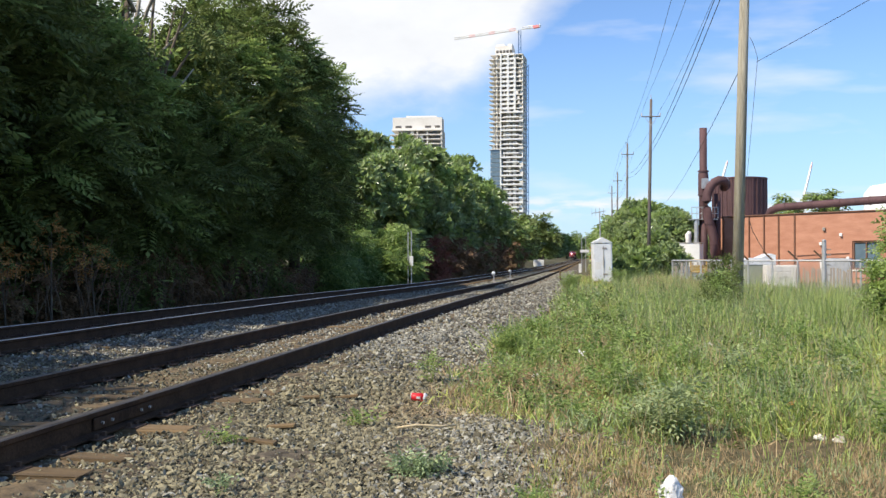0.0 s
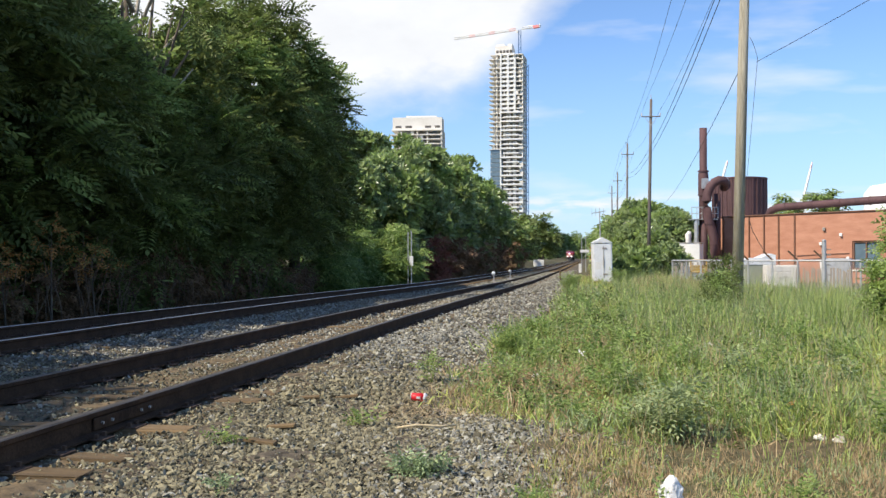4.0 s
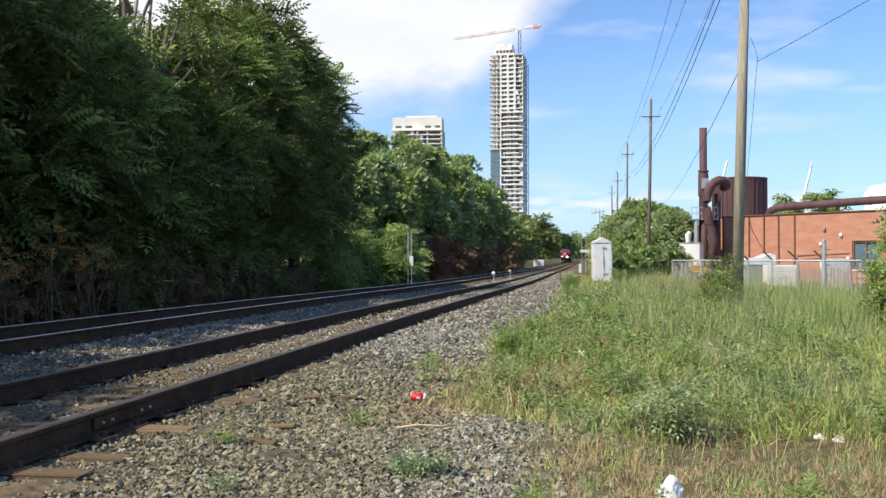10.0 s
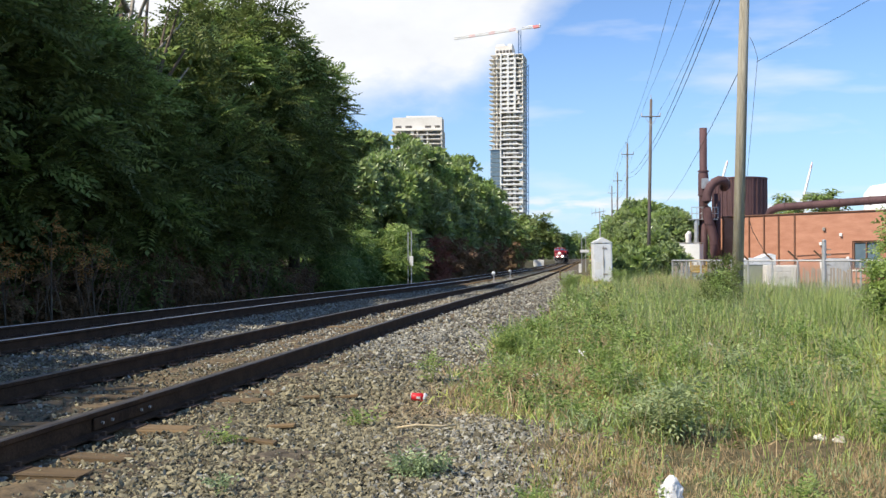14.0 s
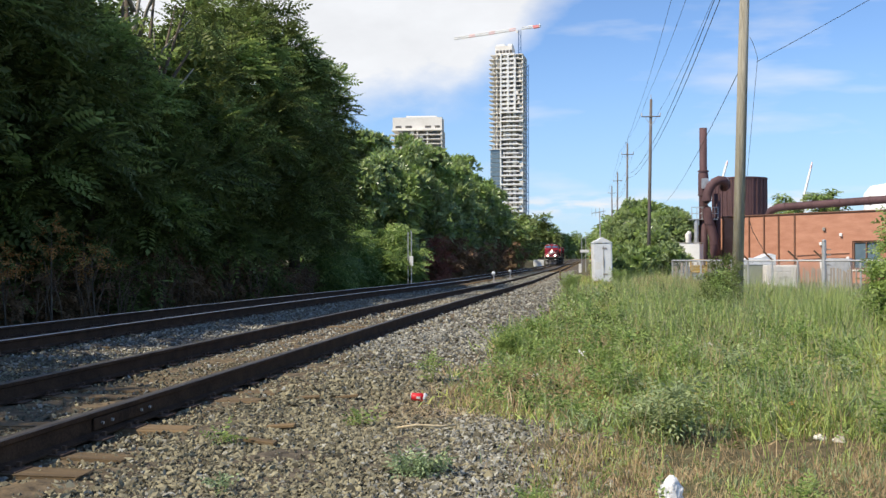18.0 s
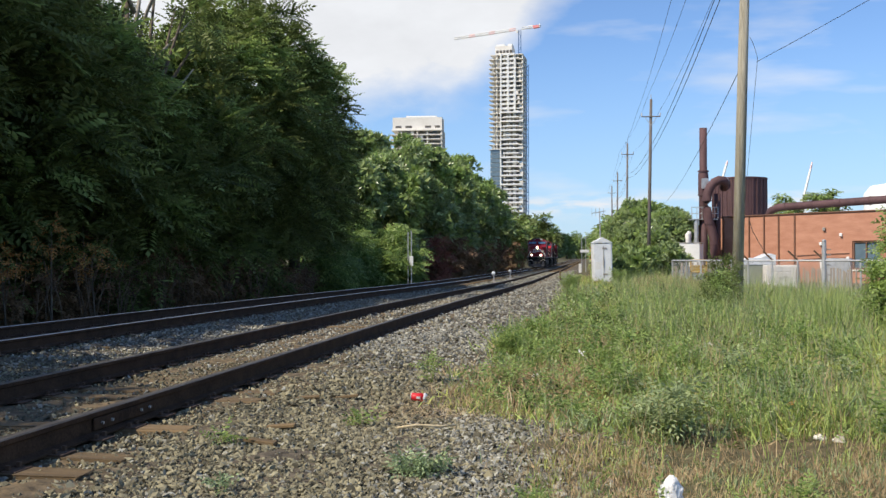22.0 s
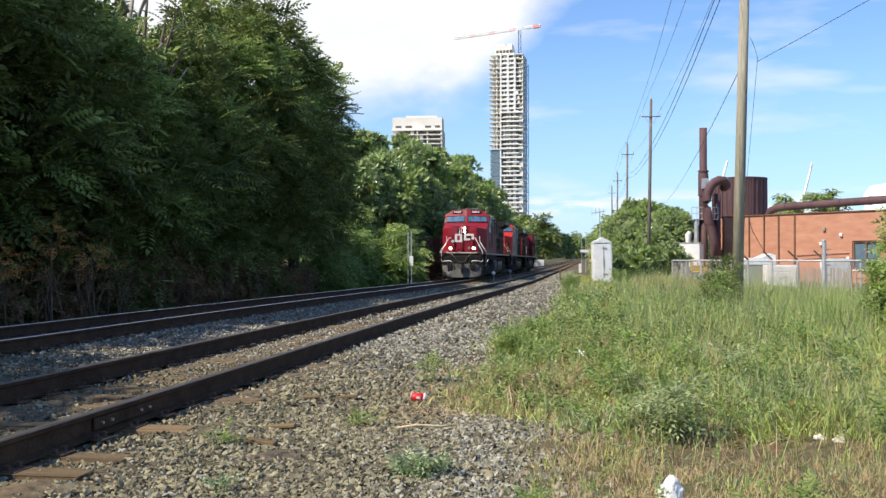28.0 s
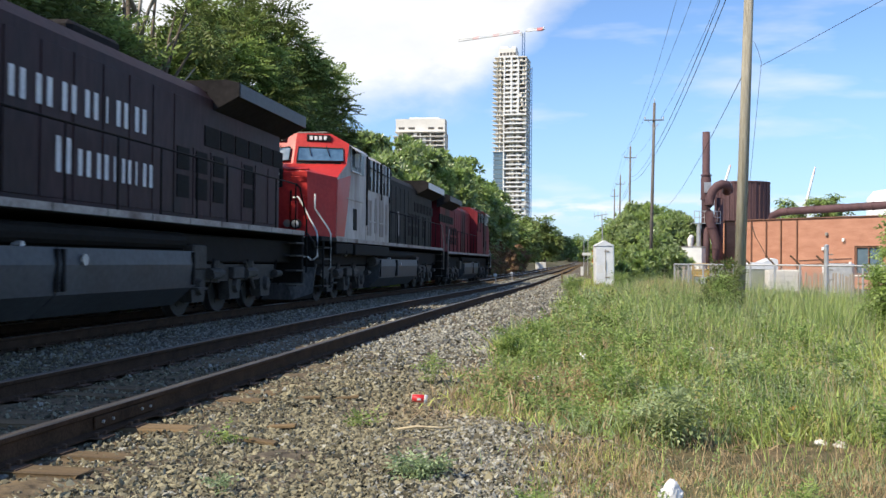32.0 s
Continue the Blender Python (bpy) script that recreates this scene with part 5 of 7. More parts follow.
def fence_line(label, pa, pb, height, spacing, arms, top_rail=True, boards=False):
    (ax, ay), (bx, by) = pa, pb
    L = math.hypot(bx - ax, by - ay)
    ang = math.degrees(math.atan2(by - ay, bx - ax))
    t = thing("fence", label, "fence", (ax, ay, YARD_Z + 0.02), ang, group="yard fences")
    n = max(1, round(L / spacing))
    for i in range(n + 1):
        px = L * i / n
        part("post", rod(bmesh.new(), (px, 0, 0), (px, 0, height), 0.045, sides=8), M_GALV if not boards else M_TIMBER_GREY, t)
        if arms:
            part("barbed_arm", rod(bmesh.new(), (px, 0, height), (px - 0.42, -0.12, height + 0.42), 0.042, sides=6), M_RUST, t, "slanting rusty arm")
    if top_rail:
        part("top_rail", rod(bmesh.new(), (0, 0, height - 0.03), (L, 0, height - 0.03), 0.042, sides=8), M_GALV, t)
    if boards:
        k, x = 0, 0.05
        rr = random.Random(4)
        while x < L - 0.15:
            top = height - 0.1 + rr.uniform(-0.18, 0.08)
            o = part("board", boxm(-0.055, 0.055, -0.04, -0.015, 0.0, top), M_TIMBER_GREY, t)
            o.matrix_basis = pose(x, 0, 0.03, 0, rr.uniform(-3, 3), 0)
            x += 0.17 + rr.uniform(-0.03, 0.08)
    else:
        bm = bmesh.new()
        step = 0.12
        k = int((L + height) / step)
        for i in range(k):
            for s in (0, 1):
                x0 = i * step - (height if s == 0 else 0)
                a, b = (x0, 0.0), (x0 + height, height)
                if s:
                    a, b = (i * step, 0.0), (i * step - height, height)
                # clip to the fence's length
                (u0, z0), (u1, z1) = a, b
                lo, hi = 0.0, 1.0
                du = u1 - u0
                t0, t1 = sorted(((0 - u0) / du, (L - u0) / du))
                lo, hi = max(lo, t0), min(hi, t1)
                if hi - lo > 0.02:
                    p = Vector((u0 + du * lo, 0, z0 + (z1 - z0) * lo))
                    q = Vector((u0 + du * hi, 0, z0 + (z1 - z0) * hi))
                    off = Vector((0.004, 0.004, 0))
                    vs = [bm.verts.new(w) for w in (p - off, q - off, q + off, p + off)]
                    bm.faces.new(vs)
        part("chain_mesh", bm, M_CHAIN, t, "grey wire mesh")
    return t


M_CHAIN = chain_mesh_material()
F0, F1, F2, F3 = ahead(0.2360, 52), ahead(0.3140, 47.0), ahead(0.3920, 44), ahead(0.4700, 41)
fence_line("chain-link fence with a pipe top rail and slanting arms", F1, F2, 1.98, 1.3, True)
fence_line("chain-link fence with a pipe top rail", F2, F3, 1.98, 1.75, False)
fence_line("chain-link fence with a pipe top rail", F0, F1, 1.98, 1.2, False)
fence_line("weathered timber board fence", ahead(0.2365, 53.0), ahead(0.2620, 52.6), 1.85, 0.9, False, False, True)
fence_line("weathered timber board fence", ahead(0.3640, 58), ahead(0.4250, 55), 1.55, 2.0, False, False, True)


def gate_post():
    x, y = F2
    t = thing("gate_post", "stout galvanised steel gate post in the fence", "post", (x, y, YARD_Z), 8.45)
    part("shaft", rod(bmesh.new(), (0, 0, 0), (0, 0, 2.85), 0.1, sides=14), M_GALV, t)
    part("cap", tube(bmesh.new(), [(0, 0, 2.85), (0, 0, 2.9), (0, 0, 2.93)], [0.11, 0.1, 0.03], 14), M_GALV, t)
    for z in (0.6, 1.3, 1.75, 2.2, 2.45):
        part("hinge", boxm(0.09, 0.3, -0.03, 0.03, z, z + 0.05, 0.005), M_DARK, t)


gate_post()


def relay_box():
    x, y = ahead(0.1640, 46.5)
    z0 = float(ground_height(x, y))
    t = thing("relay_box", "tall aluminium signal relay cabinet with a peaked roof on the verge", "signal cabinet", (x, y, z0 - 0.16), 8.45)
    part("body", boxm(-0.48, 0.48, -0.36, 0.36, 0.05, 1.84, 0.015), M_ALU, t)
    bm = bmesh.new()
    prism(bm, [(-0.52, 1.84), (0.52, 1.84), (0.0, 2.06)], "y", -0.41, 0.41)
    part("roof", bm, M_ALU, t, "low peaked metal roof")
    door = part("door", boxm(-0.44, 0.44, -0.385, -0.362, 0.12, 1.78, 0.008), M_ALU, t)
    part("handle", boxm(0.0, 0.05, -0.43, -0.388, 0.85, 1.25, 0.01), M_DARK, door, "dark door handle")
    part("latch_bar", rod(bmesh.new(), (0.03, -0.4, 0.42), (0.03, -0.4, 1.7), 0.014, sides=6), M_DARK, door)
    for z in (0.52, 1.58):
        part("hinge", boxm(-0.02, 0.22, -0.41, -0.388, z, z + 0.06, 0.005), M_DARK, door)
    part("notice", boxm(-0.38, -0.12, -0.392, -0.387, 0.75, 1.05), M_WHITE, door, "small white notice")
    for px in (-0.4, 0.4):
        part("foot", boxm(px - 0.06, px + 0.06, -0.3, 0.3, -0.05, 0.05), M_CONCRETE, t)
    part("mast", rod(bmesh.new(), (0.0, 0.3, 1.9), (0.0, 0.3, 3.15), 0.03, sides=8), M_GALV, t)
    part("antenna", rod(bmesh.new(), (-0.4, 0.3, 3.08), (0.3, 0.3, 3.17), 0.018, sides=6), M_GALV, t)
    for k in range(4):
        part("antenna_element", rod(bmesh.new(), (-0.4 + k * 0.2, 0.3, 2.96), (-0.4 + k * 0.2, 0.3, 3.28), 0.01, sides=5), M_GALV, t)
    t.scale = (0.93, 0.95, 1.16)
    t.rotation_euler.y = radians(-1.4)


relay_box()
for k, (s_, d_, h_) in enumerate(((0.182, 47.5, 1.0), (0.196, 52, 1.5), (0.206, 60, 1.9), (0.217, 66, 2.1), (0.228, 70, 2.4), (0.190, 64, 2.0))):
    sx_, sy_ = ahead(s_, d_)
    shrub("leafy green shrub between the relay cabinet and the yard", (sx_, sy_), h_, h_ * 0.55, 860 + k, 420, M_LEAF_ROW, 0.4, template=ROSETTE, size=0.5 + 0.15 * h_, group="shrubs by the yard")


def lineside():
    # switch targets on short stems
    for s, d, zt, lab in ((0.0523, 66, 0.42, "white target"), (0.0692, 78, 0.45, "pale target")):
        x, y = ahead(s, d)
        t = thing("switch_stand", "low switch stand with a pale target between the tracks", "switch stand", (x, y, float(ground_height(x, y)) - 0.02), 8.45, group="switch stands")
        part("base", boxm(-0.18, 0.18, -0.15, 0.15, 0, 0.14, 0.02), M_DARK, t)
        part("stem", rod(bmesh.new(), (0, 0, 0.14), (0, 0, 0.6), 0.03, sides=8), M_GALV, t)
        bm = bmesh.new()
        bmesh.ops.create_uvsphere(bm, u_segments=14, v_segments=8, radius=0.125, matrix=Matrix.Translation((-0.03, 0, 0.7)) @ Matrix.Diagonal((1.1, 0.5, 0.95, 1)))
        part("target", bm, M_WHITE if s < 0.06 else M_GALV, t, lab, True)
    # white marker posts and a sign by the near track
    x, y = ahead(0.1410, 92)
    t = thing("marker_post", "white marker post beside the track", "marker", (x, y, -0.25), 8.45)
    part("post", boxm(-0.12, 0.12, -0.05, 0.05, 0, 0.95, 0.01), M_WHITE, t)
    x, y = ahead(0.1455, 95)
    t = thing("track_sign", "small white sign board on two grey posts", "sign", (x, y, -0.25), 8.45)
    part("board", boxm(-0.42, 0.42, -0.03, 0.0, 2.05, 2.32, 0.008), M_WHITE, t)
    for px in (-0.25, 0.14):
        part("post", rod(bmesh.new(), (px, 0.04, 0), (px, 0.04, 3.6), 0.035, sides=6), M_GALV, t)
    x, y = ahead(0.1570, 70)
    t = thing("marker_stake", "short white stake in the grass", "stake", (x, y, -0.15), 8.45)
    part("stake", boxm(-0.05, 0.05, -0.03, 0.03, 0, 0.55, 0.008), M_WHITE, t)
    x, y = ahead(0.1205, 60)
    t = thing("wooden_stake", "short dark wooden stake at the ballast's edge", "stake", (x, y, -0.2), 8.45)
    part("stake", boxm(-0.05, 0.05, -0.04, 0.04, 0, 0.62, 0.01), M_TIE, t)
    # a post with a white plate before the wood
    x, y = ahead(-0.0325, 57)
    t = thing("whistle_post", "slim grey post with a white plate before the bushes", "signal post", (x, y, -0.5), 8.45)
    part("post", rod(bmesh.new(), (0, 0, 0), (0, 0, 3.25), 0.035, sides=8), M_GALV, t)
    part("side_post", rod(bmesh.new(), (-0.2, 0.1, 0), (-0.2, 0.1, 3.2), 0.03, sides=8), M_GALV, t)
    part("plate", boxm(-0.11, 0.11, -0.06, -0.035, 1.2, 1.78, 0.008), M_WHITE, t, "white plate")
    x, y = ahead(0.0985, 215)
    t = thing("concrete_block", "pale concrete block at the far track's edge", "block", (x, y, -0.35), 8.45)
    part("body", boxm(-1.1, 1.1, -0.5, 0.5, 0, 1.5, 0.05), M_CONCRETE, t)


lineside()


for k, (s, d, h) in enumerate(((0.3530, 135, 11.4), (0.3840, 138, 11.9), (0.3990, 140, 12.2))):
    tx, ty = ahead(s, d)
    tree("tree", "small distant green tree behind the factory roof", (tx, ty), h, 3.0, 930 + k, fronds=420, template=TUFT, size=2.0, base=5.0, lobes=16, light_part=0.5, limbs=3, group="trees beyond the factory")

# ---- field: grass, weeds, litter ----


def blade_shapes():
    shapes = []
    for bend, w in ((0.12, 0.5), (0.3, 0.45), (0.5, 0.5), (0.75, 0.4)):
        v = []
        for t in (0.0, 0.5, 0.85, 1.0):
            y, z, ww = bend * t * t, t * (1 - 0.25 * bend * t), w * (1.0 - 0.9 * t ** 1.5)
            v += [(-ww / 2, y, z), (ww / 2, y, z)]
        shapes.append(np.array(v))
    return shapes, np.array([(0, 1, 3, 2), (2, 3, 5, 4), (4, 5, 7, 6)])


def field_patch(x, y):
    """Slow variation over the field, between -1 and 1."""
    return np.sin(x * 1.3 + 0.7 * np.sin(y * 0.5)) * np.cos(y * 0.62 + x * 0.4)


def build_grass():
    rng = np.random.default_rng(21)
    shapes, faces = blade_shapes()
    vs, fs, ms, base = [], [], [], 0

    def zone(y0, y1, density, width, height, straw, keep=None):
        nonlocal base
        x1 = 0.29 * max(y1, 7.0) + 1.2
        n = int((x1 + 2.6) * (y1 - y0) * density)
        # tufts: blades gather round centres
        k = n // 20
        cx_, cy = rng.uniform(-2.4, x1, k), rng.uniform(y0, y1, k)
        pick = rng.integers(0, k, n)
        x, y = cx_[pick] + rng.normal(0, 0.085, n), cy[pick] + rng.normal(0, 0.085, n)
        m = (x > grass_edge(y) + rng.normal(0, 0.22, n)) & (x < 0.29 * np.maximum(y, 7.0) + 0.9)
        bare = np.exp(-(((x - 1.25) / 0.95) ** 4 + ((y - 6.95) / 0.42) ** 4))
        m &= rng.random(n) > bare * 0.93
        if keep is not None:
            m &= keep(x, y)
        x, y, pick = x[m], y[m], pick[m]
        n = len(x)
        p = field_patch(x, y)
        tall = (0.8 + 0.35 * p) * (0.4 + 1.1 * np.random.default_rng(3).random(k)[pick])
        h = height * tall * rng.uniform(0.6, 1.25, n)
        z = ground_height(x, y) - 0.02
        kind = np.where(rng.random(n) < np.clip(straw - 0.32 * p + 0.6 * np.exp(-((x + 0.5) / 0.5) ** 2 - ((y - 9.9) / 1.6) ** 2) + 0.55 * np.exp(-((x - 0.2) / 0.8) ** 2 - ((y - 13.5) / 2.2) ** 2) + 0.2 * (np.sin(x * 5.1 + y * 1.7) * np.sin(y * 3.3 - x) > 0.55), 0.03, 0.95), 1, 0)
        kind = np.where((kind == 0) & (rng.random(n) < 0.03), 2, kind)
        cool = np.sin(x * 2.1 + 1.3 * np.sin(y * 0.9)) * np.sin(y * 1.1 + x * 0.7) + 0.5 * np.sin(x * 5.3 - y * 2.2) + rng.normal(0, 0.45, n)
        kind = np.where((kind == 0) & (cool > 0.55), 3, np.where((kind == 0) & (cool < -0.5), 4, kind))
        sc = np.stack([np.full(n, width) * rng.uniform(0.7, 1.4, n), h, h], 1)
        lean = 0.24 if width < 0.03 or y0 > 16 else 0.6
        rot = rotations(rng.normal(0, lean, n), rng.normal(0, lean, n), rng.uniform(0, 6.28, n))
        sh = rng.integers(0, len(shapes), n)
        for i, s in enumerate(shapes):
            q = sh == i
            v, f = scatter(s, faces, np.stack([x[q], y[q], z[q]], 1), rot[q], sc[q])
            vs.append(v)
            fs.append(f + base)
            ms.append(np.repeat(kind[q], len(faces)))
            base += len(v)
    zone(4.4, 7.4, 2300, 0.015, 0.11, 0.5)
    zone(4.4, 6.6, 260, 0.016, 0.14, 0.3)
    zone(4.4, 6.9, 800, 0.016, 0.12, 0.85)
    zone(7.2, 11, 380, 0.015, 0.24, 0.45)
    zone(7.2, 11, 1150, 0.031, 0.15, 0.16)
    zone(7.2, 11, 600, 0.038, 0.2, 0.08)
    zone(10, 18, 230, 0.02, 0.34, 0.4)
    zone(10, 18, 750, 0.042, 0.22, 0.14)
    zone(10, 18, 300, 0.046, 0.3, 0.06)
    zone(9.5, 18, 600, 0.05, 0.28, 0.03, lambda x, y: x > 1.0 + 0.08 * y + 0.5 * np.sin(y * 1.3))
    zone(4.9, 6.0, 1100, 0.02, 0.12, 0.04, lambda x, y: (x > 0.7) & (x < 1.6) & (np.sin(x * 9 + y * 3) > -0.1))
    zone(4.9, 6.6, 500, 0.018, 0.12, 0.05, lambda x, y: np.sin(x * 4.3 + 1.0) * np.sin(y * 3.7 + x) > 0.6)
    zone(17, 30, 420, 0.036, 0.38, 0.17)
    zone(29, 60, 150, 0.05, 0.3, 0.2)
    zone(58, 170, 24, 0.11, 0.42, 0.2, lambda x, y: (x < 6.5) & (x > 0.2))
    zone(31, 46, 420, 0.034, 0.42, 0.95, lambda x, y: (x > 0.03 * y + 0.7) & (x < 0.1 * y + 1.0))
    zone(-7, 4.5, 150, 0.02, 0.12, 0.6)
    # sparse dry tufts over the stones' edge
    zone(4.6, 9, 500, 0.008, 0.08, 0.75, lambda x, y: x < grass_edge(y) + 0.3)
    ob = arrays("grass", np.concatenate(vs), np.concatenate(fs), [M_GRASS, M_STRAW, M_SEED, M_GRASS_COOL, M_GRASS_YELLOW], np.concatenate(ms))
    tagged(ob, "long green grass mixed with dry straw over the field", "grass", kind="stuff")


build_grass()


def feather_grass():
    """Tall pale plumes in drifts before the fence."""
    rng = np.random.default_rng(31)
    n = 9500
    y = 13 + 24 * rng.random(n) ** 0.8
    a = rng.uniform(radians(1.6), radians(15.5), n)
    x = y * np.tan(a)
    keep = rng.random(n) < 0.35 + 0.65 * (np.sin(x * 1.1 + y * 0.35) > -0.2)
    # a thick drift beside the bushes
    m = 1500
    drift_y = rng.uniform(15.0, 18.5, m)
    x, y = np.concatenate([x[keep], drift_y * 0.235 + rng.normal(0, 0.26, m)]), np.concatenate([y[keep], drift_y])
    n = len(x)
    shapes, faces = blade_shapes()
    h = rng.uniform(0.55, 0.95, n) * (1 + 0.3 * smoothstep(30, 36, y))
    rot = rotations(rng.normal(0, 0.16, n), rng.normal(0, 0.16, n), rng.uniform(0, 6.28, n))
    v, f = scatter(shapes[1], faces, np.stack([x, y, ground_height(x, y)], 1), rot, np.stack([np.full(n, 0.018), h, h], 1))
    ob = arrays("feather_grass", v, f, [M_FEATHER, M_SEED, M_GRASS], np.repeat(np.where(np.arange(n) >= n - m, np.where(rng.random(n) < 0.8, 2, 0), rng.choice([0, 1, 2], n, p=[0.45, 0.17, 0.38])), len(faces)))
    tagged(ob, "tall soft feathery grass gone to seed before the fence", "grass", kind="stuff")


feather_grass()


def seed_stems():
    """Thin stems with nodding pale seed heads above the grass."""
    rng = np.random.default_rng(37)
    n = 2600
    y = 6.6 + 20 * rng.random(n) ** 1.5
    x = rng.uniform(-0.9, 0.29 * y + 0.9)
    k = (x > grass_edge(y) + 0.35) & (rng.random(n) < 0.45 + 0.55 * (field_patch(x * 1.2, y) > 0.0))
    x, y = x[k], y[k]
    n = len(x)
    w = 0.0035 + 0.00028 * y
    stem_v, stem_f = blade_shapes()[0][0], blade_shapes()[1]
    h = rng.uniform(0.32, 0.62, n) * np.clip(y / 9, 0.7, 1.15)
    tilt, roll, yaw = rng.normal(0, 0.2, n), rng.normal(0, 0.2, n), rng.uniform(0, 6.28, n)
    rot = rotations(tilt, roll, yaw)
    base = np.stack([x, y, ground_height(x, y)], 1)
    v1, f1 = scatter(stem_v * np.array([2.0, 1, 1]), stem_f, base, rot, np.stack([w, h, h], 1))
    tip = base + np.einsum("nij,nj->ni", rot, np.stack([0 * h, 0.12 * h, 0.97 * h], 1))
    head = np.array([(0, 0, -0.1), (-0.5, 0.05, 0.35), (0, 0.12, 1.0), (0.5, 0.05, 0.35)])
    L = rng.uniform(0.025, 0.05, n)
    v2, f2 = scatter(head, np.array([(0, 1, 2, 3)]), tip, rot, np.stack([w * 1.5, L, L], 1))
    v3, f3 = scatter(head[:, [1, 0, 2]], np.array([(0, 1, 2, 3)]), tip, rot, np.stack([L, w * 1.5, L], 1))
    dry = rng.random(n) < 0.45
    idx = np.concatenate([np.repeat(np.where(dry, 0, 2), len(stem_f)), np.full(2 * n, 1)])
    v = np.concatenate([v1, v2, v3])
    f = np.concatenate([f1, f2 + len(v1), f3 + len(v1) + len(v2)])
    tagged(arrays("seed_stems", v, f, [M_STRAW, M_SEED, M_GRASS], idx), "thin grass stems with pale seed heads over the field", "grass", kind="stuff")


seed_stems()


def undergrowth():
    """Low leafy herbs through the grass, too many to count."""
    rng = np.random.default_rng(91)
    n = 17000
    y = 4.6 + 22 * rng.random(n) ** 1.6
    x = rng.uniform(-1.3, 0.29 * y + 0.9)
    p = field_patch(x * 1.6 + 2, y * 1.4)
    keep = (x > grass_edge(y) + 0.1) & (rng.random(n) < 0.5 + 0.5 * (p > 0.05)) & ((y > 7.4) | (rng.random(n) < 0.1)) & ((x < 1.0 + 0.08 * y) | (rng.random(n) < 0.3))
    x, y = x[keep], y[keep]
    n = len(x)
    z = ground_height(x, y) + rng.uniform(0.03, 0.22, n) * np.clip(y / 11, 0.5, 1.4)
    rot = rotations(rng.uniform(0.1, 1.3, n), rng.normal(0, 0.4, n), rng.uniform(0, 6.28, n))
    v, f = scatter(*SPRIG, np.stack([x, y, z], 1), rot, (0.17 + 0.042 * y)[:, None] * rng.uniform(0.6, 1.3, (n, 1)) * np.ones((1, 3)))
    kind = np.where(rng.random(n) < 0.08, 1, np.where(rng.random(n) < 0.001, 2, 0))
    ob = arrays("undergrowth", v, f, [M_HERB, M_LEAF_WILLOW, M_LEAF_DRY, M_LEAF], np.repeat(np.where((kind == 0) & (rng.random(n) < 0.15), 3, kind), len(SPRIG[1])))
    tagged(ob, "low leafy green herbs mixed through the grass", "undergrowth", kind="stuff")


undergrowth()


def fallen_straw():
    rng = np.random.default_rng(92)
    n = 4500
    y = rng.uniform(4.5, 13, n)
    x = rng.uniform(-2.0, 0.29 * y + 0.9)
    k = (x > grass_edge(y) - 0.7 * rng.random(n) ** 2)
    x, y = np.concatenate([x[k], rng.normal(-1.3, 0.3, 700)]), np.concatenate([y[k], rng.normal(8.3, 0.6, 700)])
    n = len(x)
    shapes, faces = blade_shapes()
    L = rng.uniform(0.05, 0.2, n)
    rot = rotations(rng.normal(1.45, 0.14, n), rng.normal(0, 0.12, n), rng.uniform(0, 6.28, n))
    # turned about the upright after being laid down
    v, f = scatter(shapes[0], faces, np.stack([x, y, ground_height(x, y) + 0.03 + 0.03 * rng.random(n)], 1), rot, np.stack([np.full(n, 0.01), L, L], 1))
    ob = arrays("fallen_straw", v, f, [M_STRAW])
    tagged(ob, "dry pale straw lying over the ground", "straw", kind="stuff")


fallen_straw()


def weed(label, at, radius, height, seed, count, mat, size=1.0, group="weeds in the field"):
    rng = np.random.default_rng(seed)
    x, y = at
    z = float(ground_height(x, y))
    t = thing("weed", label, "weed", (x, y, z - 0.01), group=group)
    stems = max(4, int(count / 22))
    lobes = []
    for i in range(stems):
        a, d = rng.uniform(0, 6.28), radius * math.sqrt(rng.random())
        tip = Vector((d * math.cos(a), d * math.sin(a), height * rng.uniform(0.55, 1.0)))
        part("stem", tube(bmesh.new(), [(tip.x * 0.25, tip.y * 0.25, 0), (tip.x * 0.7, tip.y * 0.7, tip.z * 0.55), tip], [0.005 * size + 0.002, 0.004 * size, 0.002], 5), M_GRASS, t)
        for k in range(3):
            q = tip * (0.45 + 0.27 * k)
            lobes.append((q.x, q.y, q.z, max(0.035, height * 0.13)))
    v, f, _ = leaf_cloud(rng, lobes, count, SPRIG, size, hang=0.0)
    arrays("leaves", v, f, [mat], None, t)
    return t


def dead_stalks(at, height, count, seed):
    """A few broad dead stalks, bleached and broken."""
    rr = random.Random(seed)
    t = thing("dead_stalks", "broken straw-coloured dead stalks at the field's edge", "dead plant", (at[0], at[1], float(ground_height(*at)) - 0.01), group="dead stalks at the field's edge")
    for k in range(count):
        a, h = rr.uniform(0, 6.28), height * rr.uniform(0.6, 1.0)
        d = Vector((math.cos(a), math.sin(a), 0))
        foot = d * rr.uniform(0.0, 0.05)
        bend = foot + d * h * rr.uniform(0.05, 0.25) + Vector((0, 0, h * 0.6))
        tip = bend + d * h * rr.uniform(0.0, 0.3) + Vector((0, 0, h * 0.4))
        part("stalk", tube(bmesh.new(), [foot, bend, tip], [0.009, 0.007, 0.003], 5), M_STICK if k % 3 else M_LEAF_BROWN, t)


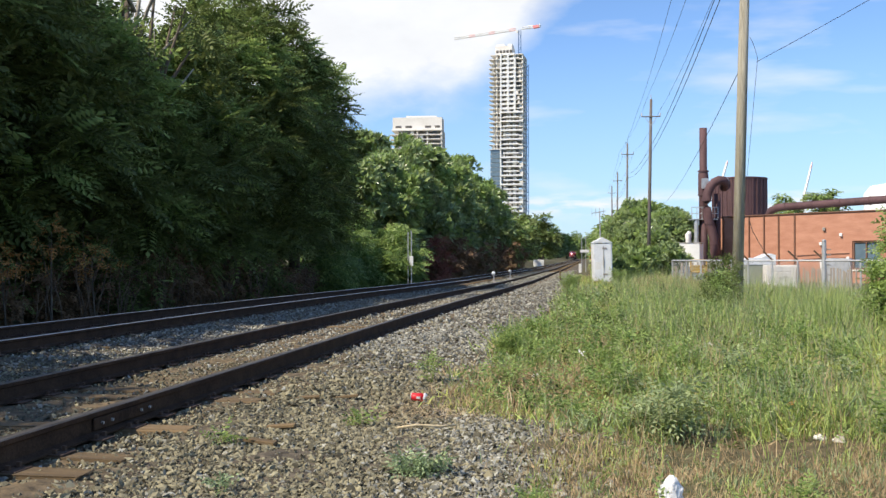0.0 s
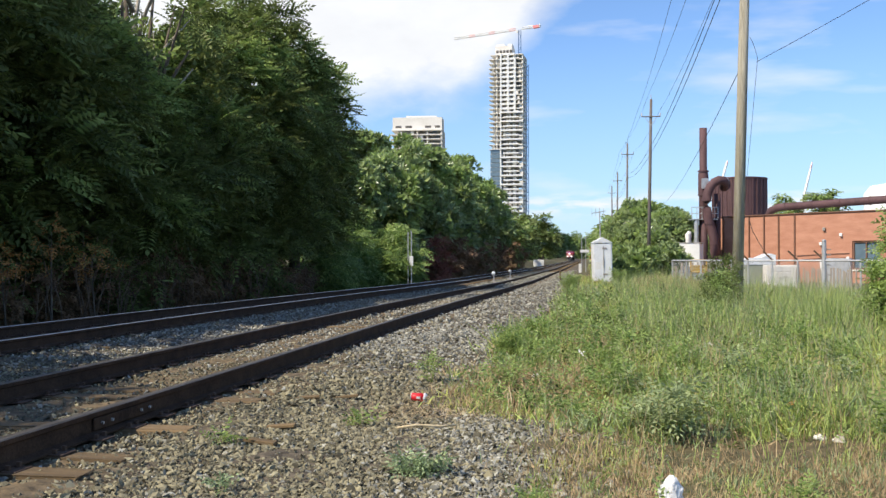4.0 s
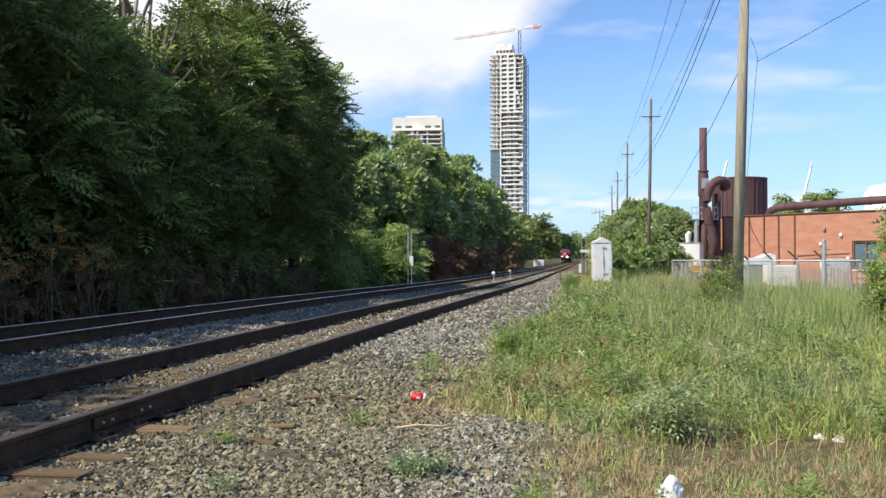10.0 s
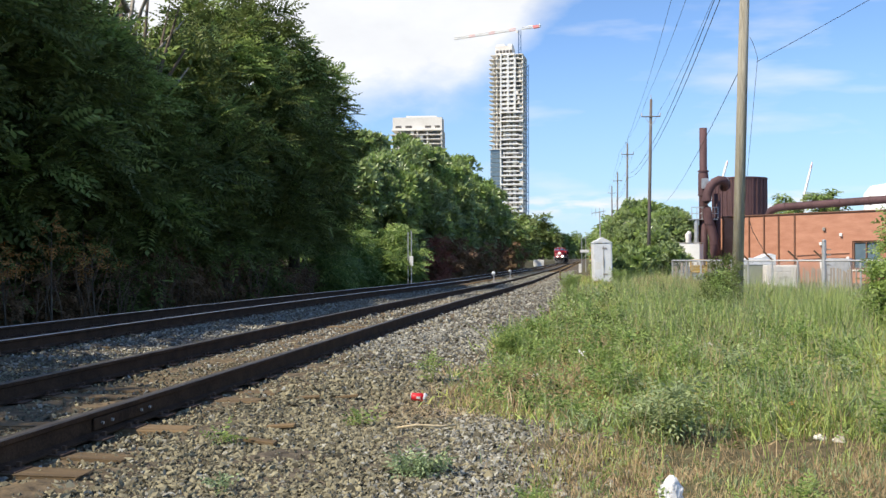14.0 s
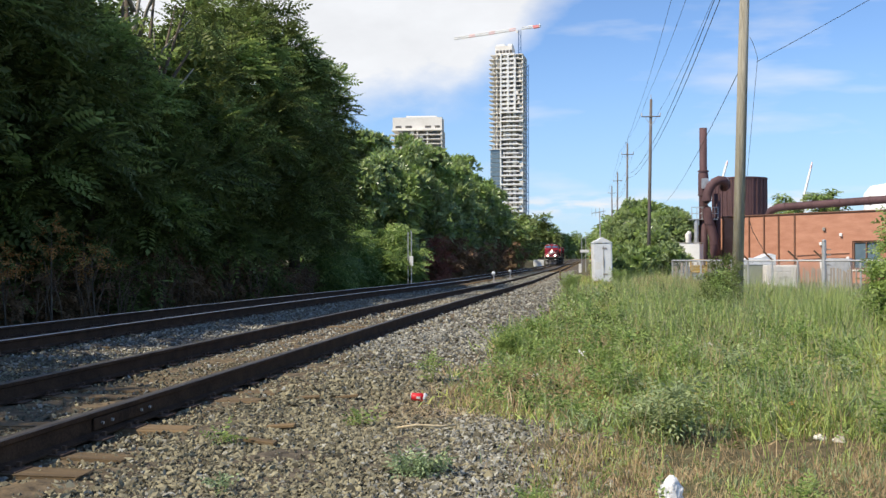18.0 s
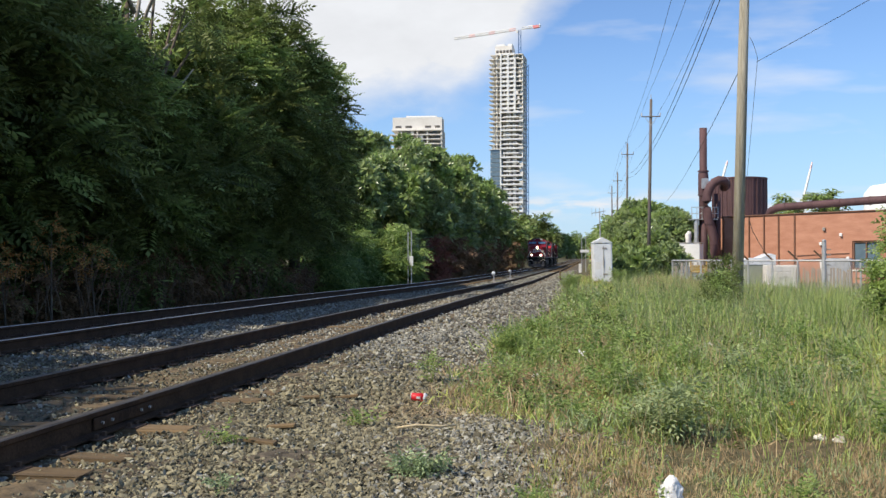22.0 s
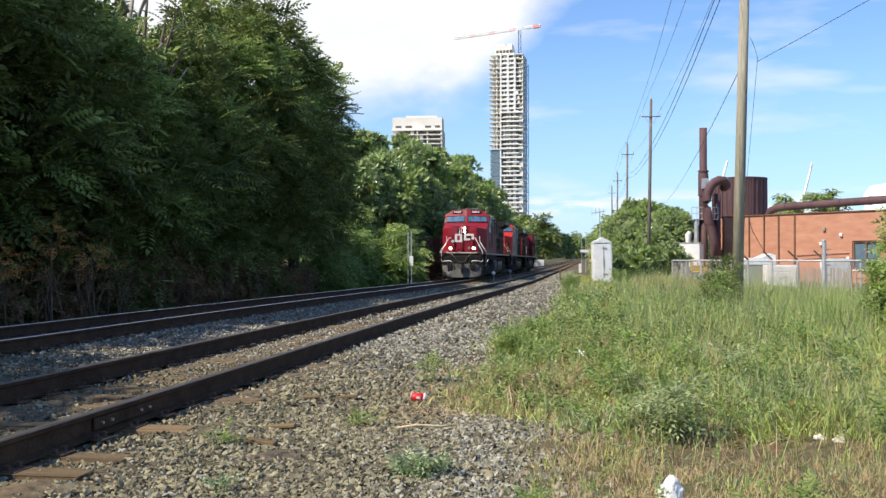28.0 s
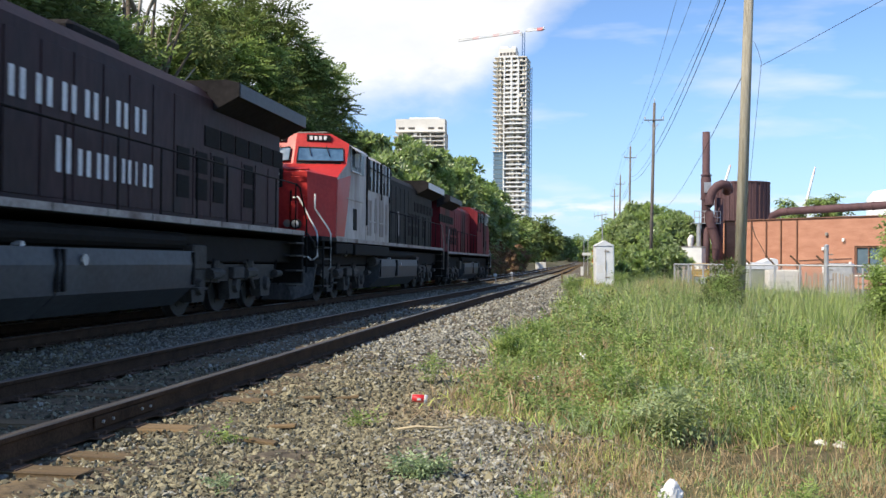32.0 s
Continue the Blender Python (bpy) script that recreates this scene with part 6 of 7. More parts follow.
def white_flower(at, seed):
    rr = random.Random(seed)
    t = thing("wild_flower", "small white wild flowers in the long grass", "flower", (at[0], at[1], float(ground_height(*at)) - 0.01), group="white wild flowers in the field")
    for k in range(5):
        tip = Vector((rr.uniform(-0.08, 0.08), rr.uniform(-0.08, 0.08), rr.uniform(0.27, 0.36)))
        part("stem", tube(bmesh.new(), [(tip.x * 0.3, tip.y * 0.3, 0), tip], [0.004, 0.002], 5), M_GRASS, t)
        head = bmesh.new()
        bmesh.ops.create_icosphere(head, subdivisions=1, radius=1.0)
        for v in head.verts:
            v.co = tip + Vector((v.co.x * 0.013, v.co.y * 0.013, v.co.z * 0.01)) * rr.uniform(0.7, 1.2)
        part("flower_head", head, M_WHITE, t, "white flower head")


def build_weeds():
    weed("silvery green mugwort clump in the grass", (0.61, 7.25), 0.12, 0.44, 1, 130, M_LEAF_WILLOW, 0.6)
    weed("silvery green mugwort clump in the grass", (0.4, 7.45), 0.09, 0.27, 2, 70, M_LEAF_WILLOW, 0.4)
    weed("low green weed tuft among the stones", (-1.02, 5.85), 0.17, 0.1, 3, 120, M_GRASS_COOL, 0.42)
    weed("small green weed among the stones", (-1.6, 9.9), 0.06, 0.26, 4, 40, M_LEAF_LIGHT, 0.5)
    weed("small green weed among the stones", (-1.75, 7.4), 0.05, 0.1, 5, 24, M_LEAF_LIGHT, 0.5)
    weed("small green weed among the stones", (-2.01, 5.2), 0.07, 0.06, 6, 24, M_GRASS_COOL, 0.36)
    weed("small green weed among the stones", (-2.45, 6.3), 0.04, 0.07, 7, 20, M_LEAF_LIGHT, 0.45)
    weed("bushy green weed at the field's edge", (-0.95, 12.6), 0.16, 0.42, 8, 160, M_LEAF_LIGHT, 0.65)
    weed("bushy green weed at the field's edge", (-0.75, 13.9), 0.16, 0.42, 9, 160, M_LEAF_LIGHT, 0.65)
    weed("bushy green weed at the ballast's edge", (-0.75, 39.0), 0.25, 0.6, 10, 160, M_LEAF_LIGHT, 1.0)
    weed("bushy green weed at the ballast's edge", (-0.6, 31.0), 0.2, 0.3, 11, 90, M_LEAF_LIGHT, 0.9)
    weed("bushy green weed at the foot of the relay cabinet", (1.5, 46.5), 0.35, 0.6, 12, 160, M_LEAF_LIGHT, 1.4)
    weed("broad green weed clump in the grass", (2.1, 7.2), 0.1, 0.24, 13, 80, M_LEAF_LIGHT, 0.7)
    weed("tall narrow-leaved weed thicket round the pole's foot", (3.25, 24.4), 0.14, 1.4, 14, 230, M_LEAF, 0.9)
    weed("tall narrow-leaved weed thicket round the pole's foot", (3.45, 25.2), 0.12, 1.0, 15, 120, M_LEAF_LIGHT, 0.9)
    for k, (side, d, h) in enumerate(((0.27, 20.5, 0.85), (0.281, 21.0, 1.05), (0.288, 21.8, 0.95))):
        weed("tall narrow-leaved weed thicket round the pole's foot", ahead(side, d), 0.16, h, 16 + k, 150, M_LEAF if k != 1 else M_LEAF_LIGHT, 0.85)
    for k, (x, y, h) in enumerate(((0.78, 5.3, 0.07), (1.2, 5.75, 0.07), (-0.3, 5.3, 0.06), (-0.55, 8.7, 0.2), (-0.8, 9.9, 0.24))):
        weed("low leafy green weed in the dry stubble", (x, y), 0.1, h, 340 + k, 50, M_LEAF_LIGHT, 0.36)
    rr = random.Random(12)
    for k in range(40):
        y = rr.uniform(9, 24)
        x = rr.uniform(-0.6, 0.27 * y)
        weed("leafy green weed standing in the long grass", (x, y), 0.07, rr.uniform(0.3, 0.5), 40 + k, 50, M_LEAF_WILLOW if k % 8 == 0 else M_LEAF_LIGHT, 0.55 + y * 0.012)
    for k, (x, y, h, c) in enumerate(((-0.6, 8.25, 0.25, 5), (-0.46, 8.75, 0.15, 4), (-0.43, 9.9, 0.16, 7), (-0.5, 9.6, 0.13, 5), (0.12, 7.7, 0.2, 7))):
        dead_stalks((x, y), h, c, 60 + k)
    for k, (x, y) in enumerate(((-0.05, 10.4), (1.5, 12.5), (2.3, 14.0))):
        white_flower((x, y), 80 + k)
    tree("shrub", "small-leaved green bush at the field's edge", (4.93, 17.0), 1.45, 0.45, 300, fronds=900, template=SPRIG, size=1.0, base=0.1, lobes=20, leaf=M_LEAF_LIGHT, light_part=0.6, group="bushes in the field", limbs=5)
    tree("shrub", "small-leaved green bush at the field's edge", (5.5, 18.4), 2.25, 0.4, 301, fronds=800, template=SPRIG, size=1.0, base=0.1, lobes=18, leaf=M_LEAF_LIGHT, light_part=0.5, group="bushes in the field", limbs=5)


build_weeds()

M_CUP = material("red_paper_cup", (0.55, 0.012, 0.02), (0.66, 0.025, 0.035), 0.45, scale=8, fine=60, bump=0.02)
M_PLASTIC = material("white_plastic_film", (0.72, 0.72, 0.72), (0.86, 0.86, 0.86), 0.4, scale=9, fine=70, bump=0.1, translucent=0.15)


def litter():
    z = float(ground_height(-1.556, 8.9)) + 0.05
    cup = thing("paper_cup", "crushed red paper coffee cup with a white lid lying on stones", "cup", (-1.556, 8.9, z))
    cup.matrix_basis = pose(-1.556, 8.9, z, 0, 6, 8)
    part("body", tube(bmesh.new(), [(-0.065, 0, 0), (-0.063, 0, 0), (-0.01, 0, 0), (0.055, 0, 0)], [0.03, 0.034, 0.039, 0.044], 18), M_CUP, cup)
    part("rim", tube(bmesh.new(), [(-0.07, 0, 0), (-0.064, 0, 0)], [0.036, 0.036], 18), M_PLASTIC, cup, "white paper foot")
    part("lid", tube(bmesh.new(), [(0.05, 0, 0), (0.056, 0, 0), (0.066, 0, 0), (0.082, 0, 0)], [0.046, 0.047, 0.044, 0.036], 18), M_PLASTIC, cup, "white plastic lid")
    part("mark", boxm(-0.015, 0.02, -0.044, -0.036, -0.008, 0.012), M_PLASTIC, cup, "small white mark")

    def crumple(name, label, at, size, seed, mat, folds=1.0):
        bm = bmesh.new()
        bmesh.ops.create_icosphere(bm, subdivisions=4, radius=1.0)
        o = Vector((seed * 3.1, 0, 0))
        for v in bm.verts:
            q = noise.noise(v.co * 1.6 + o) * 0.45 + abs(noise.noise(v.co * 4.0 + o)) * 0.35
            v.co *= 0.75 + q * folds + 0.12 * (1 - folds)
            v.co = Vector((v.co.x * size[0], v.co.y * size[1], max(-0.5, v.co.z) * size[2]))
        ob = part(name, bm, mat)
        ob.matrix_basis = pose(at[0], at[1], float(ground_height(at[0], at[1])) + size[2] * 0.5, 0, 0, seed * 40)
        tagged(ob, label, "litter")
    crumple("plastic_bag", "crumpled white plastic bag on the dry grass", (0.447, 5.42), (0.085, 0.07, 0.125), 1, M_PLASTIC, 0.4)
    crumple("paper_scrap", "small torn white paper scrap on the grass", (1.22, 5.0), (0.05, 0.04, 0.02), 2, M_PLASTIC)
    crumple("plastic_wrap", "crumpled pale plastic wrapping on bare earth", (1.62, 7.2), (0.05, 0.04, 0.03), 3, M_CONCRETE)
    crumple("plastic_wrap", "crumpled pale plastic wrapping on bare earth", (1.74, 7.15), (0.045, 0.04, 0.03), 4, M_CONCRETE)
    crumple("paper_scrap", "small white paper scrap in the grass", (-0.55, 10.5), (0.05, 0.05, 0.04), 5, M_PLASTIC)
    for i, (x, y, L, a) in enumerate(((-1.18, 7.15, 0.46, 20), (-0.35, 9.0, 0.25, -80))):
        zz = float(ground_height(x, y)) + 0.035
        ob = part("stick", tube(bmesh.new(), [(-L / 2, 0, 0), (-L / 6, 0.02 - 0.013 * i, 0.012), (L / 5, 0.014 * i - 0.02, 0.004), (L / 2, 0.03 - 0.02 * (i % 2), 0.0)], [0.009, 0.011, 0.01, 0.006], 7), M_STICK)
        ob.matrix_basis = pose(x, y, zz, 0, 0, a)
        tagged(ob, "pale dry stick lying on the stones", "stick", "dry sticks")
    rr = random.Random(6)
    for i in range(4):
        x, y = rr.uniform(-2.9, -2.0), rr.uniform(5.2, 9.5)
        ob = part("wood_chip", boxm(-rr.uniform(0.08, 0.14), 0.1, -0.035, 0.035, -0.012, 0.012, 0.004), M_TIE)
        ob.matrix_basis = pose(x, y, float(ground_height(x, y)) + 0.03, rr.uniform(-6, 6), rr.uniform(-6, 6), rr.uniform(-30, 30))
        tagged(ob, "weathered splinter of old tie timber on the ballast", "wood chip", "wood chips")


litter()

# ---- train ----
M_RED = material("faded_red_paint", (0.165, 0.008, 0.017), (0.27, 0.015, 0.03), 0.5, scale=1.1, fine=12, bump=0.02, stain=(0.21, 0.025, 0.036), stain_at=0.56, spec=0.25)
# the same red with grime, its colour also purpled for shade and sky
M_RED_SIDE = material("grimy_shaded_red_side_paint", (0.1, 0.031, 0.038), (0.23, 0.078, 0.092), 0.55, spec=0.22, scale=0.9, fine=9, stretch=(1, 1, 0.25), bump=0.02, stain=(0.04, 0.02, 0.026), stain_at=0.5)
M_RED_OLD = material("old_dull_red_paint", (0.11, 0.012, 0.018), (0.22, 0.03, 0.038), 0.65, spec=0.12, scale=0.9, fine=9, stretch=(1, 1, 0.25), bump=0.02, stain=(0.05, 0.014, 0.016), stain_at=0.5)
M_HOOD = material("dark_stained_hood_paint", (0.018, 0.01, 0.012), (0.06, 0.031, 0.036), 0.6, spec=0.2, scale=0.9, fine=9, stretch=(1, 1, 0.3), bump=0.03, stain=(0.02, 0.018, 0.018), stain_at=0.55)
M_ROOF = material("sooty_roof", (0.012, 0.011, 0.012), (0.034, 0.031, 0.031), 0.85, spec=0.1, scale=1.2, fine=9, bump=0.03)
M_FRAME = material("black_grimy_steel", (0.007, 0.0065, 0.006), (0.022, 0.021, 0.02), 0.8, 0.0, spec=0.15, scale=2.5, fine=20, bump=0.08, depth=0.005)
M_TRUCK = material("dusty_truck_steel", (0.026, 0.024, 0.022), (0.085, 0.078, 0.07), 0.75, 0.1, scale=3, fine=22, bump=0.1, depth=0.006)
# grey with the sky's bluish reflection put into the colour
M_TANK = material("dusty_sky_tinted_paint", (0.03, 0.033, 0.037), (0.085, 0.092, 0.1), 0.52, scale=1.0, fine=12, bump=0.03, stain=(0.05, 0.048, 0.046), stain_at=0.6)
M_PLOW = material("scuffed_plow_steel", (0.03, 0.029, 0.028), (0.15, 0.145, 0.14), 0.55, 0.0, spec=0.25, scale=2.2, fine=16, stretch=(1, 1, 0.4), bump=0.05, stain=(0.06, 0.055, 0.05), stain_at=0.55)
M_STRIPE = material("dirty_white_stripe", (0.2, 0.165, 0.15), (0.46, 0.42, 0.39), 0.6, scale=2, fine=16, bump=0.02, stain=(0.12, 0.085, 0.075), stain_at=0.52)
M_GRAB = material("white_grab_rail_paint", (0.66, 0.65, 0.62), (0.84, 0.83, 0.8), 0.45, scale=5, fine=30, bump=0)
M_LETTER = material("worn_white_lettering", (0.58, 0.58, 0.6), (0.82, 0.82, 0.84), 0.6, scale=3, fine=20, bump=0, stain=(0.2, 0.14, 0.15), stain_at=0.62)
M_EMBLEM = material("worn_emblem_paint", (0.4, 0.39, 0.4), (0.64, 0.63, 0.64), 0.6, scale=3, fine=20, bump=0, stain=(0.2, 0.1, 0.11), stain_at=0.6)
# the blue reflection of the sky is put into the glass colour
M_WIND = material("sky_blue_windshield_glass", (0.035, 0.085, 0.15), (0.10, 0.19, 0.30), 0.06, 0.0, scale=1.2, fine=6, bump=0, spec=1.0)
M_SIDEGLASS = material("cab_side_glass", (0.012, 0.018, 0.022), (0.03, 0.045, 0.055), 0.3, 0.0, scale=1.2, fine=6, bump=0, spec=0.2)
M_ORANGE = material("orange_red_paint", (0.36, 0.02, 0.02), (0.52, 0.04, 0.036), 0.42, scale=1.2, fine=12, bump=0.02, stain=(0.3, 0.04, 0.035), stain_at=0.62, spec=0.25)
M_DIRTYWHITE = material("dirty_white_side_paint", (0.26, 0.23, 0.215), (0.56, 0.53, 0.51), 0.5, scale=0.8, fine=9, stretch=(1, 1, 0.3), bump=0.02, stain=(0.15, 0.1, 0.085), stain_at=0.5)
M_BLACKSIDE = material("black_side_paint", (0.014, 0.014, 0.014), (0.05, 0.048, 0.046), 0.7, spec=0.1, scale=0.9, fine=9, stretch=(1, 1, 0.3), bump=0.02)
M_STREAK = material("brown_dirt_film", (0.13, 0.1, 0.09), (0.38, 0.34, 0.31), 0.7, scale=1.2, fine=9, stretch=(1, 3, 0.25), bump=0)
M_LAMP = glow("headlight_glow", (1.0, 0.78, 0.45), 1.6)
M_BULB = glow("bulb_glow", (1.0, 0.88, 0.68), 250.0)
M_LAMP_SMALL = glow("walkway_lamp_glow", (1.0, 0.97, 0.9), 5.0)
M_RUBBER = material("black_rubber", (0.012, 0.012, 0.012), (0.03, 0.03, 0.03), 0.8, bump=0)


def hull(bm, verts, faces, slot=0):
    vs = [bm.verts.new(v) for v in verts]
    fs = [bm.faces.new([vs[i] for i in f]) for f in faces]
    for f in fs:
        f.material_index = slot
    bmesh.ops.recalc_face_normals(bm, faces=fs)
    return bm


def quad_pane(a, b, c, d, thick=0.02):
    """A thin slab on the face a, b, c, d."""
    a, b, c, d = map(Vector, (a, b, c, d))
    n = (b - a).cross(d - a).normalized() * thick
    bm = bmesh.new()
    return hull(bm, [a, b, c, d, a + n, b + n, c + n, d + n], [(0, 1, 2, 3), (4, 5, 6, 7), (0, 1, 5, 4), (1, 2, 6, 5), (2, 3, 7, 6), (3, 0, 4, 7)])


def glyph_bars(parent, x, y0, z0, widths, height, gap, mat, first=None):
    """Plain upright bars in place of lettering, along +y on the side (x fixed)."""
    y = y0
    for i, w in enumerate(widths):
        h = first if (first and i == 0) else height
        bm = bmesh.new()
        box(bm, x, x + 0.008, y, y + w * 0.24, z0, z0 + h)
        if w > 0.2:
            box(bm, x, x + 0.008, y + w * 0.5, y + w * 0.74, z0, z0 + h)
        part("letter_bar", bm, mat, parent)
        y += w + gap


def truck(loco, yc, name="truck"):
    bm = bmesh.new()
    for sx in (-1, 1):
        x0, x1 = (0.98, 1.16) if sx > 0 else (-1.16, -0.98)
        prism(bm, [(yc - 2.75, 0.72), (yc - 2.5, 0.95), (yc + 2.5, 0.95), (yc + 2.75, 0.72), (yc + 2.45, 0.62), (yc - 2.45, 0.62)], "x", x0, x1)
        for a in (-1.85, 0.0, 1.85):
            prism(bm, [(yc + a - 0.34, 0.66), (yc + a + 0.34, 0.66), (yc + a + 0.27, 0.26), (yc + a - 0.27, 0.26)], "x", x0 - 0.02 * (sx > 0), x1 + 0.02 * (sx > 0))
            rod(bm, (x1 if sx > 0 else x0, yc + a, 0.53), ((x1 + 0.1) if sx > 0 else (x0 - 0.1), yc + a, 0.53), 0.17, 0.13, 12)
        for a in (-0.95, 0.95):
            rod(bm, (sx * 1.1, yc + a, 0.6), (sx * 1.1, yc + a, 1.02), 0.13, sides=10)
            rod(bm, (sx * 1.22, yc + a - 0.5, 0.78), (sx * 1.22, yc + a + 0.1, 0.78), 0.1, sides=10)
        rod(bm, (sx * 1.24, yc + 0.4, 1.0), (sx * 1.24, yc + 0.95, 0.45), 0.045, sides=8)
        box(bm, min(sx * 1.15, sx * 1.28), max(sx * 1.15, sx * 1.28), yc - 0.3, yc + 0.3, 0.66, 0.9, 0.02)
    box(bm, -0.98, 0.98, yc - 2.3, yc + 2.3, 0.6, 0.82, 0.03)
    t = part(name, bm, M_TRUCK, loco, "dusty dark cast-steel truck frame")
    sets = []
    for a in (-1.85, 0.0, 1.85):
        wb = bmesh.new()
        rod(wb, (-1.0, 0, 0), (1.0, 0, 0), 0.09, sides=10)
        for sx in (-1, 1):
            rod(wb, (sx * 0.69, 0, 0), (sx * 0.82, 0, 0), 0.53, sides=28)
            rod(wb, (sx * 0.66, 0, 0), (sx * 0.69, 0, 0), 0.555, sides=28)
            for k in range(6):
                q = k * math.pi / 3
                rod(wb, (sx * 0.82, 0.33 * math.cos(q), 0.33 * math.sin(q)), (sx * 0.835, 0.33 * math.cos(q), 0.33 * math.sin(q)), 0.05, sides=6)
        w = part("wheelset", wb, M_TRUCK, t, "dull steel wheels on an axle")
        w.matrix_basis = pose(0, yc + a, 0.53)
        sets.append((w, yc + a))
    return sets


def handrail(loco, pts, r=0.017, mat=None, name="handrail", label=""):
    return part(name, tube(bmesh.new(), pts, r, 6), mat or M_STRIPE, loco, label)


def lamp(parent, name, at, r, ring=0.04, glow_mat=None):
    x, y, z = at
    hs = part(name, rod(bmesh.new(), (x, y, z), (x, y + 0.16, z), r + ring, sides=16), M_FRAME, parent)
    bm = bmesh.new()
    bmesh.ops.create_uvsphere(bm, u_segments=14, v_segments=8, radius=r, matrix=Matrix.Translation((x, y, z)) @ Matrix.Diagonal((1, 0.35, 1, 1)))
    part("lens", bm, glow_mat or M_LAMP, hs, "glowing warm lamp lens", True)
    if glow_mat == M_LAMP:
        bm = bmesh.new()
        bmesh.ops.create_uvsphere(bm, u_segments=12, v_segments=8, radius=r * 0.62, matrix=Matrix.Translation((x, y - r * 0.28, z)) @ Matrix.Diagonal((1, 0.35, 1, 1)))
        part("bulb", bm, M_BULB, hs, "bright warm-white bulb", True)


def locomotive(scheme, label):
    """A six-axle wide-cab freight diesel; y runs back from the front coupler's face, x = 1.5 is the side towards the field."""
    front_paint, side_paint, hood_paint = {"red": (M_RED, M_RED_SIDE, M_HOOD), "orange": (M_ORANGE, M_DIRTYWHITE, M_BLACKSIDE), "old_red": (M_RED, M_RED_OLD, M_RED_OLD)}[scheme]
    t = thing("locomotive", label, "locomotive", (-8.25, 540, 0), group="coupled locomotives")
    W = 1.5
    # frame, deck and pilot
    part("underframe", boxm(-1.15, 1.15, 0.7, 21.6, 0.98, 1.5, 0.03), M_FRAME, t)
    part("deck", boxm(-W, W, 0.72, 21.55, 1.62, 1.74, 0.01), M_FRAME, t)
    for sx in (-1, 1):
        x0, x1 = sorted((sx * W, sx * (W + 0.015)))
        y = 2.15
        while y < 21.2:
            L = 1.15 if y < 9.5 else 1.4
            part("sill_stripe", boxm(x0, x1, y, min(y + L, 21.45), 1.64, 1.745), M_STRIPE, t, "dirty white reflective sill stripe")
            y += L + 0.035
    part("front_stripe", boxm(-1.06, 1.06, 0.66, 0.72, 1.7, 1.79, 0.01), M_STRIPE, t, "white front sill stripe")
    part("side_skirt", boxm(W - 0.12, W, 2.2, 4.05, 1.3, 1.6, 0.02), M_FRAME, t)
    part("side_skirt", boxm(W - 0.12, W, 4.35, 9.2, 1.28, 1.6, 0.02), M_FRAME, t)
    pilot = bmesh.new()
    box(pilot, -1.32, 1.32, 0.72, 0.82, 0.95, 1.62, 0.02)
    part("pilot", pilot, M_FRAME, t)
    blade = bmesh.new()
    hull(blade, [(-1.32, 0.85, 1.02), (-0.5, 0.55, 1.02), (0.5, 0.55, 1.02), (1.32, 0.85, 1.02), (-1.3, 0.62, 0.28), (-0.85, 0.36, 0.12), (0.85, 0.36, 0.12), (1.3, 0.62, 0.28), (-1.18, 0.8, 0.14), (1.18, 0.8, 0.14),
                 (-1.32, 0.95, 1.02), (1.32, 0.95, 1.02), (-1.18, 0.95, 0.14), (1.18, 0.95, 0.14)],
         [(0, 1, 5, 8, 4), (1, 2, 6, 5), (2, 3, 7, 9, 6), (0, 10, 11, 3, 2, 1), (10, 12, 13, 11), (5, 6, 9, 13, 12, 8), (0, 4, 8, 12, 10), (3, 11, 13, 9, 7)])
    part("snowplow", blade, M_PLOW, t, "scuffed grey steel snowplow blade")
    for bx in (-0.75, 0.75):
        part("plow_bracket", boxm(bx - 0.16, bx + 0.16, 0.44, 0.6, 0.55, 1.0, 0.02), M_FRAME, t)
    coup = bmesh.new()
    box(coup, -0.15, 0.15, 0.1, 0.8, 0.72, 0.98, 0.03)
    prism(coup, [(-0.24, 0.0), (0.06, -0.06), (0.24, 0.1), (0.22, 0.32), (-0.2, 0.32)], "z", 0.68, 1.02)
    part("coupler", coup, M_TRUCK, t, "rusty steel coupler")
    box_c = boxm(-0.42, 0.42, 0.62, 0.74, 1.02, 1.5, 0.03)
    part("coupler_pocket", box_c, M_FRAME, t)
    for k, hx in enumerate((-0.95, -0.72, -0.52, 0.5, 0.72, 0.92)):
        part("air_hose", tube(bmesh.new(), [(hx, 0.7, 1.22), (hx, 0.5, 1.12), (hx * 0.97, 0.42, 0.85), (hx * 0.9, 0.46, 0.5 + 0.05 * (k % 3))], 0.028, 7), M_RUBBER, t)
    part("jumper_cable", tube(bmesh.new(), [(-0.72, 0.62, 1.66), (-0.55, 0.5, 1.55), (-0.28, 0.46, 1.2), (0.0, 0.45, 1.1), (0.25, 0.46, 1.22), (0.5, 0.5, 1.56), (0.62, 0.62, 1.66)], 0.022, 6), M_TRUCK, t)
    for sx in (-1, 1):
        part("uncoupling_bar", tube(bmesh.new(), [(sx * 1.26, 0.6, 1.12), (sx * 1.2, 0.55, 1.2), (sx * 0.76, 0.52, 1.22), (sx * 0.64, 0.52, 1.14)], 0.024, 6), M_GRAB, t, "white-painted grab bar")
        part("bracket_loop", tube(bmesh.new(), [(sx * 0.98, 0.66, 1.72), (sx * 1.14, 0.6, 1.82), (sx * 1.3, 0.66, 1.6), (sx * 1.33, 0.7, 1.4)], 0.024, 6), M_TRUCK, t)
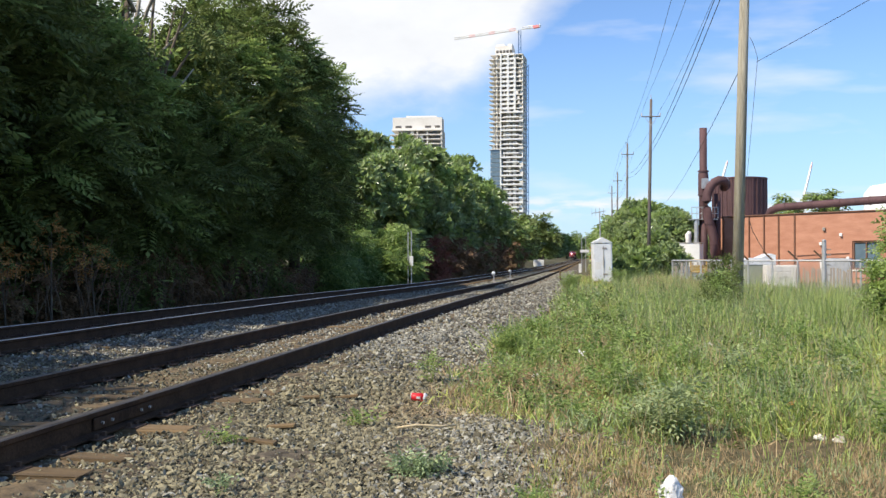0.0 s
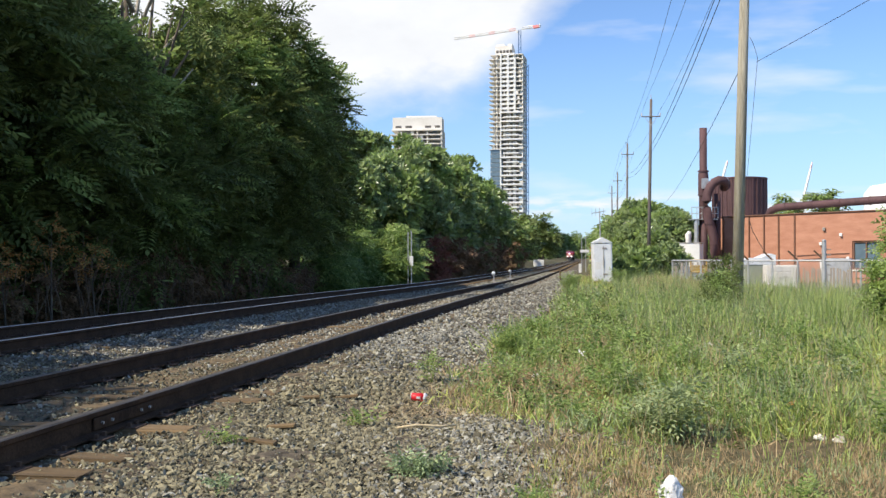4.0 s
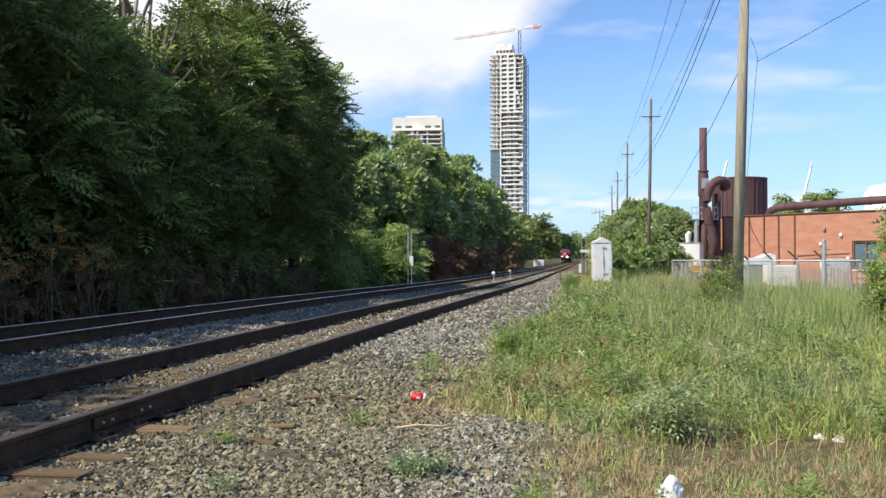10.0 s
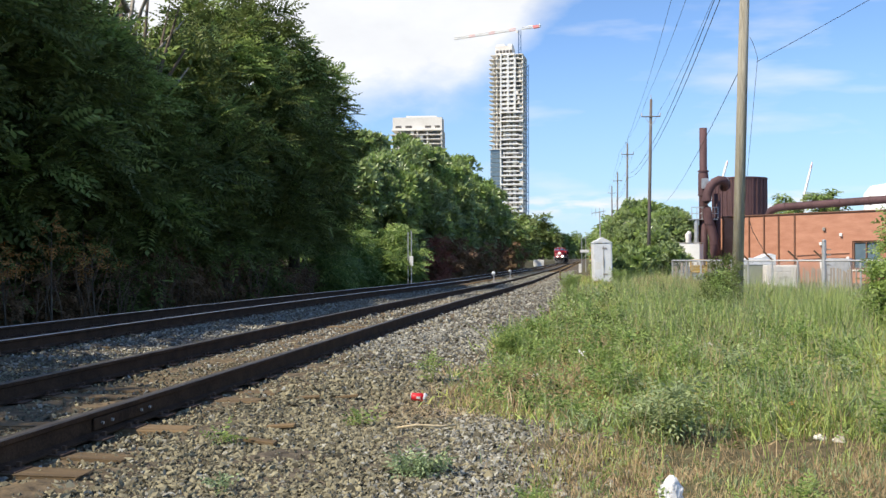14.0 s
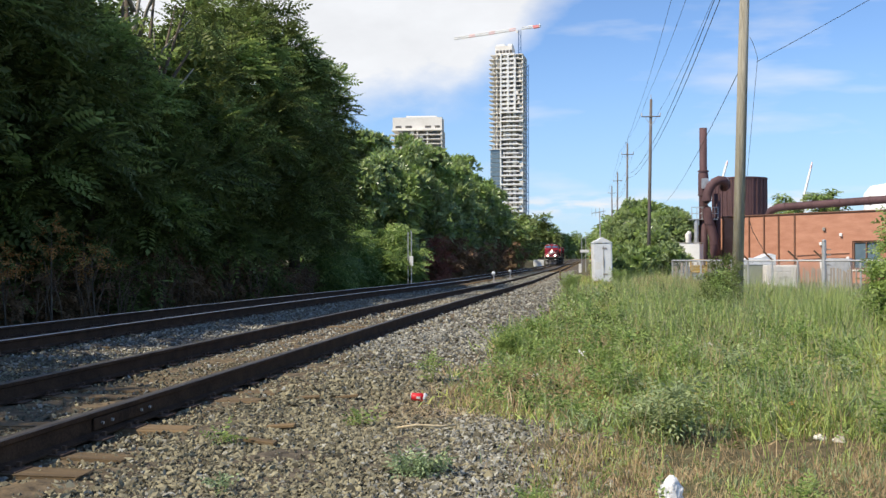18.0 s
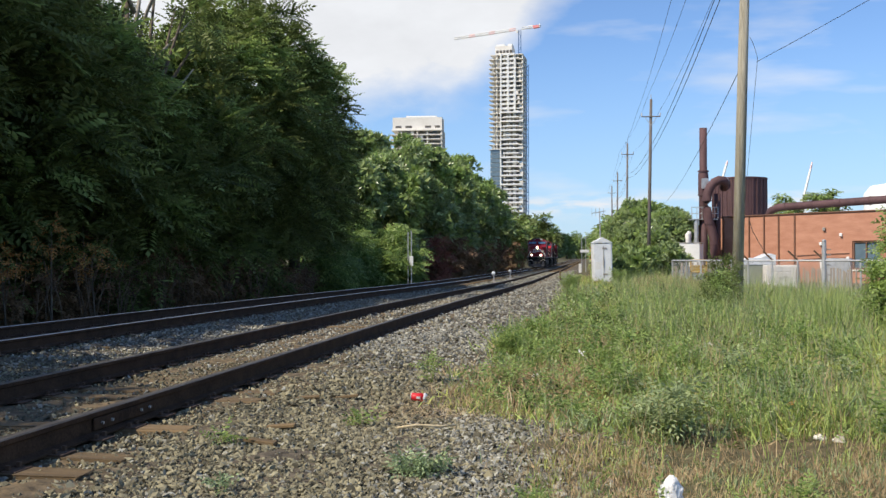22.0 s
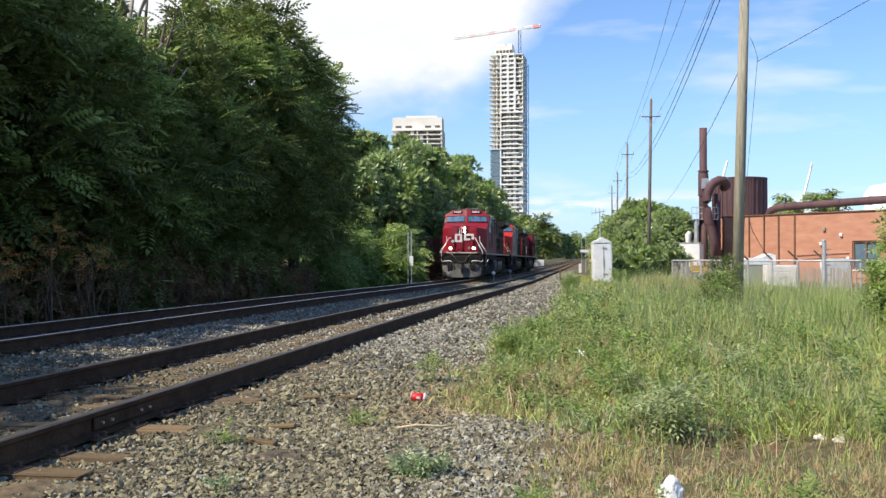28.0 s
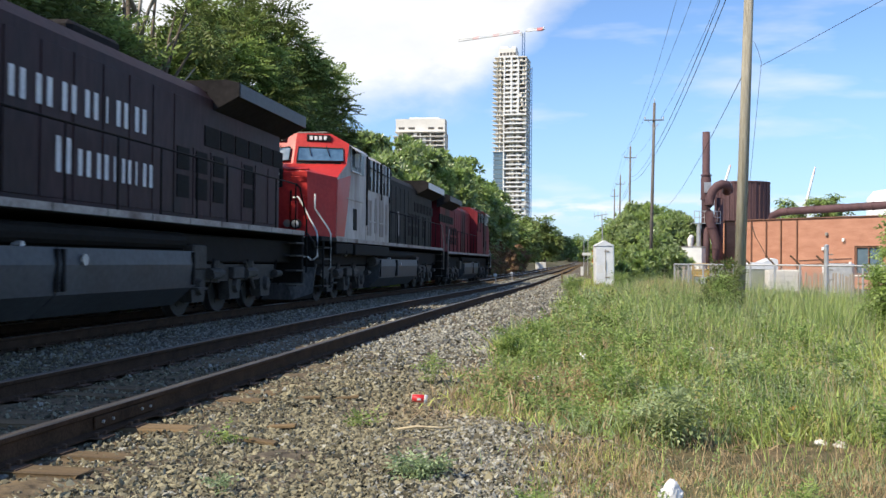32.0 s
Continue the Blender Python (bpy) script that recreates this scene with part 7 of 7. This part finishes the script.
        # corner steps
        for k, z in enumerate((0.45, 0.8, 1.15, 1.45)):
            part("step", boxm(sx * 1.5 - 0.28 * (sx > 0), sx * 1.5 + 0.28 * (sx < 0), 0.98, 1.6, z - 0.02, z + 0.02, 0.004), M_TRUCK, t)
        part("step_stringer", boxm(min(sx * 1.46, sx * 1.5), max(sx * 1.46, sx * 1.5), 0.92, 0.98, 0.4, 1.62), M_FRAME, t)
        part("step_stringer", boxm(min(sx * 1.46, sx * 1.5), max(sx * 1.46, sx * 1.5), 1.6, 1.66, 0.4, 1.62), M_FRAME, t)
        # white grab rails at the front corner
        handrail(t, [(sx * 0.72, 0.74, 2.72), (sx * 0.86, 0.74, 2.74), (sx * 0.95, 0.74, 2.6), (sx * 1.36, 0.72, 1.86), (sx * 1.39, 0.72, 1.72), (sx * 1.39, 0.72, 1.22), (sx * 1.26, 0.72, 1.12)], 0.022, M_GRAB, "grab_rail", "white curved grab rail")
        handrail(t, [(sx * 1.12, 1.4, 2.86), (sx * 1.12, 1.38, 2.48), (sx * 1.47, 1.4, 1.98), (sx * 1.55, 1.42, 1.82), (sx * 1.55, 1.42, 0.95), (sx * 1.46, 1.42, 0.85)], 0.022, M_GRAB, "grab_rail", "white curved grab rail")
    # nose and cab front
    nose = bmesh.new()
    nv = [(-0.98, 1.25, 1.74), (0.98, 1.25, 1.74), (0.92, 1.3, 3.44), (-0.92, 1.3, 3.44),           # 0-3 flat front
          (-W, 2.11, 1.74), (W, 2.11, 1.74), (W, 2.2, 3.36), (-W, 2.2, 3.36),                      # 4-7 rear of the facets
          (-0.62, 1.5, 3.56), (0.62, 1.5, 3.56),                                                   # 8-9 brow
          (-W, 3.2, 3.82), (W, 3.2, 3.82), (0.0, 3.02, 3.84), (0.0, 1.45, 3.6)]                    # 10-13 foot of the windscreens
    hull(nose, nv, [(0, 1, 2, 3), (1, 5, 6, 2), (4, 0, 3, 7), (3, 2, 9, 13, 8), (2, 6, 9), (7, 3, 8), (9, 6, 11, 12, 13), (8, 13, 12, 10, 7)])
    part("nose", nose, front_paint, t)
    face = bmesh.new()
    fv = [(-W, 3.2, 3.82), (0, 3.02, 3.84), (W, 3.2, 3.82), (W, 3.5, 4.42), (0.96, 3.52, 4.72), (0.0, 3.38, 4.74), (-0.96, 3.52, 4.72), (-W, 3.5, 4.42)]
    hull(face, fv, [(0, 1, 5, 6, 7), (1, 2, 3, 4, 5)])
    part("cab_front", face, front_paint, t)
    for sx in (-1, 1):
        a, b = Vector((sx * 0.1, 3.06, 3.9)), Vector((sx * 1.4, 3.215, 3.88))
        c, d = Vector((sx * 1.34, 3.42, 4.26)), Vector((sx * 0.1, 3.205, 4.3))
        off = Vector((sx * 0.01, -0.03, 0.01))
        pane = [a + off, b + off, c + off, d + off]
        wsc = part("windscreen", quad_pane(*(pane if sx > 0 else pane[::-1]), 0.015), M_WIND, t, "windscreen with blue sky reflection in its colour")
        part("gasket", tube(bmesh.new(), [a + off * 1.5, b + off * 1.5, c + off * 1.5, d + off * 1.5, a + off * 1.5], 0.022, 5), M_RUBBER, wsc)
        for k in (0.35, 0.75):
            p = a.lerp(b, k) + off * 2
            q = d.lerp(c, k - 0.13) + off * 2
            part("wiper", tube(bmesh.new(), [q + Vector((0, -0.01, 0.06)), p.lerp(q, 0.35)], 0.012, 5), M_RUBBER, wsc)
        nb = part("number_board", quad_pane(*[Vector((x, y, z)) for x, y, z in ((sx * 0.3, 3.34, 4.5), (sx * 0.98, 3.45, 4.48), (sx * 0.96, 3.47, 4.66), (sx * 0.3, 3.36, 4.68))][::sx], 0.06), M_FRAME, t, "black board with pale bars")
        for k in range(4):
            x = sx * (0.4 + 0.13 * k)
            yb = 3.36 + 0.11 * (abs(x) - 0.3) / 0.68 - 0.085
            part("digit_bar", boxm(min(x, x + sx * 0.08), max(x, x + sx * 0.08), yb, yb + 0.012, 4.53, 4.64), M_LETTER, nb)
    # headlights, ditch lights, nose details
    bez = part("headlight_bezel", boxm(-0.01, 0.27, 1.2, 1.42, 3.03, 3.51, 0.02), M_FRAME, t)
    lit = scheme == "red"
    for z in (3.16, 3.38):
        lamp(bez, "headlight", (0.13, 1.19, z), 0.085, 0.015, M_LAMP if lit else M_GALV)
    for sx in (-1, 1):
        lamp(t, "ditch_light", (sx * 0.775, 0.78, 2.05), 0.1, 0.03, M_LAMP if lit else M_GALV)
    part("door", boxm(-0.6, -0.02, 1.225, 1.27, 1.8, 3.1, 0.01), front_paint, t, "nose door")
    for x in (-0.66, 0.04, 0.52):
        part("post", rod(bmesh.new(), (x, 1.2, 1.74), (x, 1.2, 2.95), 0.024, sides=6), M_FRAME, t)
    part("nose_window", boxm(-0.4, -0.18, 1.24, 1.3, 3.1, 3.38, 0.02), M_SIDEGLASS, t)
    part("ladder_rail", rod(bmesh.new(), (-0.22, 1.18, 2.95), (-0.2, 1.2, 3.36), 0.02, sides=6), M_GRAB, t)
    for k in range(7):
        part("tread_plate", boxm(-0.115, -0.05, 1.17, 1.2, 2.98 + k * 0.08, 3.02 + k * 0.08), M_GRAB, t)
    for x in (-0.66, 0.62):
        part("nose_column", boxm(x - 0.09, x + 0.09, 1.12, 1.27, 1.76, 2.66, 0.03), front_paint, t)
    part("classification_lamp", rod(bmesh.new(), (-0.66, 1.05, 2.52), (-0.66, 1.14, 2.52), 0.1, sides=12), M_GALV, t)
    part("nose_top_rail", boxm(-0.95, 0.95, 1.33, 1.45, 3.5, 3.525, 0.01), front_paint, t)
    for z in (3.3, 2.8):
        part("grab_iron", tube(bmesh.new(), [(0.5, 1.27, z - 0.04), (0.5, 1.21, z), (0.9, 1.22, z), (0.9, 1.28, z - 0.04)], 0.012, 5), front_paint, t)
    part("sand_filler", rod(bmesh.new(), (0.42, 1.2, 2.08), (0.42, 1.27, 2.08), 0.1, sides=14), M_DIRTYWHITE, t, "round pale cap")
    if scheme == "red":
        # the plain emblem on the nose: white blocks
        for x0, x1, z0 in ((-0.54, -0.05, 2.46), (0.07, 0.74, 2.58)):
            bars = ((x0, x1, 2.89, 3.02), (x0, x1, z0, z0 + 0.13), (x0, x0 + 0.15, z0 + 0.13, 2.89), (x1 - 0.15, x1, z0 + 0.13, 2.89))
            em = bmesh.new()
            for b in bars:
                box(em, b[0], b[1], 1.205, 1.215, b[2], b[3])
            part("emblem_block", em, M_EMBLEM, t, "white blocky emblem")
    # cab and the wide cabinet behind it
    prof = [(-W, 1.74), (W, 1.74), (W, 4.38), (0.96, 4.68), (-0.96, 4.68), (-W, 4.38)]
    for sx in (-1, 1):
        x0, x1 = sorted((sx * (W - 0.06), sx * W))
        cab = bmesh.new()
        prism(cab, [(2.11, 1.74), (5.62, 1.74), (5.62, 4.4), (3.5, 4.4), (3.2, 3.82), (2.2, 3.36)], "x", x0, x1)
        part("cab_side", cab, side_paint, t)
    rf = bmesh.new()
    prism(rf, [(-W, 4.38), (-0.96, 4.7), (0.96, 4.7), (W, 4.38), (W, 4.33), (-W, 4.33)], "y", 3.52, 5.7)
    part("cab_roof", rf, M_ROOF, t)
    part("cab_floor", boxm(-1.4, 1.4, 2.2, 5.6, 1.8, 3.2), M_FRAME, t)
    part("rear_bulkhead", boxm(-1.44, 1.44, 5.5, 5.6, 1.76, 4.33), M_FRAME, t)
    wide = bmesh.new()
    prism(wide, [(-W + 0.01, 1.74), (W - 0.01, 1.74), (W - 0.01, 4.28), (0.98, 4.58), (-0.98, 4.58), (-W + 0.01, 4.28)], "y", 5.7, 9.1)
    part("equipment_cabinet", wide, side_paint, t)
    for sx in (-1, 1):
        x = sx * W
        xa, xb = sorted((x, x + sx * 0.012))
        w1 = part("side_window", boxm(xa, xb, 3.72, 4.3, 3.72, 4.3), M_SIDEGLASS, t, "open sliding cab window")
        part("side_window", boxm(xa, xb, 4.36, 4.78, 3.72, 4.3), M_SIDEGLASS, t)
        part("side_window", boxm(xa, xb, 4.92, 5.3, 3.66, 4.26), M_SIDEGLASS, t)
        for y in (3.69, 4.33, 4.8):
            part("window_frame", boxm(min(x, x + sx * 0.03), max(x, x + sx * 0.03), y - 0.025, y + 0.025, 3.68, 4.33), M_GALV, w1)
        part("window_ledge", boxm(min(x, x + sx * 0.05), max(x, x + sx * 0.05), 3.66, 4.85, 3.66, 3.7), M_GALV, w1)
        part("mirror", boxm(min(x + sx * 0.02, x + sx * 0.14), max(x + sx * 0.02, x + sx * 0.14), 4.1, 4.14, 3.82, 4.22, 0.005), M_WHITE, t)
        vis = bmesh.new()
        prism(vis, [(x, 4.4), (x + sx * 0.22, 4.24), (x + sx * 0.22, 4.21), (x, 4.37)], "y", 3.6, 4.9)
        part("sun_visor", vis, M_GALV, t, "pale metal sun visor")
        xo = sorted((x - sx * 0.02, x + sx * 0.008))
        for y0, y1, z0, z1 in ((6.15, 6.75, 3.72, 4.26), (6.9, 7.55, 3.72, 4.26), (8.15, 8.85, 3.68, 4.24)):
            vent = part("air_intake", boxm(xo[0], xo[1], y0, y1, z0, z1), M_FRAME, t, "dark intake opening")
            part("intake_edge", boxm(min(x, x + sx * 0.03), max(x, x + sx * 0.03), y0 - 0.06, y0, z0, z1), M_GALV, vent)
        part("battery_grille", boxm(xo[0], xo[1], 4.0, 4.45, 2.0, 2.62), M_FRAME, t, "dark louvred grille")
        for y0, y1, z in ((3.2, 5.2, 2.85), (6.0, 9.0, 2.32)):
            part("panel_seam", boxm(min(x, x + sx * 0.025), max(x, x + sx * 0.025), y0, y1, z, z + 0.035), side_paint, t)
        for y in (5.66, 7.75, 9.05):
            part("drain_pipe", boxm(min(x, x + sx * 0.04), max(x, x + sx * 0.04), y, y + 0.06, 2.2 if y < 6 else 3.1, 4.3), M_FRAME, t)
        handrail(t, [(x + sx * 0.06, 5.9, 3.98), (x + sx * 0.06, 9.0, 3.92)], 0.016, M_FRAME, "roof_rail")
    if scheme == "red":
        for sx in (-1, 1):
            x = sx * W + (0.0 if sx > 0 else -0.008)
            glyph_bars(t, x + 0.002 * sx, 3.9, 3.2, [0.25, 0.25, 0.25, 0.25], 0.36, 0.03, M_LETTER)
    elif scheme == "orange":
        part("window_mask", quad_pane((1.34, 3.14, 3.7), (0.1, 2.96, 3.72), (0.1, 3.03, 3.9), (1.34, 3.2, 3.9), 0.012), M_BLACKSIDE, t, "black band under the windscreen")
        for k in range(6):
            y = 5.9 + k * 0.53
            part("tall_window", boxm(W - 0.01, W + 0.012, y, y + 0.34, 3.35, 4.2), M_FRAME, t, "tall dark louvred opening")
            part("window_post", boxm(W - 0.01, W + 0.03, y + 0.38, y + 0.45, 3.3, 4.25), M_WHITE, t, "white post between openings")
        part("nose_flank", quad_pane((W + 0.004, 2.12, 1.78), (W + 0.004, 3.0, 1.78), (W + 0.004, 3.7, 3.55), (W + 0.004, 2.2, 3.3), 0.006), M_ORANGE, t, "orange-red flank")
        part("window_band", boxm(W - 0.008, W + 0.006, 5.75, 9.08, 3.3, 4.27), M_BLACKSIDE, t, "black band behind the tall openings")
        for k, (y, w) in enumerate(((5.9, 0.5), (6.9, 0.25), (7.6, 0.6), (8.6, 0.3))):
            part("soot_streak", boxm(W - 0.008, W + 0.004, y, y + w, 1.9 + 0.1 * (k % 2), 3.0 + 0.12 * (k % 3)), M_STREAK, t, "brown dirt streak")
    # long hood, its doors, lettering and radiators
    hood = bmesh.new()
    HW = 1.02
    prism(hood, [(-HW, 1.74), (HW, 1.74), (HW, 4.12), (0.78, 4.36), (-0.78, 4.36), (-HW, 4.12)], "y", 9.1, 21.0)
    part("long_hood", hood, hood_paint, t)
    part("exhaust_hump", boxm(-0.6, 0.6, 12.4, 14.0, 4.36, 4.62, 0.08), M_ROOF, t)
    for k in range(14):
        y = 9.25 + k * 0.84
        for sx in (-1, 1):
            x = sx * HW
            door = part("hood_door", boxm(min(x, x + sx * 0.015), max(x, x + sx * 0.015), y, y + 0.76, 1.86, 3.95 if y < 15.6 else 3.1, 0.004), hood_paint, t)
            if k in (7, 8, 9, 11):
                for j in range(2):
                    part("louvre", boxm(min(x + sx * 0.015, x + sx * 0.03), max(x + sx * 0.015, x + sx * 0.03), y + 0.1, y + 0.62, 2.15 + 0.5 * j, 2.55 + 0.5 * j), M_FRAME, door)
    if scheme == "red":
        for sx in (-1, 1):
            x = sx * (HW + 0.016)
            glyph_bars(t, x if sx > 0 else x - 0.008, 9.5, 3.08, [0.56, 0.5, 0.52, 0.5, 0.5, 0.2, 0.5, 0.52], 0.4, 0.12, M_LETTER, 0.5)
            glyph_bars(t, x if sx > 0 else x - 0.008, 11.3, 2.22, [0.52, 0.48, 0.46, 0.2, 0.4, 0.2, 0.46], 0.38, 0.06, M_LETTER, 0.5)
    elif scheme == "orange":
        for y, w, z1 in ((9.7, 0.22, 3.5), (12.9, 0.3, 3.0)):
            part("emblem_block", boxm(HW + 0.016, HW + 0.024, y, y + w, 2.1, z1), M_STRIPE, t, "worn pale emblem shape")
    wing = bmesh.new()
    for sx in (-1, 1):
        prism(wing, [(sx * 0.9, 3.9), (sx * 1.05, 3.94), (sx * 1.55, 4.2), (sx * 1.55, 4.46), (sx * 1.3, 4.52), (sx * 0.0, 4.52), (sx * 0.0, 4.3), (sx * 0.9, 4.3)], "y", 16.9, 21.35)
    part("radiator_wing", wing, M_ROOF, t, "sooty overhanging radiator section")
    for sx in (-1, 1):
        x = sx * 1.55
        # edge strip coloured paler than the wing for the light it catches
        part("radiator_edge", boxm(min(x, x + sx * 0.02), max(x, x + sx * 0.02), 16.92, 21.3, 4.18, 4.44), M_TANK if scheme != "orange" else M_WHITE, t)
        for k in range(6):
            y = 16.5 + k * 0.8
            part("fan_grille", boxm(min(sx * 1.0, sx * 1.04), max(sx * 1.0, sx * 1.04), y, y + 0.7, 3.2, 3.58), M_FRAME, t)
        # side walkway rail
        top = [(sx * 1.47, 9.35, 2.82), (sx * 1.47, 20.9, 2.82)]
        handrail(t, top, 0.017, M_FRAME)
        for k in range(9):
            y = 9.35 + k * 1.44
            handrail(t, [(sx * 1.47, y, 1.74), (sx * 1.47, y, 2.82)], 0.017, M_FRAME, "stanchion")
        handrail(t, [(sx * 1.47, 20.9, 2.82), (sx * 1.5, 21.1, 2.75), (sx * 1.52, 21.6, 2.0), (sx * 1.52, 21.6, 0.75)], 0.022, M_FRAME if scheme == "red" else M_STRIPE, "rear_grab_rail")
        for k, z in enumerate((0.45, 0.8, 1.15, 1.45)):
            part("step", boxm(sx * 1.5 - 0.28 * (sx > 0), sx * 1.5 + 0.28 * (sx < 0), 20.9, 21.5, z - 0.02, z + 0.02, 0.004), M_TRUCK, t)
    part("rear_plate", boxm(-1.45, 1.45, 21.5, 21.62, 0.5, 1.62, 0.02), M_FRAME, t)
    rc = bmesh.new()
    box(rc, -0.15, 0.15, 21.5, 22.25, 0.72, 0.98, 0.03)
    part("coupler", rc, M_TRUCK, t)
    # tank, air reservoirs, trucks
    for y0, y1 in ((7.95, 10.68), (10.72, 15.1)):
        tk = bmesh.new()
        prism(tk, [(-1.42, 1.18), (1.42, 1.18), (1.46, 0.95), (1.4, 0.55), (1.05, 0.24), (-1.05, 0.24), (-1.4, 0.55), (-1.46, 0.95)], "y", y0, y1)
        part("fuel_tank", tk, M_TANK, t, "dusty fuel tank, blue-grey with painted sky reflection")
    for sx in (-1, 1):
        part("air_reservoir", rod(bmesh.new(), (sx * 1.2, 8.1, 1.36), (sx * 1.2, 15.0, 1.36), 0.15, sides=12), M_FRAME, t)
    for sx in (-1, 1):
        for yc in (4.55, 17.75):
            for a in (-1.85, 0.0, 1.85):
                part("brake_cylinder", rod(bmesh.new(), (sx * 1.24, yc + a + 0.42, 0.74), (sx * 1.24, yc + a + 0.86, 0.74), 0.09, 0.07, 10), M_TRUCK, t)
                part("sand_pipe", tube(bmesh.new(), [(sx * 1.2, yc + a + 0.7, 1.05), (sx * 1.15, yc + a + 0.62, 0.6), (sx * 0.85, yc + a + 0.56, 0.12)], 0.022, 6), M_FRAME, t)
            part("truck_step", boxm(min(sx * 1.3, sx * 1.46), max(sx * 1.3, sx * 1.46), yc - 2.5, yc - 2.1, 0.5, 0.54), M_TRUCK, t)
        part("air_filter", rod(bmesh.new(), (sx * 1.3, 7.3, 1.1), (sx * 1.3, 7.75, 1.1), 0.16, sides=12), M_TRUCK, t)
        part("bell_box", boxm(min(sx * 1.0, sx * 1.35), max(sx * 1.0, sx * 1.35), 15.3, 15.9, 0.85, 1.3, 0.03), M_TRUCK, t)
        part("drain_valve", rod(bmesh.new(), (sx * 1.25, 10.0, 1.2), (sx * 1.38, 10.0, 1.2), 0.05, sides=8), M_GALV, t)
        part("fuel_cap", rod(bmesh.new(), (sx * 1.46, 11.3, 1.02), (sx * 1.5, 11.3, 1.02), 0.08, sides=10), M_GALV, t)
        for y in (8.0, 10.62, 10.78, 15.0):
            part("tank_strap", boxm(min(sx * 1.43, sx * 1.475), max(sx * 1.43, sx * 1.475), y, y + 0.06, 0.6, 1.16), M_FRAME, t)
    part("walkway_lamp", rod(bmesh.new(), (W - 0.02, 3.3, 1.28), (W - 0.02, 3.3, 1.4), 0.05, 0.04, 10), M_FRAME, t)
    bm = bmesh.new()
    bmesh.ops.create_uvsphere(bm, u_segments=10, v_segments=6, radius=0.036, matrix=Matrix.Translation((W - 0.02, 3.3, 1.27)))
    part("walkway_lens", bm, M_LAMP_SMALL if lit else M_GALV, t, "small lit lamp", True)
    # horn and antennas on the roof
    part("antenna_bar", rod(bmesh.new(), (-0.75, 3.9, 4.82), (0.75, 3.9, 4.82), 0.018, sides=6), M_STRIPE, t)
    for x in (-0.6, 0.0, 0.6):
        part("antenna_foot", rod(bmesh.new(), (x, 3.9, 4.68), (x, 3.9, 4.82), 0.02, sides=6), M_STRIPE, t)
    part("roof_unit", boxm(-0.45, 0.45, 4.3, 5.3, 4.7, 4.84, 0.04), M_ROOF, t)
    return t, truck(t, 4.55) + truck(t, 17.75)


PITCH = 22.3
TRAIN = [
    (*locomotive("red", "red wide-cab diesel locomotive with grimy, shade-toned sides and lit headlights"), 0.0, False),
    (*locomotive("orange", "orange-red wide-cab diesel locomotive with dirty white and black sides"), PITCH, False),
    (*locomotive("old_red", "faded red diesel locomotive coupled cab last"), 2 * PITCH, True),
]


def front_at(t):
    """Where the leading coupler stands along the line at t seconds."""
    s = 31.0 - t
    return 16.5 + 15.52 * s + 0.0337 * s * s


def motions():
    for loco, wheels, back, turned in TRAIN:
        rows = []
        for k in range(0, 65):
            s = k * 0.5
            y = front_at(s) + back
            rows.append((s, pose(-8.25, y + (PITCH if turned else 0.0), float(rise(y + 11)), 0, 0, 180 if turned else 0)))
        walk(loco, rows)
        # the wheels roll without slip, one row for each thirtieth of a second
        for w, yc in wheels:
            rolled = []
            for k in range(0, int(DURATION * FPS) + 1):
                s = k / FPS
                a = (front_at(0.0) - front_at(s)) / 0.53
                rolled.append((s, Matrix.Translation((0, yc, 0.53)) @ Matrix.Rotation((a if not turned else -a) % (2 * math.pi), 4, "X")))
            walk(w, rolled)
    for i, (t, h) in enumerate(sway_trees):
        rr = random.Random(500 + i)
        home = t.matrix_basis.copy()
        phase, rate = rr.uniform(0, 6.28), rr.uniform(0.45, 0.7)
        rows = []
        for k in range(0, 33):
            a = 0.35 * math.sin(rate * k + phase) + 0.25 * math.sin(2.3 * rate * k + phase * 2)
            b = 0.6 * math.sin(0.33 * k + 1.0) + 0.35 * math.sin(rate * 1.7 * k + phase)
            rows.append((float(k), home @ pose(0, 0, 0, a * 0.8, b, 0)))
        walk(t, rows)


motions()
